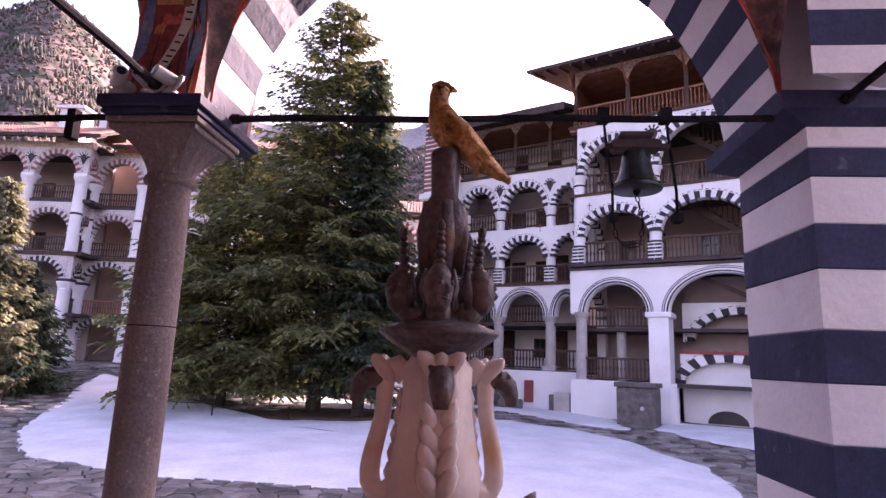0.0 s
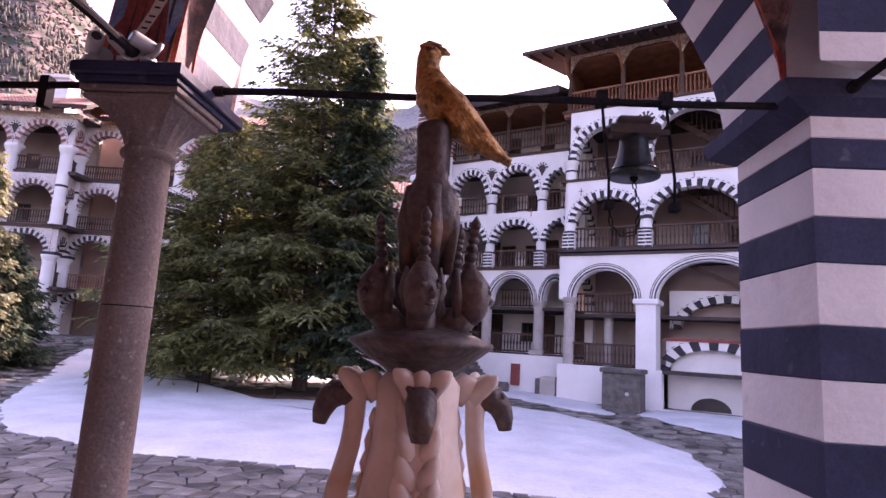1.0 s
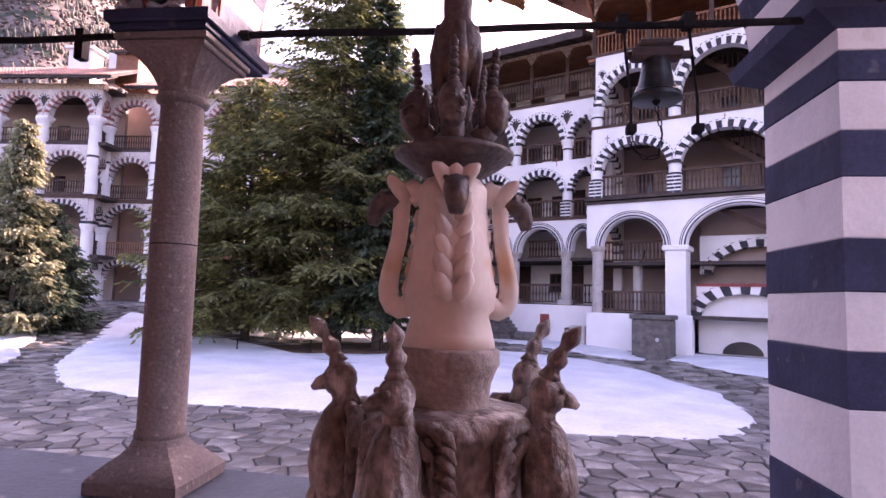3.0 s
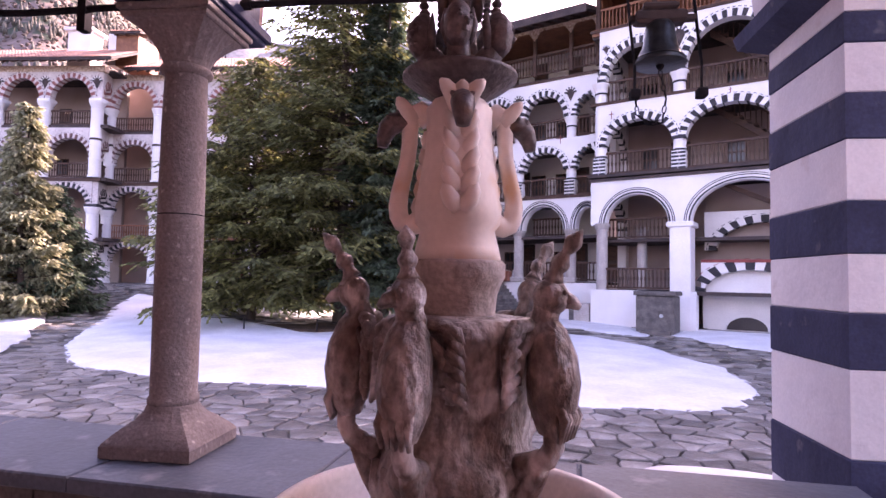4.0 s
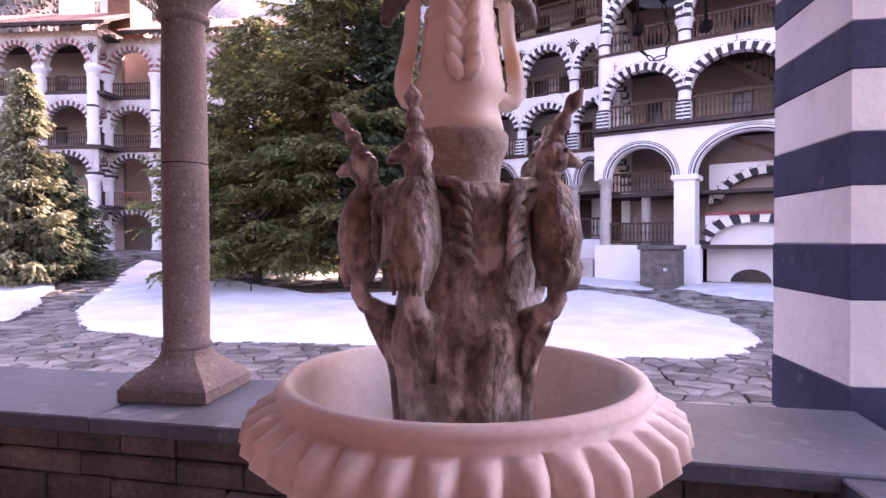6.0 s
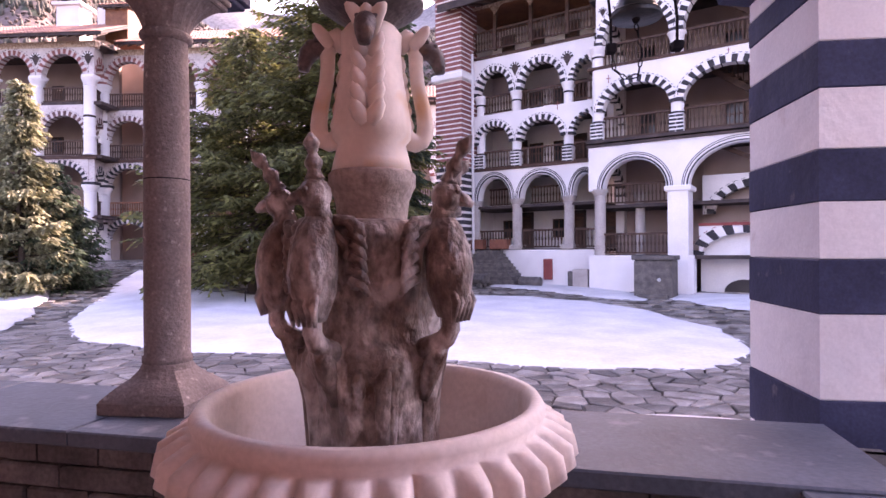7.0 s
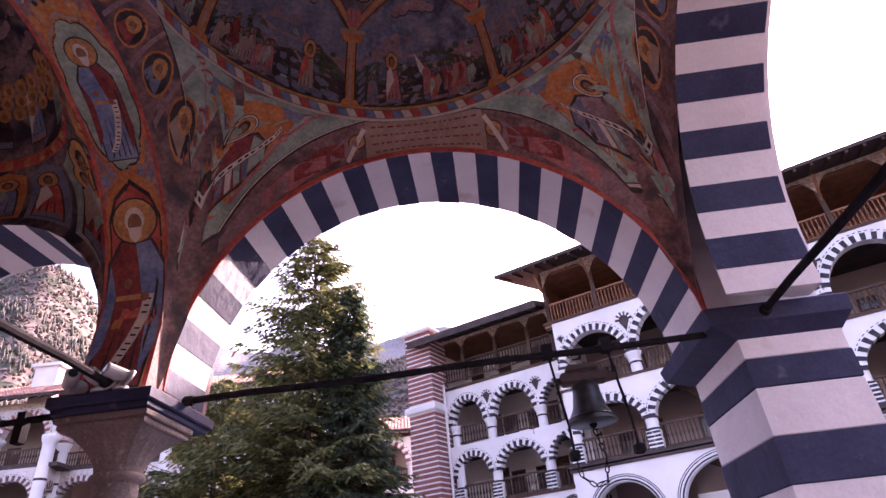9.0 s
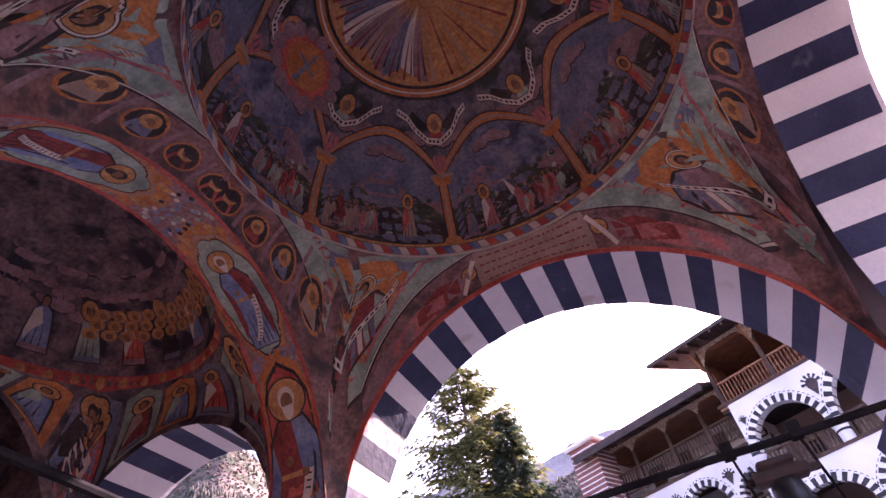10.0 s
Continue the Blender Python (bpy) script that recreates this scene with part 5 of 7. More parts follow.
part("pendentives", sheet(vault_pt, turn, [i / 12 for i in range(13)]), "fresco_wall", vault, smooth=True)
part("dome", sheet(dome_pt, turn, [i * 3 for i in range(31)]), "fresco_dome", vault, smooth=True)


def shape(fn, outline, mat, name, off):
    """A flat painted shape laid on a curved surface: outline of (u, v)."""
    n = len(outline)
    cu, cv = sum(p[0] for p in outline) / n, sum(p[1] for p in outline) / n
    fine, m = [], 3
    for i in range(n):
        (u0, v0), (u1, v1) = outline[i], outline[(i + 1) % n]
        k = max(1, min(8, int((fn(u0, v0, 0) - fn(u1, v1, 0)).length / 0.06)))
        fine += [(u0 + (u1 - u0) * j / k, v0 + (v1 - v0) * j / k) for j in range(k)]
    n = len(fine)
    span = max((fn(u, w, 0) - fn(cu, cv, 0)).length for u, w in fine)
    m = max(1, min(6, int(span / 0.05)))
    v, f = [], []
    for k in range(m):
        s = 1 - k / m
        v += [fn(cu + (u - cu) * s, cv + (w - cv) * s, off) for u, w in fine]
    v.append(fn(cu, cv, off))
    for k in range(m - 1):
        f += [[k * n + i, k * n + (i + 1) % n, (k + 1) * n + (i + 1) % n, (k + 1) * n + i] for i in range(n)]
    f += [[(m - 1) * n + i, (m - 1) * n + (i + 1) % n, m * n] for i in range(n)]
    return v, f, mat, name


paint = {}


def lay(fn, outline, mat, off=0.004):
    v, f, mat, _ = shape(fn, outline, mat, "", off)
    paint.setdefault(mat + ("" if off < 0.007 else "_top"), Build()).add(v, f)


def oval(cu, cv, ru, rv, n=20):
    return [(cu + ru * math.cos(2 * math.pi * i / n), cv + rv * math.sin(2 * math.pi * i / n)) for i in range(n)]


def strip(fn, pts, wu, wv, mat, off=0.005):
    """A painted band along pts, of half width wu across u and wv across v."""
    for (u0, v0), (u1, v1) in zip(pts, pts[1:]):
        lay(fn, [(u0 - wu, v0 - wv), (u1 - wu, v1 - wv), (u1 + wu, v1 + wv), (u0 + wu, v0 + wv)], mat, off)


def figure(fn, u, v, su, sv, robe, halo="ochre", cloak=None):
    """A plain painted standing shape: hem, robe with folds, cloak, and a disc behind its head."""
    def at(pts):
        return [(u + x * su, v + z * sv) for x, z in pts]
    lay(fn, at([(-0.52, 0.0), (0.52, 0.0), (0.5, 0.3), (0.42, 0.56), (0.36, 0.72), (0.12, 0.80), (-0.12, 0.80), (-0.36, 0.72), (-0.42, 0.56), (-0.46, 0.3)]), "f_dark", 0.004)
    lay(fn, at([(-0.46, 0.02), (0.46, 0.02), (0.43, 0.3), (0.35, 0.56), (0.3, 0.70), (0.1, 0.78), (-0.1, 0.78), (-0.3, 0.70), (-0.35, 0.56), (-0.4, 0.3)]), robe, 0.005)
    for x in (-0.22, 0.05, 0.27):
        lay(fn, at([(x, 0.03), (x + 0.07, 0.03), (x * 0.7 + 0.02, 0.5)]), "f_dark", 0.0056)
    if cloak:
        lay(fn, at([(0.08, 0.74), (0.33, 0.68), (0.44, 0.3), (0.38, 0.16), (0.2, 0.34), (-0.1, 0.5)]), cloak, 0.0075)
    lay(fn, at([(-0.44, 0.02), (0.44, 0.02), (0.44, 0.12), (-0.43, 0.12)]), "f_sky" if halo else "f_mauve", 0.0062)
    if halo:
        lay(fn, [(u + su * 0.44 * math.cos(i * 0.393), v + sv * (0.86 + 0.185 * math.sin(i * 0.393))) for i in range(16)], "f_dark", 0.0064)
        lay(fn, [(u + su * 0.39 * math.cos(i * 0.393), v + sv * (0.86 + 0.165 * math.sin(i * 0.393))) for i in range(16)], halo, 0.0072)
    lay(fn, oval(u, v + sv * 0.86, su * 0.2, sv * 0.1, 12), "f_dark", 0.0082)
    lay(fn, oval(u, v + sv * 0.845, su * 0.14, sv * 0.075, 12), "f_skin", 0.009)


def cloud(fn, pts, ru, rv, mat="f_mauve"):
    """Puffs of painted cloud along pts, each with a dark lower rim."""
    for k, (u, v) in enumerate(pts):
        q = 0.75 + 0.5 * ((k * 7) % 5) / 4
        lay(fn, oval(u, v - rv * 0.2, ru * q * 1.06, rv * q * 1.05, 12), "f_dark", 0.0036)
        lay(fn, oval(u, v, ru * q, rv * q, 12), mat, 0.0046 + 0.0001 * (k % 5))


def scroll(fn, pts, wu, wv, off=0.0095):
    """A pale painted ribbon with a line of writing that cannot be read, as bars."""
    strip(fn, pts, wu * 1.25, wv * 1.25, "f_dark", off - 0.001)
    strip(fn, pts, wu, wv, "f_pale", off)
    for (u0, v0), (u1, v1) in zip(pts, pts[1:]):
        for q in (0.12, 0.42, 0.72):
            ua, va, ub, vb = u0 + (u1 - u0) * q, v0 + (v1 - v0) * q, u0 + (u1 - u0) * (q + 0.18), v0 + (v1 - v0) * (q + 0.18)
            lay(fn, [(ua - wu * 0.4, va - wv * 0.4), (ub - wu * 0.4, vb - wv * 0.4), (ub + wu * 0.4, vb + wv * 0.4), (ua + wu * 0.4, va + wv * 0.4)], "f_ink", off + 0.001)


# dome: crown medallion, eight painted arcades with landscapes and groups of figures
rnd = random.Random(21)
part("medallion", sheet(lambda a, e: dome_pt(a, e, 0.01), turn, [61, 68, 76, 83, 89]), "ochre", vault)
for e0, e1, mat, off in ((57, 58, "f_dark", 0.006), (58, 60.6, "f_orange", 0.0065), (59, 59.6, "f_pale", 0.0072), (60.6, 61.6, "f_dark", 0.012)):
    strip(dome_pt, [(t, (e0 + e1) / 2) for t in turn[::2]], 0, (e1 - e0) / 2, mat, off)
for k in range(22):
    a = radians(-40 + k * 7)
    lay(dome_pt, [(a, 63), (a + 0.035, 63), (a + 0.05, 84), (a + 0.02, 84)], ("f_orange", "f_tan", "f_orange", "f_wine")[k % 4], 0.013)
for k in range(15):
    # folds of a pale robe spread over one side of the medallion
    a = radians(112 + k * 11)
    lay(dome_pt, [(a, 62.5 + 2 * (k % 3)), (a + 0.2, 62 + 2.5 * ((k + 1) % 3)), (a + 0.26, 80), (a + 0.1, 86)], ("f_mauve", "f_pale", "f_sky", "f_mauve", "f_tan")[k % 5], 0.0135 + 0.0004 * (k % 3))
    lay(dome_pt, [(a + 0.1, 63), (a + 0.135, 63), (a + 0.16, 82)], "f_wine", 0.0165)
    lay(dome_pt, [(a + 0.02, 65), (a + 0.045, 65), (a + 0.1, 80)], "f_dark", 0.0165)
robes = ("f_red", "f_wine", "f_green", "f_sky", "f_tan", "f_pink", "f_dark", "f_mauve")
for k in range(8):
    a = radians(21.5) + k * math.pi / 4
    w = math.pi / 4
    # sky, two ranges of hills and dark ground
    lay(dome_pt, [(a + 0.03, 4), (a + w - 0.03, 4), (a + w - 0.03, 28)] + [(a + w * (0.96 - 0.92 * i / 10), 31 + 13.5 * math.sin(math.pi * i / 10)) for i in range(11)] + [(a + 0.03, 28)], ("f_sky", "f_night")[k % 2], 0.0022)
    for q, (mat, base, up) in enumerate((("f_mauve", 21, 11), ("f_dkgreen", 16, 10), ("f_dark", 12, 7))):
        top = [(a + 0.03 + (w - 0.06) * i / 12, base + up * (0.5 + 0.5 * math.sin(i * (0.7 + 0.23 * q) + k * 1.9 + q * 2.2)) * math.sin(math.pi * (i + 0.6) / 13.2) + rnd.uniform(-1, 1)) for i in range(13)]
        lay(dome_pt, [(a + w - 0.03, 3.5), (a + 0.03, 3.5)] + top, mat, 0.0026 + 0.0004 * q)
    if k % 3 == 1:
        lay(dome_pt, [(a + 0.16, 4), (a + 0.3, 6), (a + 0.4, 17), (a + 0.42, 24), (a + 0.37, 16), (a + 0.26, 9)], "f_pale", 0.0038)
    for _ in range(26):
        u, v = a + rnd.uniform(0.06, w - 0.06), rnd.uniform(8, 26)
        lay(dome_pt, oval(u, v, rnd.uniform(0.008, 0.022), rnd.uniform(0.5, 1.4), 7), rnd.choice(("f_dkgreen", "f_dkgreen", "f_dark", "f_green", "f_mauve")), 0.0039)
    cloud(dome_pt, [(a + w * (0.35 + 0.06 * i), 40 - abs(i - 2.5)) for i in range(6)], 0.04, 1.7)
    side = 1 if k % 2 else -1
    mid = a + w / 2
    for j in range(9):
        u = mid - side * (0.04 + 0.033 * j) + rnd.uniform(-0.008, 0.008)
        figure(dome_pt, u, 4.5 + 2.2 * (j % 3 == 0) + rnd.uniform(0, 2), 0.062, rnd.uniform(11.5, 14), rnd.choice(robes), None, rnd.choice((None, "f_tan", "f_wine", "f_green")))
    figure(dome_pt, mid + side * 0.16, 5, 0.088, 19, ("f_tan", "f_pink")[k % 2], "ochre", ("f_red", "f_pale")[k % 2])
    if k % 2:
        figure(dome_pt, mid + side * 0.27, 4.5, 0.07, 13, rnd.choice(robes), None, "f_mauve")
    # painted column, capital and arch
    for du, mat, off in ((0.030, "f_dark", 0.005), (0.022, "f_orange", 0.006), (0.007, "f_tan", 0.0068)):
        strip(dome_pt, [(a, 3), (a, 12), (a, 20), (a, 29)], du, 0, mat, off)
    lay(dome_pt, [(a - 0.055, 3), (a + 0.055, 3), (a + 0.035, 6), (a - 0.035, 6)], "f_orange", 0.0072)
    lay(dome_pt, [(a - 0.07, 30.2), (a - 0.045, 27.2), (a + 0.045, 27.2), (a + 0.07, 30.2)], "f_orange", 0.0074)
    strip(dome_pt, [(a - 0.075, 30.7), (a + 0.075, 30.7)], 0, 0.6, "f_tan", 0.0078)
    for dv, mat, off in ((2.0, "f_dark", 0.005), (1.45, "f_orange", 0.006), (0.4, "f_tan", 0.0068)):
        strip(dome_pt, [(a + w * i / 14, 31 + 15 * math.sin(math.pi * i / 14) ** 0.8) for i in range(15)], 0, dv, mat, off)
    # acanthus over the capital, winged head, cloud and ribbon
    for s_ in (-1, 0, 1):
        strip(dome_pt, [(a + s_ * 0.01, 32), (a + s_ * 0.035, 35), (a + s_ * 0.03, 38)], 0.012, 0, "f_pink", 0.0074)
    cloud(dome_pt, [(a + 0.09 * (i - 2.5), 43 + 0.9 * abs(i - 2.5)) for i in range(6)], 0.06, 2.2)
    for s_ in (-1, 1):
        lay(dome_pt, [(a + s_ * 0.04, 48), (a + s_ * 0.2, 53.5), (a + s_ * 0.23, 51), (a + s_ * 0.14, 45.5)], "f_dark", 0.0062)
    lay(dome_pt, oval(a, 49, 0.075, 3.9), "f_dark", 0.0066)
    lay(dome_pt, oval(a, 49, 0.066, 3.4), "ochre", 0.0074)
    lay(dome_pt, oval(a, 48.6, 0.034, 2.0, 12), "f_skin", 0.0084)
    lay(dome_pt, [(a - 0.07, 43), (a + 0.07, 43), (a + 0.04, 46.4), (a - 0.04, 46.4)], ("f_red", "f_green")[k % 2], 0.0068)
    scroll(dome_pt, [(a - 0.3, 52.5), (a - 0.22, 50.5), (a - 0.13, 45.5), (a - 0.03, 42.6), (a + 0.07, 43.5), (a + 0.16, 47), (a + 0.24, 51), (a + 0.34, 52.8)], 0.0, 1.15)
# one red glory ringed by cloud
lay(dome_pt, oval(radians(183), 47.5, 0.27, 8.5, 28), "f_red", 0.0105)
lay(dome_pt, oval(radians(183), 48.0, 0.2, 6.4, 24), "f_orange", 0.0112)
for k in range(14):
    t = k * 2 * math.pi / 14
    lay(dome_pt, oval(radians(183) + 0.30 * math.cos(t), 47.5 + 9 * math.sin(t), 0.065, 2.1, 12), "f_mauve", 0.0118 + 0.0002 * (k % 3))
lay(dome_pt, [(radians(183) - 0.02, 42), (radians(183) + 0.02, 42), (radians(183) + 0.012, 53), (radians(183) - 0.012, 53)], "f_sky", 0.0125)
lay(dome_pt, [(radians(183) - 0.11, 47), (radians(183) + 0.11, 48.5), (radians(183) + 0.10, 49.3), (radians(183) - 0.10, 48)], "f_sky", 0.0128)
# ring at the foot of the dome
rope = [Build(), Build(), Build()]
for i in range(132):
    a0, a1 = 2 * math.pi * i / 132, 2 * math.pi * (i + 0.93) / 132
    q = [dome_pt(a0, -1.2, 0.008), dome_pt(a1, -1.2, 0.008), dome_pt(a1 + 0.02, 2.2, 0.008), dome_pt(a0 + 0.02, 2.2, 0.008)]
    rope[i % 3].add(q, [[0, 1, 2, 3]])
for b_, mat in zip(rope, ("f_red", "f_pale", "f_blue")):
    part("rope_border", b_, mat, vault)
for e, mat in ((3.1, "ochre"), (-2.0, "f_pale")):
    strip(dome_pt, [(t, e) for t in turn], 0, 0.6, mat, 0.007)
# pendentives: a green-grey panel with a seated shape on orange, a ribbon and leaf scrolls
def edge_t(x):
    return 0.20 + 0.74 * min(1.0, abs(x) / 0.54) ** 0.85


for n_, c in enumerate((math.pi / 4, 3 * math.pi / 4, 5 * math.pi / 4, 7 * math.pi / 4)):
    c0 = c + (0.02 if c < 3 else 0)
    sd = 1 if n_ % 2 == 0 else -1
    xs_ = [-0.54 + 1.08 * i / 16 for i in range(17)]
    lay(vault_pt, [(c0 + x, edge_t(x)) for x in xs_] + [(c0 - x, 0.965) for x in xs_], "f_green", 0.0022)
    for x0, x1 in zip(xs_, xs_[1:]):
        strip(vault_pt, [(c0 + x0, edge_t(x0)), (c0 + x1, edge_t(x1))], 0.004, 0.020, "f_dark", 0.0045)
        strip(vault_pt, [(c0 + x0, edge_t(x0) + 0.012), (c0 + x1, edge_t(x1) + 0.012)], 0.002, 0.005, "f_pale", 0.0052)

    def panel_pt(u, v, off=0.0, _c=c0):
        return vault_pt(_c + (u - _c) * 0.64, v, off)
    lay(panel_pt, [(c0 + x, v) for x, v in ((-0.02, 0.34), (0.05, 0.36), (0.12, 0.48), (0.17, 0.60), (0.26, 0.74), (0.30, 0.88), (0.18, 0.93), (0.0, 0.94), (-0.18, 0.93), (-0.30, 0.88), (-0.26, 0.74), (-0.17, 0.60), (-0.12, 0.48))], "f_orange", 0.0032)
    # leaf scrolls in the corners and at the foot
    for s_ in (-1, 1):
        for u, v, r in ((0.24, 0.66, 0.055), (0.36, 0.86, 0.06), (0.13, 0.46, 0.04), (0.46, 0.92, 0.04)):
            pts = [(c0 + s_ * (u + r * (1 - i / 13) * math.cos(i * 0.62)), v + 0.9 * r * (1 - i / 13) * math.sin(i * 0.62)) for i in range(11)]
            strip(panel_pt, pts, 0.009, 0.009, "f_pink", 0.0048)
            strip(panel_pt, pts[:7], 0.003, 0.003, "f_wine", 0.0056)
        strip(panel_pt, [(c0 + s_ * x, v) for x, v in ((0.02, 0.33), (0.09, 0.42), (0.16, 0.53), (0.22, 0.66), (0.31, 0.76), (0.40, 0.88), (0.52, 0.945))], 0.011, 0.008, "f_pink", 0.005)
        lay(panel_pt, [(c0 + s_ * x, v) for x, v in ((0.16, 0.93), (0.34, 0.90), (0.30, 0.80), (0.22, 0.84))], "f_sky", 0.0056)
    # seated shape: halo, face, robe and falling folds
    hx, hv = c0 - sd * 0.03, 0.80
    lay(panel_pt, [(c0 + x, v) for x, v in ((-0.05, 0.40), (0.08, 0.40), (0.15, 0.52), (0.14, 0.66), (0.07, 0.75), (-0.07, 0.75), (-0.15, 0.64), (-0.13, 0.50))], "f_dark", 0.0058)
    lay(panel_pt, [(c0 + x, v) for x, v in ((-0.04, 0.42), (0.07, 0.42), (0.13, 0.53), (0.125, 0.65), (0.06, 0.735), (-0.06, 0.735), (-0.135, 0.64), (-0.12, 0.50))], ("f_mauve", "f_wine")[n_ % 2], 0.0066)
    for q in range(5):
        lay(panel_pt, [(c0 - 0.08 + 0.035 * q, 0.43 + 0.01 * (q % 2)), (c0 - 0.06 + 0.035 * q, 0.425), (c0 - 0.03 + 0.03 * q, 0.56), (c0 - 0.05 + 0.03 * q, 0.60)], ("f_sky", "f_green", "f_pale", "f_sky", "f_dark")[q], 0.0074)
    lay(panel_pt, [(c0 + sd * x, v) for x, v in ((0.05, 0.73), (0.13, 0.66), (0.14, 0.53), (0.07, 0.47), (0.06, 0.60))], ("f_sky", "f_green")[n_ % 2], 0.0078)
    for ru, mat, off in ((0.083, "f_dark", 0.0086), (0.077, "f_pale", 0.0091), (0.068, "f_dark", 0.0096), (0.064, "ochre", 0.0101)):
        lay(panel_pt, oval(hx, hv, ru, ru * 0.82), mat, off)
    lay(panel_pt, oval(hx, hv - 0.002, 0.036, 0.036, 14), "f_dark", 0.0108)
    lay(panel_pt, oval(hx, hv - 0.008, 0.024, 0.027, 12), "f_skin", 0.0116)
    scroll(panel_pt, [(c0 + sd * x, v) for x, v in ((-0.20, 0.60), (-0.10, 0.575), (0.0, 0.585), (0.09, 0.62), (0.17, 0.69), (0.20, 0.76))], 0.006, 0.020, 0.0115)
# reclining shapes and small framed busts in the bands beside the arches
for q in range(4):
    for s_ in (-1, 1):
        c = math.pi / 2 * q + s_ * 0.40
        if q % 2:
            for x0, x1, v0, v1, mat in ((0.0, 0.20, 0.22, 0.5, "f_wine"), (0.08, 0.30, 0.16, 0.36, "f_pink"), (-0.06, 0.06, 0.3, 0.6, "f_mauve"), (0.22, 0.40, 0.1, 0.26, "f_mauve")):
                lay(vault_pt, [(c + s_ * x0, v0), (c + s_ * (x0 + x1) / 2, v0 - 0.08), (c + s_ * x1, v0 * 0.7), (c + s_ * x1, v1 * 0.6), (c + s_ * (x0 + x1) / 2, v1 * 0.95), (c + s_ * x0, v1)], mat, 0.0035)
            lay(vault_pt, oval(c - s_ * 0.06, 0.48, 0.042, 0.15), "f_dark", 0.0046)
            lay(vault_pt, oval(c - s_ * 0.06, 0.48, 0.036, 0.13), "ochre", 0.0054)
            lay(vault_pt, oval(c - s_ * 0.06, 0.46, 0.018, 0.07, 10), "f_skin", 0.0064)
            lay(vault_pt, [(c - s_ * 0.085, 0.75), (c - s_ * 0.105, 0.70), (c - s_ * 0.02, 0.10), (c - s_ * 0.005, 0.16)], "f_pale", 0.0072)
        else:
            for j in range(4):
                u = c + s_ * (-0.36 + 0.17 * j)
                hgt = 0.36 - 0.05 * j
                lay(vault_pt, oval(u, 0.45, 0.066, hgt, 16), "f_orange", 0.0034)
                lay(vault_pt, oval(u, 0.45, 0.057, hgt * 0.88, 16), "f_dark", 0.0042)
                lay(vault_pt, [(u - 0.04, 0.45 - hgt * 0.7), (u + 0.04, 0.45 - hgt * 0.7), (u + 0.03, 0.45), (u - 0.03, 0.45)], ("f_red", "f_wine", "f_sky", "f_tan")[j], 0.005)
                lay(vault_pt, oval(u, 0.45 + hgt * 0.25, 0.032, hgt * 0.45, 14), "ochre", 0.0058)
                lay(vault_pt, oval(u, 0.45 + hgt * 0.2, 0.016, hgt * 0.25, 10), "f_skin", 0.0066)
                strip(vault_pt, [(u + 0.085, 0.1), (u + 0.085, 0.85)], 0.009, 0, "f_mauve", 0.0046)
# long inscription band over the front arch: the words cannot be read
strip(vault_pt, [(math.pi / 2 + 0.3 * (i / 6 - 1), 0.45) for i in range(13)], 0, 0.42, "f_tan", 0.003)
for row in range(4):
    a = -0.27
    while a < 0.26:
        w = rnd.uniform(0.01, 0.035)
        lay(vault_pt, [(math.pi / 2 + a, 0.17 + row * 0.19), (math.pi / 2 + a + w, 0.17 + row * 0.19), (math.pi / 2 + a + w, 0.21 + row * 0.19), (math.pi / 2 + a, 0.21 + row * 0.19)], "f_wine", 0.006)
        a += w + 0.012
for mat, b_ in paint.items():
    part("painted_shapes", b_, mat.replace("_top", ""), vault)
paint.clear()
# edge line of the front arch
part("arch_edge", Build().ring(CX, R - 0.002, R + 0.035, ZC, 1, 1, 0, 0.01, n=40).add([], []), "f_red", vault, m=pose(0, 3.515, 0, 0, 0, 4.1))


# painted cross arch between the bays
def cross_pt(s, w, off=0.0):
    """s runs along the cross arch from the column to the church (0 to 1), w across its underside (0 to 1)."""
    ln = [0.468, math.pi * SR, 0.468]
    d = s * sum(ln)
    x = -1.62 - 0.40 * w
    if d < ln[0]:
        y, z, n_ = SY + SR - 0.06 * (1 - d / ln[0]), 3.612 + d, Vector((0, -1, 0))
    elif d < ln[0] + ln[1]:
        a = (d - ln[0]) / SR
        y, z, n_ = SY + SR * math.cos(a), SZ + SR * math.sin(a), Vector((0, -math.cos(a), -math.sin(a)))
    else:
        y, z, n_ = SY - SR, SZ - (d - ln[0] - ln[1]), Vector((0, 1, 0))
    return Vector((x, y, z)) + n_ * off


cross = tagged(thing("cross_arch", pose(0, 0, 0), "transverse arch painted with framed saints' medallions", "arch"), kind="structure")
ss = [i / 60 for i in range(61)]
part("underside", sheet(cross_pt, ss, [0, 0.5, 1]), "fresco_band", cross)
b_ = Build()
for w, sg in ((0, 1), (1, -1)):
    n = len(ss)
    vv = [cross_pt(s, w) for s in ss] + [cross_pt(s, w, -0.7) + Vector((0.0, 0, 0)) for s in ss]
    b_.add(vv, [[i, i + 1, n + i + 1, n + i] for i in range(n - 1)])
part("cheeks", b_, "fresco_wall", cross)
part("springer", Build().box(-2.02, -1.63, 3.31, 3.86, 3.612, 4.35), "fresco_wall", cross)
BAND = 0.936 + math.pi * SR


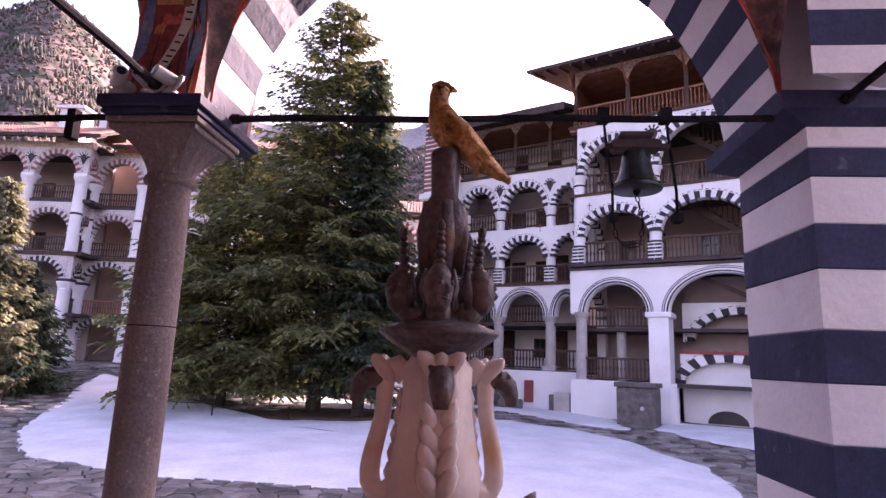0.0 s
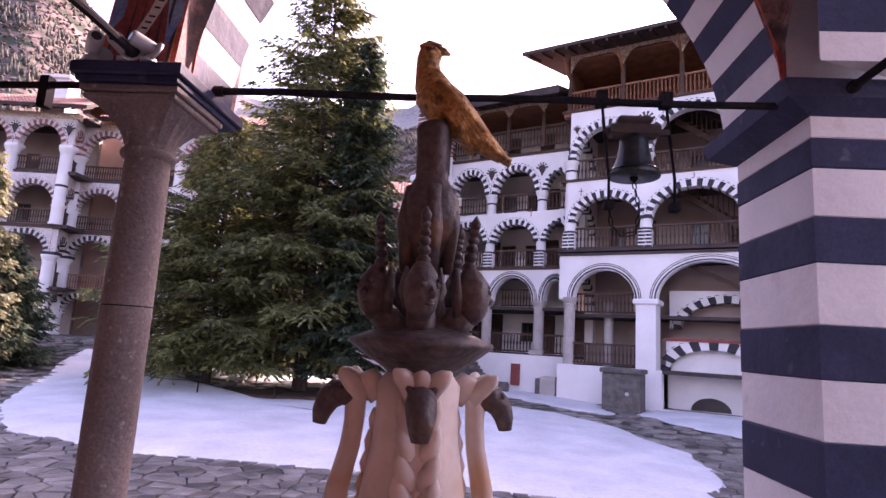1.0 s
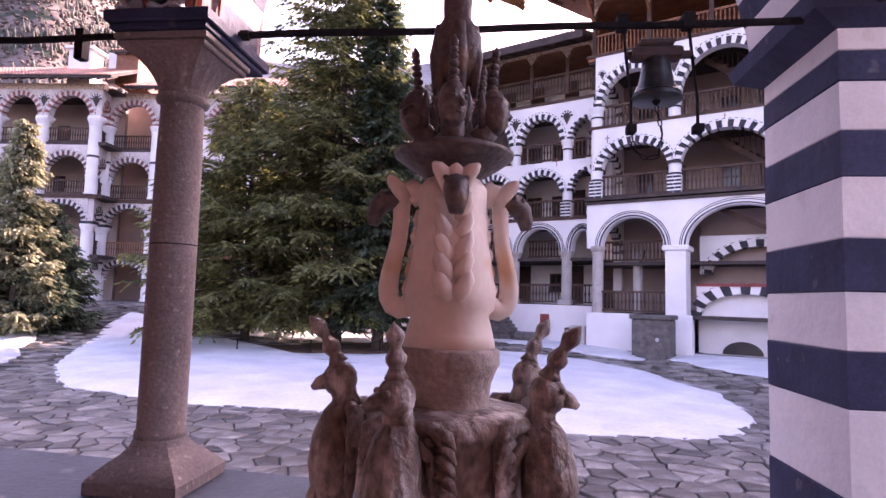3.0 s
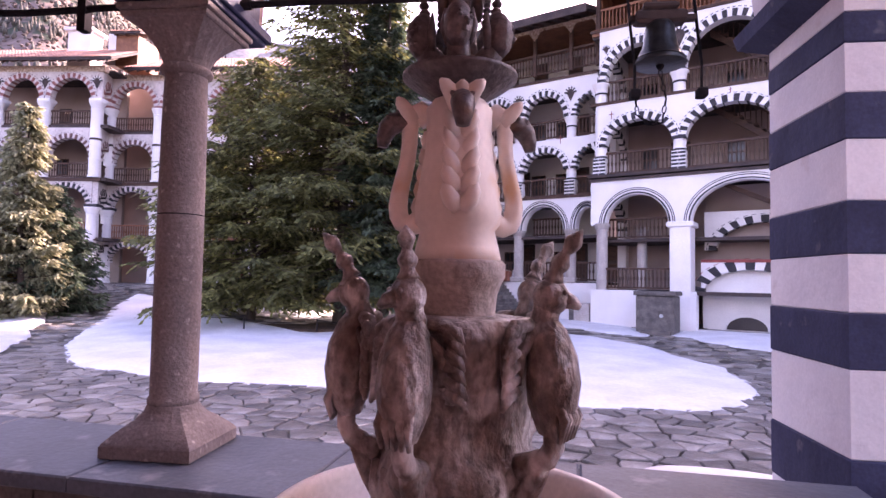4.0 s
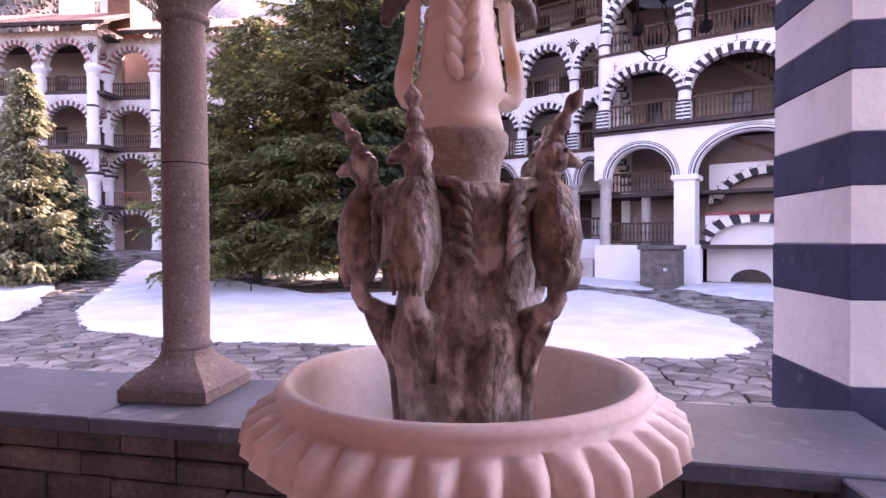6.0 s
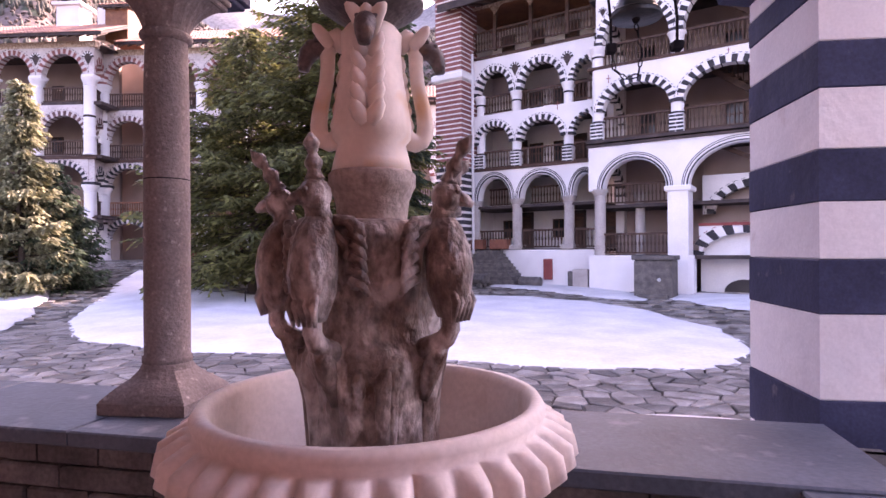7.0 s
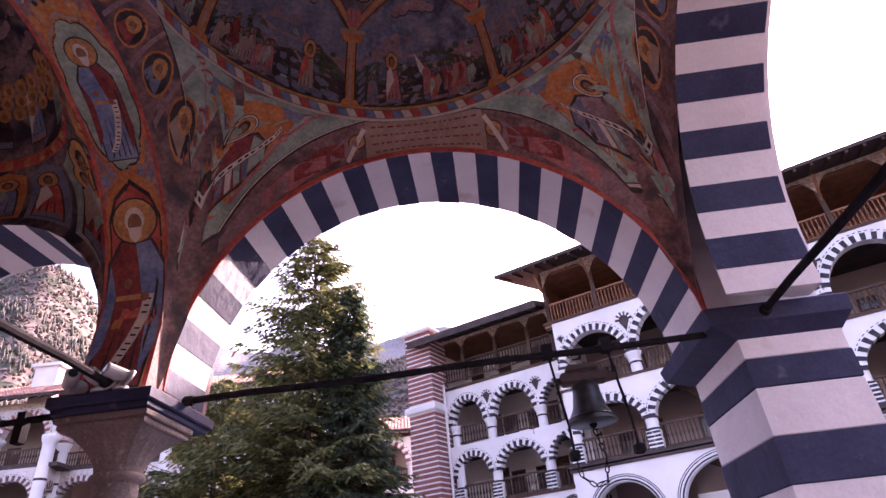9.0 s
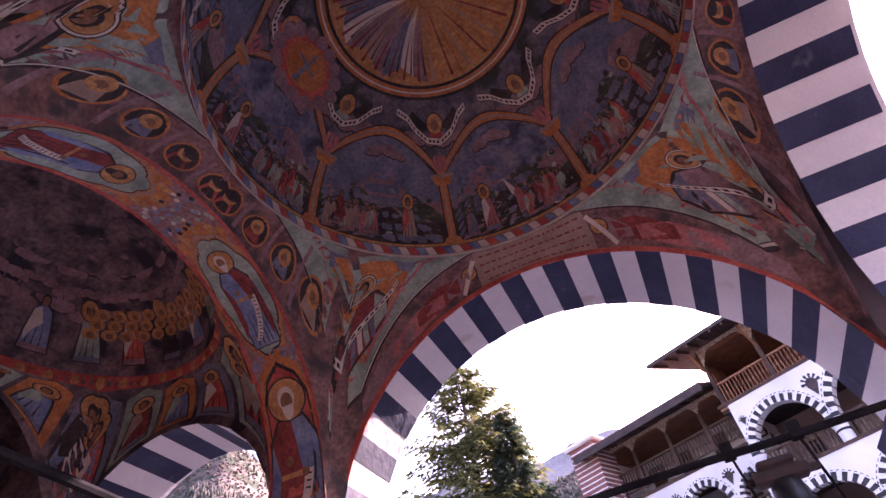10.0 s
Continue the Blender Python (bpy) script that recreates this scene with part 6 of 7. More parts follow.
def saint(fn, v0, g, robe, cloak, hair):
    """A plain standing painted figure on the band, g times 0.92 m high."""
    def at(pts):
        return [(0.5 + x * g / 0.40, v0 + z * g / BAND) for x, z in pts]

    def disc(x, z, rx, rz, n=18):
        return at([(x + rx * math.cos(2 * math.pi * i / n), z + rz * math.sin(2 * math.pi * i / n)) for i in range(n)])
    lay(fn, at([(-0.125, -0.01), (0.125, -0.01), (0.14, 0.35), (0.135, 0.61), (0.075, 0.715), (-0.075, 0.715), (-0.135, 0.61), (-0.135, 0.35)]), "f_dark", 0.0058)
    lay(fn, at([(-0.115, 0.0), (0.115, 0.0), (0.12, 0.35), (0.12, 0.60), (0.07, 0.70), (-0.07, 0.70), (-0.12, 0.60), (-0.12, 0.35)]), robe, 0.0066)
    for x in (-0.07, -0.025, 0.02, 0.06):
        lay(fn, at([(x, 0.02), (x + 0.012, 0.02), (x * 0.75 + 0.006, 0.36)]), "f_dark", 0.0076)
    lay(fn, at([(0.0, 0.69), (0.07, 0.70), (0.13, 0.58), (0.145, 0.2), (0.10, 0.05), (0.075, 0.3), (0.025, 0.5)]), cloak, 0.0082)
    lay(fn, at([(-0.12, 0.6), (-0.14, 0.3), (-0.145, 0.1), (-0.095, 0.2), (-0.085, 0.45)]), cloak, 0.0082)
    lay(fn, at([(0.10, 0.52), (0.113, 0.5), (0.10, 0.15), (0.09, 0.2)]), "f_dark", 0.009)
    lay(fn, at([(-0.08, 0.42), (0.06, 0.42), (0.06, 0.445), (-0.08, 0.445)]), "ochre", 0.009)
    lay(fn, disc(0, 0.80, 0.112, 0.112), "f_dark", 0.0074)
    lay(fn, disc(0, 0.80, 0.103, 0.103), "ochre", 0.0084)
    lay(fn, disc(0, 0.805, 0.048, 0.06, 14), hair, 0.0094)
    lay(fn, disc(0, 0.79, 0.034, 0.046, 12), "f_skin", 0.0104)
    lay(fn, at([(-0.034, 0.77), (0.034, 0.77), (0.026, 0.72), (0.0, 0.695), (-0.026, 0.72)]), hair, 0.0112)
    sc_ = [(0.075, 0.44), (0.06, 0.33), (0.03, 0.22), (-0.005, 0.13), (-0.05, 0.06)]
    for (xa, za), (xb, zb) in zip(sc_, sc_[1:]):
        lay(fn, at([(xa - 0.024, za), (xa + 0.024, za), (xb + 0.024, zb), (xb - 0.024, zb)]), "f_pale", 0.0118)
        for q in (0.15, 0.45, 0.75):
            x, z = xa + (xb - xa) * q, za + (zb - za) * q
            lay(fn, at([(x - 0.013, z), (x + 0.013, z - 0.004), (x + 0.013, z - 0.013), (x - 0.013, z - 0.009)]), "f_ink", 0.0126)
    lay(fn, disc(0.055, 0.43, 0.02, 0.024, 10), "f_skin", 0.0132)
    lay(fn, disc(-0.03, 0.5, 0.02, 0.026, 10), "f_skin", 0.0132)


def lobed(cu, cv, ru, rv, lobes=9, depth=0.07, n=54):
    return [(cu + ru * (1 + depth * abs(math.sin(lobes * math.pi * i / n))) * math.cos(2 * math.pi * i / n), cv + rv * (1 + depth * abs(math.sin(lobes * math.pi * i / n))) * math.sin(2 * math.pi * i / n)) for i in range(n)]


for end_ in (0, 1):
    def turned(u, v, off, _e=end_):
        return cross_pt(1 - v, u, off) if _e else cross_pt(v, 1 - u, off)
    # standing panel on the pillar under a cusped canopy
    lay(turned, [(0.06, 0.004), (0.94, 0.004), (0.96, 0.225), (0.86, 0.258), (0.64, 0.272), (0.5, 0.289), (0.36, 0.272), (0.14, 0.258), (0.04, 0.225)], "f_orange", 0.003)
    lay(turned, [(0.1, 0.004), (0.9, 0.004), (0.91, 0.22), (0.78, 0.248), (0.5, 0.268), (0.22, 0.248), (0.09, 0.22)], "f_dark", 0.0038)
    lay(turned, [(0.13, 0.004), (0.87, 0.004), (0.88, 0.216), (0.76, 0.243), (0.5, 0.261), (0.24, 0.243), (0.12, 0.216)], "f_red", 0.0046)
    lay(turned, [(0.13, 0.004), (0.87, 0.004), (0.87, 0.07), (0.13, 0.07)], "f_dark", 0.0052)
    saint(turned, 0.010, 1.32, "f_wine", "f_blue", "f_pale")
    # scalloped medallion
    lay(turned, lobed(0.5, 0.37, 0.49, 0.096), "f_orange", 0.003)
    lay(turned, lobed(0.5, 0.369, 0.46, 0.091), "f_tan", 0.0033)
    lay(turned, lobed(0.5, 0.368, 0.45, 0.088), "f_orange", 0.0035)
    lay(turned, lobed(0.5, 0.367, 0.43, 0.085), "f_dark", 0.0038)
    lay(turned, lobed(0.5, 0.367, 0.41, 0.082), "f_green", 0.0046)
    saint(turned, 0.292, 0.80, ("f_blue", "f_wine")[end_], ("f_wine", "f_blue")[end_], ("f_pale", "f_dark")[end_])
    for k in range(7):
        lay(turned, oval(0.14 + 0.12 * k, 0.452 + 0.022 * math.sin(math.pi * k / 6), 0.06, 0.012, 10), ("f_orange", "ochre")[k % 2], 0.0056)
    # flowers between the panels
    for v, n_ in ((0.272, 12), (0.487, 22)):
        for k in range(n_):
            u = rnd.uniform(0.08, 0.92)
            if v < 0.3 and 0.3 < u < 0.7:
                continue
            lay(turned, oval(u, v + rnd.uniform(-0.013, 0.011), 0.035, 0.0035, 8), rnd.choice(("f_pale", "f_blue", "f_blue", "f_dark", "f_green")), 0.0064 + 0.0002 * k)
for w in (0.03, 0.97):
    strip(cross_pt, [(s, w) for s in ss], 0, 0.03, "f_red", 0.004)
for mat, bb in paint.items():
    part("painted_shapes", bb, mat.replace("_top", ""), cross)
paint.clear()

# next bay: oval dome and side walls in fresco, shade toned into its colour
def bay2(a, t, off=0.0):
    x0, y0, rx, ry = -2.98, 1.95, 0.95, 1.34
    dx, dy = math.cos(a), math.sin(a)
    if t <= 1:
        k = min(0.96 / max(abs(dx), 1e-6), 1.36 / max(abs(dy), 1e-6))
        x, y = x0 + dx * k, y0 + dy * k
        if abs(dx) * 1.36 > abs(dy) * 0.96:
            z = SZ + math.sqrt(max(0.0, SR ** 2 - (y - SY) ** 2))
        else:
            z = LZ + math.sqrt(max(0.0, LR ** 2 - (x - LX) ** 2))
        z = max(3.63, z)
        p, q = Vector((x, y, z)), Vector((x0 + rx * dx, y0 + ry * dy, 5.44))
        out = Vector((dx, dy, 0.7)).normalized()
        return p.lerp(q, t) + out * (0.12 * (p - q).length * math.sin(math.pi * t) - off)
    e = (t - 1) * math.pi / 2
    return Vector((x0 + (rx - off) * math.cos(e) * dx, y0 + (ry - off) * math.cos(e) * dy, 5.44 + 0.85 * math.sin(e)))


v2 = tagged(thing("ceiling", pose(0, 0, 0), "smaller frescoed dome over the next porch bay", "ceiling"), kind="structure")
part("vault", sheet(bay2, turn, [i / 10 for i in range(21)]), "fresco_shade", v2, smooth=True)
strip(bay2, [(t, 1.0) for t in turn], 0, 0.05, "f_red", 0.008)
for k in range(40):
    lay(bay2, oval(k * math.pi / 20, 1.0, 0.03, 0.04, 8), "ochre", 0.014)
for k in range(7):
    figure(bay2, math.pi / 2 - 0.9 + k * 0.33, 1.12, 0.18, 0.34, ("f_red", "f_green", "f_blue", "f_dark")[k % 4], "ochre" if k % 2 else None, ("f_pale", None)[k % 2])
for k in range(9):
    u = math.pi / 2 - 1.15 + 0.29 * k
    lay(bay2, [(u - 0.13, 0.12), (u + 0.13, 0.12), (u + 0.13, 0.82), (u, 0.92), (u - 0.13, 0.82)], ("f_sky", "f_orange", "f_green")[k % 3], 0.0025)
    figure(bay2, u, 0.16, 0.19, 0.62, ("f_red", "f_blue", "f_wine")[k % 3], "ochre", ("f_pale", "f_green", "f_tan")[k % 3])
figure(bay2, math.pi / 2 + 0.62, 0.15, 0.2, 0.75, "f_blue", "ochre", "f_dark")
figure(bay2, math.pi / 2 - 0.62, 0.15, 0.2, 0.75, "f_red", "ochre", "f_green")
for row, v in enumerate((1.5, 1.62, 1.40)):
    cloud(bay2, [(math.pi / 2 - 1.5 + 0.13 * i, v + 0.03 * math.sin(i * 1.9 + row)) for i in range(24)], 0.09, 0.035)
for row in range(3):
    for i in range(11):
        u = math.pi / 2 - 0.75 + 0.14 * i + 0.05 * row
        lay(bay2, oval(u, 1.40 - 0.055 * row, 0.062, 0.032, 12), "ochre", 0.0105 + 0.0012 * row)
        lay(bay2, oval(u, 1.395 - 0.055 * row, 0.03, 0.018, 9), "f_skin", 0.011 + 0.0012 * row)
for k in range(3):
    strip(bay2, [(math.pi / 2 + 0.5 * (k - 1) + 0.12 * i, 1.62 + 0.06 * i) for i in range(4)], 0.05, 0.0, "f_mauve", 0.0065)
for mat, bb in paint.items():
    part("painted_shapes", bb, mat.replace("_top", ""), v2)
# vault strip between the bay and the church wall
bk = Build()
n = 24
vv = []
for y in (0.44, -0.66):
    vv += [(CX - R * math.cos(math.pi * i / n), y, ZC + R * math.sin(math.pi * i / n)) for i in range(n + 1)]
bk.add(vv, [[i, i + 1, n + 2 + i, n + 1 + i] for i in range(n)])
part("barrel_strip", bk, "fresco_wall", v2, smooth=True)
part("soffit_strip", Build().box(-4.6, -1.6, -0.66, 0.5, 4.6, 4.65), "fresco_shade", v2)

# ---- iron ties, bell, cameras ----
def tie(name, a, b, r, label):
    a, b = Vector(a), Vector(b)
    t = thing(name, Matrix.Translation(a), label, "tie rod", "iron tie rods")
    part("bar", Build().tube([(0, 0, 0)] + [tuple((b - a) * k / 8 + Vector((0, 0, 0.006 * math.sin(k * 1.7)))) for k in range(1, 8)] + [tuple(b - a)], r, 8), "iron", t)
    part("collar", Build().tube([tuple((b - a) * 0.004), tuple((b - a) * 0.02)], r * 1.45, 8), "iron", t)
    return t


tie("tie_rod", (-1.53, 3.47, 3.625), (1.5, 3.62, 3.70), 0.021, "black iron tie rod across the front arch")
tie("tie_rod", (-2.04, 3.4, 3.60), (-4.0, 3.4, 3.60), 0.02, "black iron tie rod across the next arch")
tie("tie_rod", (-1.77, 3.15, 3.655), (-1.75, 0.3, 3.70), 0.021, "black iron tie rod running back to the church")
tie("tie_rod", (1.8, 3.5, 3.745), (1.8, 0.3, 3.80), 0.021, "black iron tie rod across the side arch")
hk = thing("iron_hook", pose(-2.42, 3.4, 3.6), "short iron hook strap hanging on the tie rod", "hook")
part("strap", Build().box(-0.025, 0.025, -0.028, 0.028, -0.13, 0.05, c=0.006), "iron", hk)

bell = thing("hanging_bell", pose(0.76, 3.6, 3.69), "dark bronze church bell hung from iron straps", "bell")
for x in (-0.185, 0.155):
    s_ = part("strap", Build().tube([(x, 0, 0.04), (x + 0.02, -0.005, -0.2), (x + 0.045, 0, -0.42), (x + 0.045, 0, -0.56)], 0.014, 6, flat=0.5), "iron", bell)
    part("band", Build().box(x - 0.03, x + 0.03, -0.035, 0.035, -0.03, 0.055, c=0.006), "iron", s_)
    part("foot_plate", Build().box(x + 0.02, x + 0.07, -0.03, 0.03, -0.60, -0.55, c=0.006), "iron", s_)
part("yoke", Build().box(-0.14, 0.12, -0.045, 0.045, -0.2, -0.13, c=0.015).box(-0.10, 0.08, -0.04, 0.04, -0.13, -0.085, c=0.015).box(-0.17, 0.17, -0.02, 0.02, -0.185, -0.155), "wood_dark", bell)
bb_ = part("bell_body", Build().lathe([(0.132, -0.42), (0.136, -0.415), (0.12, -0.385), (0.092, -0.33), (0.078, -0.26), (0.074, -0.215), (0.056, -0.19), (0.02, -0.18)], 28, Matrix.Translation((-0.01, 0, 0))), "bronze", bell, smooth=True)
part("rim_band", Build().lathe([(0.122, -0.392), (0.127, -0.388), (0.121, -0.382)], 28, Matrix.Translation((-0.01, 0, 0)), caps=False), "bronze", bb_)
part("clapper", Build().tube([(-0.01, 0, -0.24), (-0.01, 0, -0.41)], 0.01, 6).ball((-0.01, 0, -0.42), (0.022, 0.022, 0.026)), "iron", bell)


def chain(pts, parent):
    for k, (p, q) in enumerate(zip(pts, pts[1:])):
        p, q = Vector(p), Vector(q)
        d = (q - p)
        n = max(1, int(d.length / 0.035))
        for i in range(n):
            a, c = p + d * (i / n), p + d * ((i + 1.15) / n)
            sd = Vector((0, 1, 0)) if i % 2 else Vector((1, 0, 0.3))
            w = d.normalized().cross(sd).normalized() * 0.009
            part("chain_link", Build().tube([a, a.lerp(c, 0.25) + w, a.lerp(c, 0.75) + w, c, a.lerp(c, 0.75) - w, a.lerp(c, 0.25) - w, a], 0.0035, 4), "iron", parent)


chain([(-0.14, 0, -0.58), (-0.12, 0.02, -0.68), (-0.06, 0.02, -0.73), (0.0, 0.0, -0.72), (0.02, 0.0, -0.6), (-0.01, 0, -0.45)], bell)

for k, (dx, dz, rz) in enumerate(((-0.20, 0.06, 40), (-0.03, 0.05, -5), (0.09, 0.06, -35))):
    c = thing("security_camera", pose(-1.785 + dx, 3.13, 3.612) @ pose(0, 0, 0, 0, 0, rz), "small grey-white security camera on the impost", "security camera", "security cameras")
    part("mount", Build().lathe([(0.028, 0), (0.028, 0.012), (0.012, 0.016), (0.012, 0.03)], 14), "plastic", c)
    hd = part("housing", Build().lathe([(0.022, -0.045), (0.027, -0.04), (0.027, 0.045), (0.024, 0.05)], 16, pose(0, -0.02, dz, 78, 0, 0)), "plastic", c, smooth=False)
    part("lens", Build().lathe([(0.017, 0), (0.017, 0.006)], 14, pose(0, -0.02, dz, 78, 0, 0) @ pose(0, 0, 0.046)), "glass_dark", hd)
    part("back_plate", Build().lathe([(0.034, -0.006), (0.037, 0.0), (0.034, 0.006)], 18, pose(0.03, 0.01, 0.04, 70, 0, 0)), "plastic", c)
    c.scale = (1.35, 1.35, 1.35)
part("cable", Build().tube([(-1.9, 3.14, 3.68), (-1.8, 3.11, 3.63), (-1.7, 3.12, 3.64), (-1.55, 3.1, 3.615), (-1.505, 3.2, 3.6)], 0.004, 5), "plastic", column)

# ---- fountain ----
FX, FY = -0.075, 1.127
fo = thing("fountain", pose(FX, FY, 0.7), "carved drinking fountain with marble basin, stone birds and gilded bird", "fountain")
ZF = -0.7


def fpart(name, b, mat, parent=fo, label="", smooth=True):
    ob = part(name, b, mat, parent, label, smooth)
    ob.matrix_basis = pose(0, 0, ZF) if parent is fo else Matrix()
    return ob


fpart("pedestal", Build().lathe([(0.17, 0.7), (0.17, 0.76), (0.13, 0.79), (0.10, 0.95), (0.09, 1.2), (0.11, 1.45), (0.14, 1.53)], 32), "basin_marble")


def scallop(a, k):
    s = abs(math.sin(a * 19))
    return 1 + (0.17 * s ** 0.5 - 0.115) * SC[k]


SC = [0, 0, 0, 0, 0, 0.8, 1.0, 1.0, 0.5, 0, 0, 0, 0, 0, 0, 0, 0, 0]
fpart("basin", Build().lathe([(0.10, 1.50), (0.15, 1.57), (0.185, 1.68), (0.20, 1.765), (0.206, 1.795), (0.222, 1.80), (0.233, 1.813), (0.229, 1.834), (0.214, 1.846), (0.206, 1.848), (0.209, 1.860), (0.203, 1.870), (0.193, 1.870), (0.187, 1.860), (0.181, 1.81), (0.162, 1.72), (0.06, 1.677)], 288, wave=scallop), "basin_marble", label="scalloped pinkish-white marble basin")
stem_w = lambda a, k: 1 + 0.04 * math.sin(3 * a + 0.6) + 0.03 * math.sin(7 * a + k) + 0.018 * math.sin(13 * a + 2.1 * k)
fpart("stem", Build().lathe([(0.096, 1.655), (0.092, 1.68), (0.086, 1.70), (0.083, 1.735), (0.079, 1.76), (0.076, 1.80), (0.0765, 1.84), (0.0785, 1.87), (0.081, 1.895), (0.087, 1.912), (0.091, 1.92), (0.086, 1.932), (0.079, 1.945), (0.078, 1.965), (0.080, 1.985), (0.083, 2.01), (0.085, 2.04), (0.086, 2.062), (0.0845, 2.073), (0.079, 2.079), (0.05, 2.083)], 72, wave=stem_w), "fountain_stone", label="wet brown weathered stone stem")
for fa, fr in ((222, 0.013), (292, 0.011), (300, 0.008), (272, 0.009), (262, 0.012), (340, 0.013), (200, 0.012), (20, 0.012), (70, 0.012), (120, 0.012), (160, 0.011)):
    ca, sa = math.cos(radians(fa)), math.sin(radians(fa))
    fpart("fold", Build().tube([(q * ca, q * sa, z) for q, z in ((0.084, 1.93), (0.081, 1.905), (0.0745, 1.87), (0.0715, 1.81), (0.075, 1.75), (0.082, 1.69))], [fr * 0.5, fr, fr * 0.9, fr * 0.75, fr * 0.9, fr * 1.2], 9), "fountain_stone")


def stone_bird(ang, turn_, lean, seed):
    """A crested stone bird: slim body on a bent leg, turned head, knobbed crest and two feathered fins, as one plain figure."""
    r_ = random.Random(seed)
    b = Build()
    # breast, belly and tail end
    b.tube([(0.098, 0, 2.082), (0.104, 0, 2.066), (0.110, 0, 2.044), (0.112, 0, 2.022), (0.111, 0, 2.0), (0.110, 0, 1.985), (0.109, 0, 1.972)], [0.0145, 0.0215, 0.0255, 0.0268, 0.0245, 0.0185, 0.0125], 16)
    for j in range(5):
        b.tube([(0.124, -0.014 + j * 0.007, 2.006), (0.131, -0.015 + j * 0.0075, 1.99), (0.126, -0.014 + j * 0.007, 1.968)], [0.0045, 0.0052, 0.0022], 6)
    # neck and head, turned to one side
    b.tube([(0.1, 0, 2.076), (0.103, 0, 2.088), (0.106, 0, 2.098)], [0.0165, 0.0135, 0.0145], 12)
    hx, hz = 0.107 + lean * 0.3, 2.105
    b.ball((hx, 0, hz), (0.0185, 0.0175, 0.019), 16)
    ct, st_ = math.cos(radians(turn_)), math.sin(radians(turn_))
    b.tube([(hx + ct * 0.012, st_ * 0.012, hz - 0.002), (hx + ct * 0.022, st_ * 0.022, hz - 0.005), (hx + ct * 0.029, st_ * 0.029, hz - 0.010)], [0.0098, 0.0072, 0.0032], 10)
    for s in (-1, 1):
        ex = Vector((ct * 0.0135 - s * st_ * 0.0115, st_ * 0.0135 + s * ct * 0.0115, 0.005))
        b.ball((hx + ex.x, ex.y, hz + ex.z), (0.0036, 0.0036, 0.0032), 8)
    # crest: stacked knobs that lean outwards and end in a bud
    x, z = hx + lean * 0.6, hz + 0.0165
    pts, rad = [], []
    for q, h in ((0.0105, 0.0), (0.0078, 0.006), (0.0062, 0.011), (0.0088, 0.017), (0.0092, 0.022), (0.006, 0.028), (0.0045, 0.032), (0.0062, 0.037), (0.0082, 0.043), (0.0078, 0.047), (0.004, 0.053), (0.0008, 0.058)):
        pts.append((x + lean * 120 * h * (0.6 + 8 * h), 0, z + h * 0.84))
        rad.append(q * 1.08)
    b.tube(pts, rad, 11)
    # fins: upright wings set back against the stem with scalloped feathers
    for s in (-1, 1):
        b.tube([(0.094, s * 0.014, 2.078), (0.087, s * 0.03, 2.076), (0.083, s * 0.038, 2.06), (0.083, s * 0.0385, 2.03), (0.085, s * 0.034, 2.004)], [0.007, 0.0085, 0.0085, 0.0075, 0.0045], 9)
        b.tube([(0.098, s * 0.016, 2.066), (0.09, s * 0.027, 2.05), (0.088, s * 0.028, 2.02)], [0.006, 0.0062, 0.004], 8)
        for j in range(6):
            zz = 2.071 - j * 0.0125
            b.tube([(0.09, s * 0.031, zz + 0.006), (0.087, s * (0.042 + 0.0008 * j), zz), (0.085, s * (0.047 + 0.001 * j + r_.uniform(-0.001, 0.001)), zz - 0.011)], [0.005, 0.0058, 0.0022], 7)
    # leg: drops from the belly and bends into the stem
    b.tube([(0.108, 0, 1.992), (0.113, 0, 1.975), (0.113, 0, 1.960), (0.106, 0, 1.948), (0.093, 0, 1.940), (0.076, 0, 1.932)], [0.0125, 0.0105, 0.0105, 0.0112, 0.0125, 0.0145], 12)
    b.tube([(0.101, 0, 1.944), (0.092, 0, 1.926), (0.083, 0, 1.905), (0.074, 0, 1.875)], [0.0095, 0.012, 0.0115, 0.005], 10)
    ob = fpart("bird_figure", b, "fountain_stone", fo, "carved stone bird with a knobbed crest")
    ob.matrix_basis = pose(0, 0, ZF, 0, 0, ang) @ pose(0.006, 0, 0)
    return ob


for k, (a, turn_, lean) in enumerate(((186, 5, 0.0045), (252, -38, 0.001), (330, 28, 0.0042), (42, 20, 0.0045), (114, 0, 0.003))):
    stone_bird(a, turn_, lean, k)
fpart("collar", Build().lathe([(0.046, 2.07), (0.043, 2.085), (0.045, 2.105), (0.050, 2.118), (0.0535, 2.124), (0.0535, 2.138), (0.050, 2.142)], 36), "collar_stone")
jug_w = lambda a, k: 1 + 0.02 * math.sin(4 * a)
jug = fpart("jug_body", Build().lathe([(0.049, 2.14), (0.046, 2.155), (0.041, 2.175), (0.047, 2.182), (0.048, 2.20), (0.043, 2.23), (0.038, 2.26), (0.036, 2.285), (0.037, 2.31), (0.028, 2.322)], 36, wave=jug_w), "marble", label="cream marble jug body")
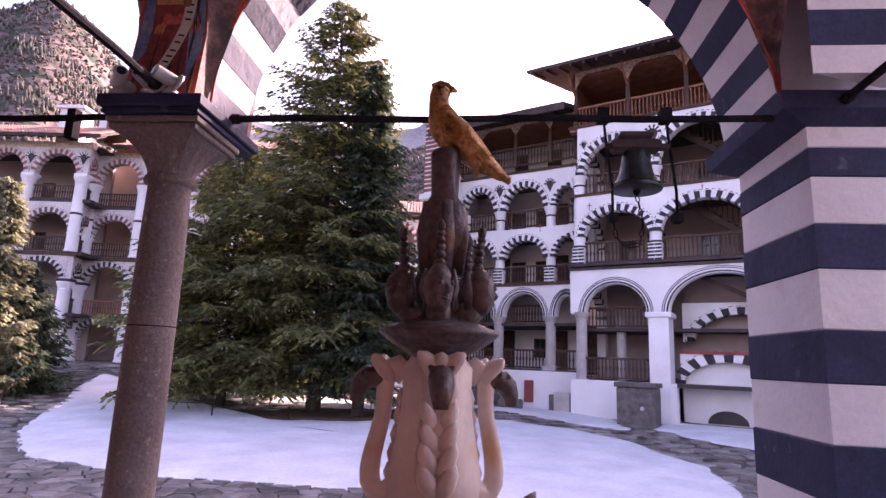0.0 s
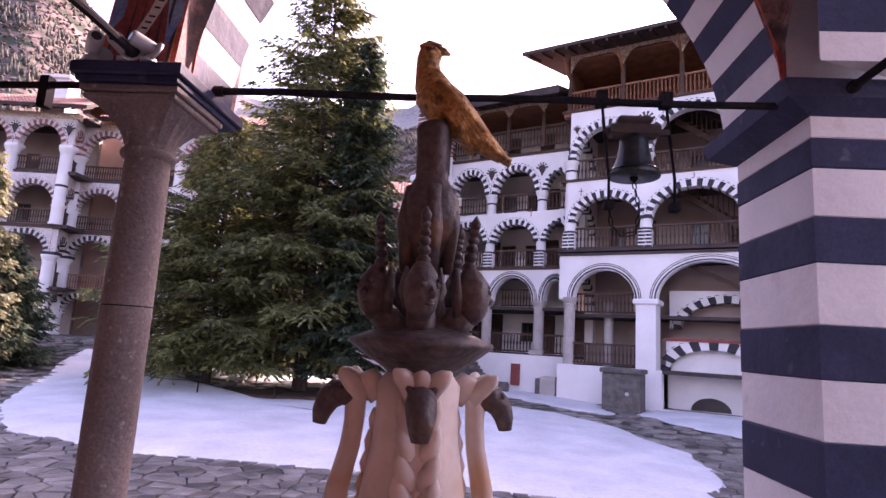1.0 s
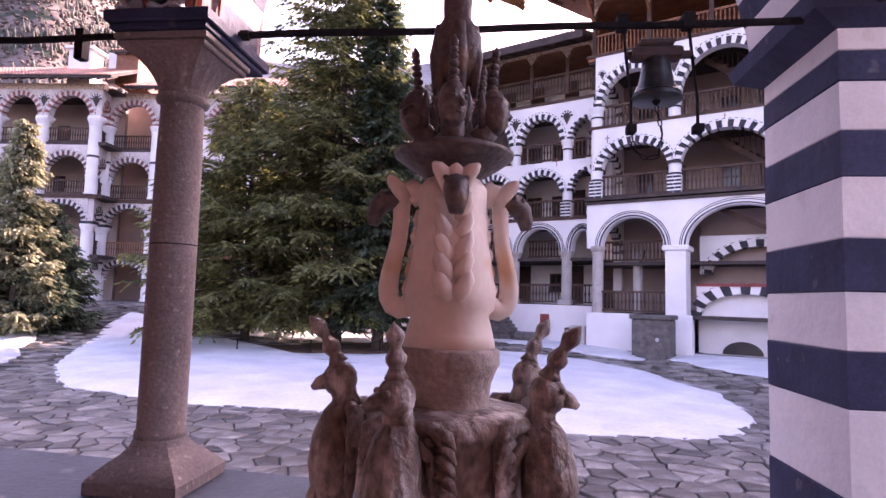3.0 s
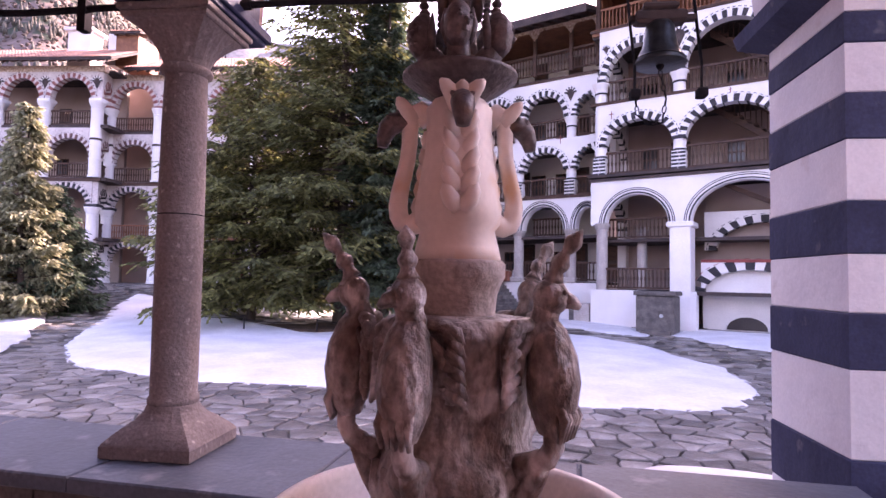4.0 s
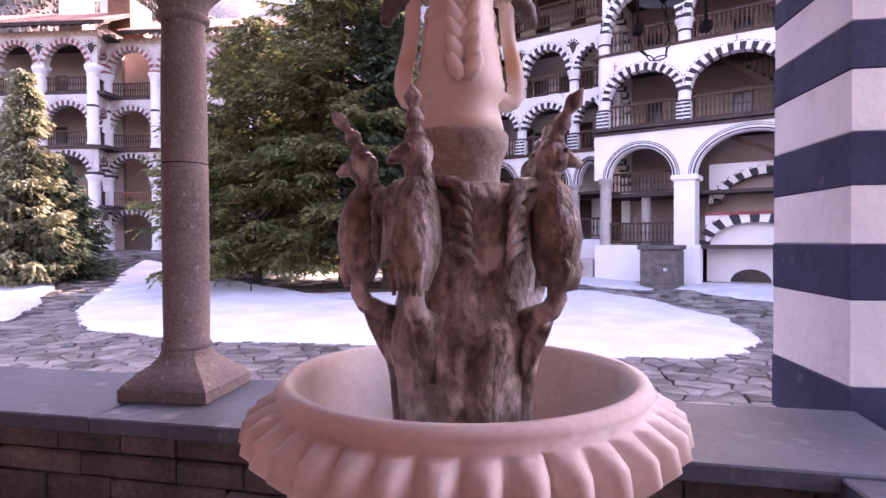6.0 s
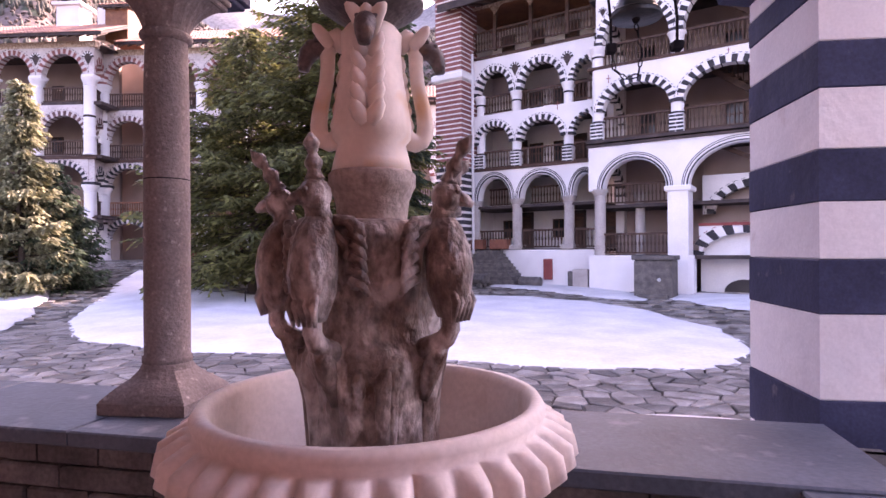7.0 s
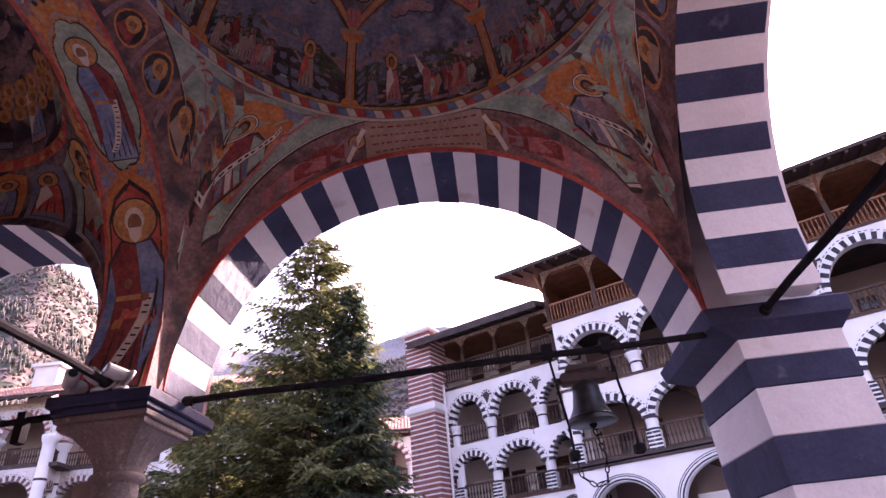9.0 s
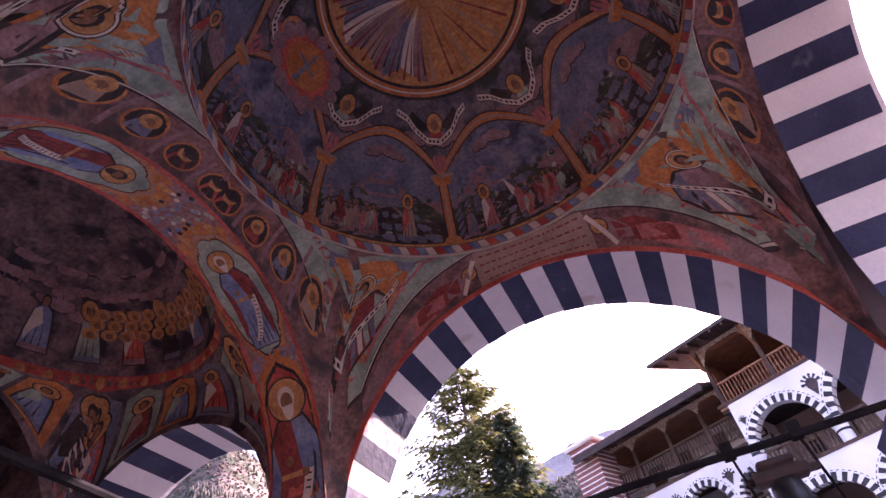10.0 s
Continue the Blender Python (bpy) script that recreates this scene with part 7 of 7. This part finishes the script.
for a in (25, 100, 178):
    h = Build()
    h.tube([(0.034, 0, 2.300), (0.046, 0, 2.311), (0.0545, 0, 2.307), (0.0565, 0, 2.294), (0.0565, 0, 2.275), (0.0585, 0, 2.255), (0.063, 0, 2.235), (0.067, 0, 2.217), (0.0685, 0, 2.203), (0.0675, 0, 2.192), (0.063, 0, 2.1835), (0.056, 0, 2.1805), (0.047, 0, 2.183), (0.040, 0, 2.189)], [0.012, 0.0125, 0.0115, 0.0096, 0.009, 0.009, 0.0095, 0.0102, 0.0108, 0.011, 0.011, 0.0115, 0.0125, 0.0135], 14)
    # flared three-lobed lip over the spout
    for s in (-1, 0, 1):
        h.tube([(0.050, s * 0.004, 2.300), (0.058, s * 0.011, 2.309), (0.064 + 0.004 * (s == 0), s * 0.019, 2.317), (0.066 + 0.006 * (s == 0), s * 0.023, 2.321)], [0.0088, 0.0085, 0.0066, 0.0022], 9)
    # jagged leaf on the jug behind the handle
    for j in range(5):
        z = 2.202 + j * 0.019
        h.tube([(0.044 - j * 0.0024, 0, z - 0.008), (0.0485 - j * 0.0026, 0, z + 0.001), (0.049 - j * 0.0026, 0, z + 0.010)], [0.0075, 0.0058, 0.0015], 8)
    ob = fpart("handle", h, "marble", fo, "cream marble leaf-edged handle")
    ob.matrix_basis = pose(0, 0, ZF, 0, 0, a)
    hd = Build().tube([(0.055, 0, 2.294), (0.066, 0, 2.299), (0.075, 0, 2.2985), (0.0825, 0, 2.292), (0.087, 0, 2.281), (0.0885, 0, 2.271)], [0.009, 0.0115, 0.0128, 0.0115, 0.009, 0.0062], 12)
    for s in (-1, 1):
        hd.ball((0.079, s * 0.0095, 2.3025), (0.0035, 0.0035, 0.0035), 8)
        hd.tube([(0.068, s * 0.009, 2.306), (0.066, s * 0.0135, 2.311)], [0.004, 0.002], 6)
    ob2 = part("spout_head", hd, "fountain_dark", fo, "dark metal animal head spout", smooth=True)
    ob2.matrix_basis = pose(0, 0, ZF, 0, 0, a)
# leaf ornament on the front of the jug: overlapping pointed leaves on a raised panel
lf = Build()
lf.ball((0, -0.0395, 2.228), (0.0185, 0.0105, 0.048), 18)
for k in range(5):
    z = 2.192 + k * 0.0195
    yk = -0.0525 + 0.0029 * k
    for s in (-1, 1):
        w = 0.0078 - 0.0004 * k
        lf.tube([(s * 0.002, yk + 0.001, z), (s * 0.009, yk - 0.002, z + 0.010), (s * 0.0145, yk - 0.0015, z + 0.021), (s * 0.0165, yk + 0.001, z + 0.031)], [w * 0.9, w * 1.25, w * 0.95, 0.001], 8, flat=0.6, side=(0, 1, 0))
for s in (-1, 0, 1):
    lf.tube([(s * 0.003, -0.040, 2.304), (s * 0.010, -0.052, 2.314), (s * 0.018, -0.060, 2.321), (s * 0.023, -0.062, 2.325)], [0.0105, 0.0098, 0.0068, 0.002], 9)
ob = fpart("leaf_ornament", lf, "marble")
ob.matrix_basis = pose(0, 0, ZF, 0, 0, 8)
hd = Build().tube([(0, -0.052, 2.303), (0, -0.064, 2.302), (0, -0.073, 2.296), (0, -0.0785, 2.285), (0, -0.079, 2.273)], [0.010, 0.0125, 0.0125, 0.0105, 0.0068], 12)
for s in (-1, 1):
    hd.ball((s * 0.0085, -0.072, 2.302), (0.0034, 0.0034, 0.0034), 8)
    hd.tube([(s * 0.008, -0.062, 2.309), (s * 0.0125, -0.060, 2.313)], [0.004, 0.0018], 6)
ob = part("spout_head", hd, "fountain_dark", fo, "dark metal animal head spout", smooth=True)
ob.matrix_basis = pose(0, 0, ZF, 0, 0, 8)
up = fpart("upper_bowl", Build().lathe([(0.026, 2.312), (0.03, 2.322), (0.05, 2.334), (0.0645, 2.345), (0.065, 2.349), (0.05, 2.355), (0.03, 2.362), (0.02, 2.37)], 40), "fountain_dark", label="shallow dark bronze upper bowl")
fpart("crown_post", Build().lathe([(0.022, 2.355), (0.017, 2.39), (0.016, 2.42), (0.022, 2.435), (0.027, 2.45), (0.027, 2.478), (0.021, 2.492), (0.016, 2.50), (0.016, 2.53), (0.0165, 2.55), (0.013, 2.556)], 20, wave=lambda a, k: 1 + 0.1 * math.sin(4 * a + k * 0.7)).tube([(0.004, -0.018, 2.40), (0.006, -0.022, 2.45), (0.004, -0.02, 2.49)], [0.007, 0.009, 0.007], 8).tube([(-0.018, -0.01, 2.41), (-0.021, -0.012, 2.455), (-0.017, -0.01, 2.49)], [0.006, 0.008, 0.006], 8).tube([(0.018, -0.006, 2.41), (0.022, -0.008, 2.455), (0.018, -0.006, 2.49)], [0.006, 0.008, 0.006], 8), "fountain_dark")
for k, a in enumerate((200, 272, 343, 52, 128)):
    b = Build()
    # neck stem, egg-shaped head with a face turned aside, leaf collar, and a knobbed spike
    b.tube([(0.016, 0, 2.356), (0.030, 0, 2.364), (0.041, 0, 2.374)], [0.011, 0.013, 0.0125], 10)
    b.tube([(0.0425, 0, 2.368), (0.0455, 0, 2.376), (0.0465, 0, 2.388), (0.0455, 0, 2.400), (0.043, 0, 2.409), (0.041, 0, 2.415)], [0.0085, 0.013, 0.0155, 0.0148, 0.0105, 0.006], 14)
    ct, st_ = math.cos(radians(40)), math.sin(radians(40))
    b.tube([(0.046 + ct * 0.013, st_ * 0.013, 2.392), (0.046 + ct * 0.0175, st_ * 0.0175, 2.387), (0.046 + ct * 0.0155, st_ * 0.0155, 2.384)], [0.003, 0.0034, 0.002], 7)
    for s in (-1, 1):
        ex = (0.046 + ct * 0.0125 - s * st_ * 0.007, st_ * 0.0125 + s * ct * 0.007, 2.3945)
        b.ball(ex, (0.0032, 0.0032, 0.0026), 8)
        b.tube([(ex[0] * 1.01, ex[1], 2.3995), (ex[0] * 1.01 + s * 0.003, ex[1] * 1.1, 2.3985)], [0.002, 0.0012], 5)
        b.tube([(0.036, s * 0.010, 2.372), (0.037, s * 0.016, 2.392), (0.036, s * 0.0145, 2.412)], [0.0045, 0.0052, 0.0014], 8)
    b.tube([(0.046 + ct * 0.012 - st_ * 0.004, st_ * 0.012 + ct * 0.004, 2.3795), (0.046 + ct * 0.0138, st_ * 0.0138, 2.379), (0.046 + ct * 0.012 + st_ * 0.004, st_ * 0.012 - ct * 0.004, 2.3795)], 0.0018, 5)
    z, q = 2.417, 0.0068
    for j in range(5):
        b.ball((0.042 + 0.0008 * j, 0, z), (q, q, q * 0.72), 10)
        b.ball((0.042 + 0.0008 * j, 0, z + q * 0.75), (q * 0.55, q * 0.55, q * 0.5), 8)
        z += q * 1.28
        q *= 0.93
    b.tube([(0.0455, 0, z - 0.004), (0.046, 0, z + 0.002), (0.0465, 0, z + 0.009)], [0.0042, 0.005, 0.001], 8)
    ob = part("head_figure", b, "fountain_dark", fo, "dark carved head with a knobbed top", smooth=True)
    ob.matrix_basis = pose(0, 0, ZF, 0, 0, a)
# gilded bird on the top
gb = Build()
g0 = pose(0.0, 0.012, 2.586)
body = [(-0.010, 0, 0.026), (-0.004, 0, 0.006), (0.010, 0, -0.010), (0.028, 0, -0.026), (0.048, 0, -0.044), (0.066, 0, -0.058)]
gb.tube(body, [0.013, 0.0205, 0.0225, 0.018, 0.0115, 0.006], 16, g0)
gb.tube([(-0.008, 0, 0.012), (-0.012, 0, 0.032), (-0.0125, 0, 0.046)], [0.0165, 0.0125, 0.0115], 14, g0)
gb.ball((-0.011, 0, 0.047), (0.0125, 0.0115, 0.0105), 14, g0)
gb.tube([(-0.004, 0, 0.0525), (0.004, 0, 0.0515), (0.0095, 0, 0.0485)], [0.0065, 0.0042, 0.0012], 8, g0)
gb.tube([(-0.022, 0, 0.056), (-0.012, 0, 0.0585), (0.0, 0, 0.056)], [0.003, 0.0055, 0.004], 8, g0)
for s in (-1, 1):
    gb.ball((-0.006, s * 0.0105, 0.05), (0.002, 0.0015, 0.002), 6, g0)
    for j in range(5):
        gb.tube([(0.0, s * 0.019, 0.008 - j * 0.004), (0.022, s * (0.0215 - j * 0.001), -0.012 - j * 0.004), (0.048 - j * 0.003, s * (0.013 - j * 0.001), -0.036 - j * 0.004)], [0.006, 0.007, 0.0025], 7, g0)
for j in range(4):
    gb.tube([(0.04, -0.006 + j * 0.004, -0.038), (0.07 + (j % 2) * 0.004, -0.009 + j * 0.006, -0.062)], [0.005, 0.003], 6, g0)
for s in (-1, 1):
    gb.tube([(0.0, s * 0.008, -0.012), (-0.003, s * 0.008, -0.024), (-0.006, s * 0.008, -0.033)], [0.006, 0.004, 0.005], 6, g0)
fpart("gilded_bird", gb, "gold", fo, "worn gilded bird with a long tail")


# ---- paving stones of the courtyard, nearest to the porch ----
def paving():
    rnd = random.Random(12)
    x0, x1, y0, y1, g = -13.5, 8.0, 5.2, 15.2, 0.34
    nx, ny = int((x1 - x0) / g), int((y1 - y0) / g)
    pts = {}
    for j in range(ny):
        for i in range(nx):
            small = 0.42 if 6.9 < y0 + j * g < 8.8 else 0.45
            pts[i, j] = (x0 + (i + 0.5 + rnd.uniform(-small, small)) * g * 1.12, y0 + (j + 0.5 + rnd.uniform(-0.42, 0.42)) * g)
    near, rest = [], Build()
    for (i, j), p in pts.items():
        if not (-13 < p[0] < 8 and 5.0 < p[1] < 15):
            continue
        poly = [(p[0] - 0.7, p[1] - 0.7), (p[0] + 0.7, p[1] - 0.7), (p[0] + 0.7, p[1] + 0.7), (p[0] - 0.7, p[1] + 0.7)]
        for di in range(-2, 3):
            for dj in range(-2, 3):
                q = pts.get((i + di, j + dj))
                if q is None or q == p:
                    continue
                mx, my = (p[0] + q[0]) / 2, (p[1] + q[1]) / 2
                nxx, nyy = q[0] - p[0], q[1] - p[1]
                ln = math.hypot(nxx, nyy)
                gap = 0.016
                out = []
                for k in range(len(poly)):
                    a, c = poly[k], poly[(k + 1) % len(poly)]
                    da = ((a[0] - mx) * nxx + (a[1] - my) * nyy) / ln + gap
                    dc = ((c[0] - mx) * nxx + (c[1] - my) * nyy) / ln + gap
                    if da <= 0:
                        out.append(a)
                    if (da < 0) != (dc < 0) and da != dc:
                        t = da / (da - dc)
                        out.append((a[0] + (c[0] - a[0]) * t, a[1] + (c[1] - a[1]) * t))
                poly = out
                if len(poly) < 3:
                    break
            if len(poly) < 3:
                break
        if len(poly) < 3:
            continue
        near.append((p, poly, rnd.uniform(0.005, 0.03)))
    count = 0
    for p, poly, h in near:
        if p[1] < 9.6 and -5.5 < p[0] < 3.4 and count < 300:
            loc = [(a - p[0], b - p[1]) for a, b in poly]
            part("flagstone", Build().prism(loc, -0.06, h, inset=0.02), "flag", ground, m=pose(p[0], p[1], 0, rnd.uniform(-1.2, 1.2), rnd.uniform(-1.2, 1.2), 0))
            count += 1
        else:
            rest.prism(poly, -0.06, h, inset=0.02)
    # beyond, larger far stones
    for j in range(34):
        for i in range(56):
            x = -27 + i * 0.72 + rnd.uniform(-0.25, 0.25)
            y = 15.2 + j * 0.66 + rnd.uniform(-0.25, 0.25)
            z = lift(x, y)
            n = rnd.choice((5, 6, 7))
            s = rnd.uniform(0.26, 0.4)
            ph = rnd.random() * 6
            poly = [(x + s * math.cos(ph - 2 * math.pi * k / -n) * 1.12, y + s * 0.95 * math.sin(ph + 2 * math.pi * k / n)) for k in range(n)]
            rest.prism(poly, z - 0.06, z + rnd.uniform(0.005, 0.025), inset=0.03)
    tagged(part("paving_stones", rest, "flag_far", ground), "wet grey irregular flagstones", kind="stuff")


paving()
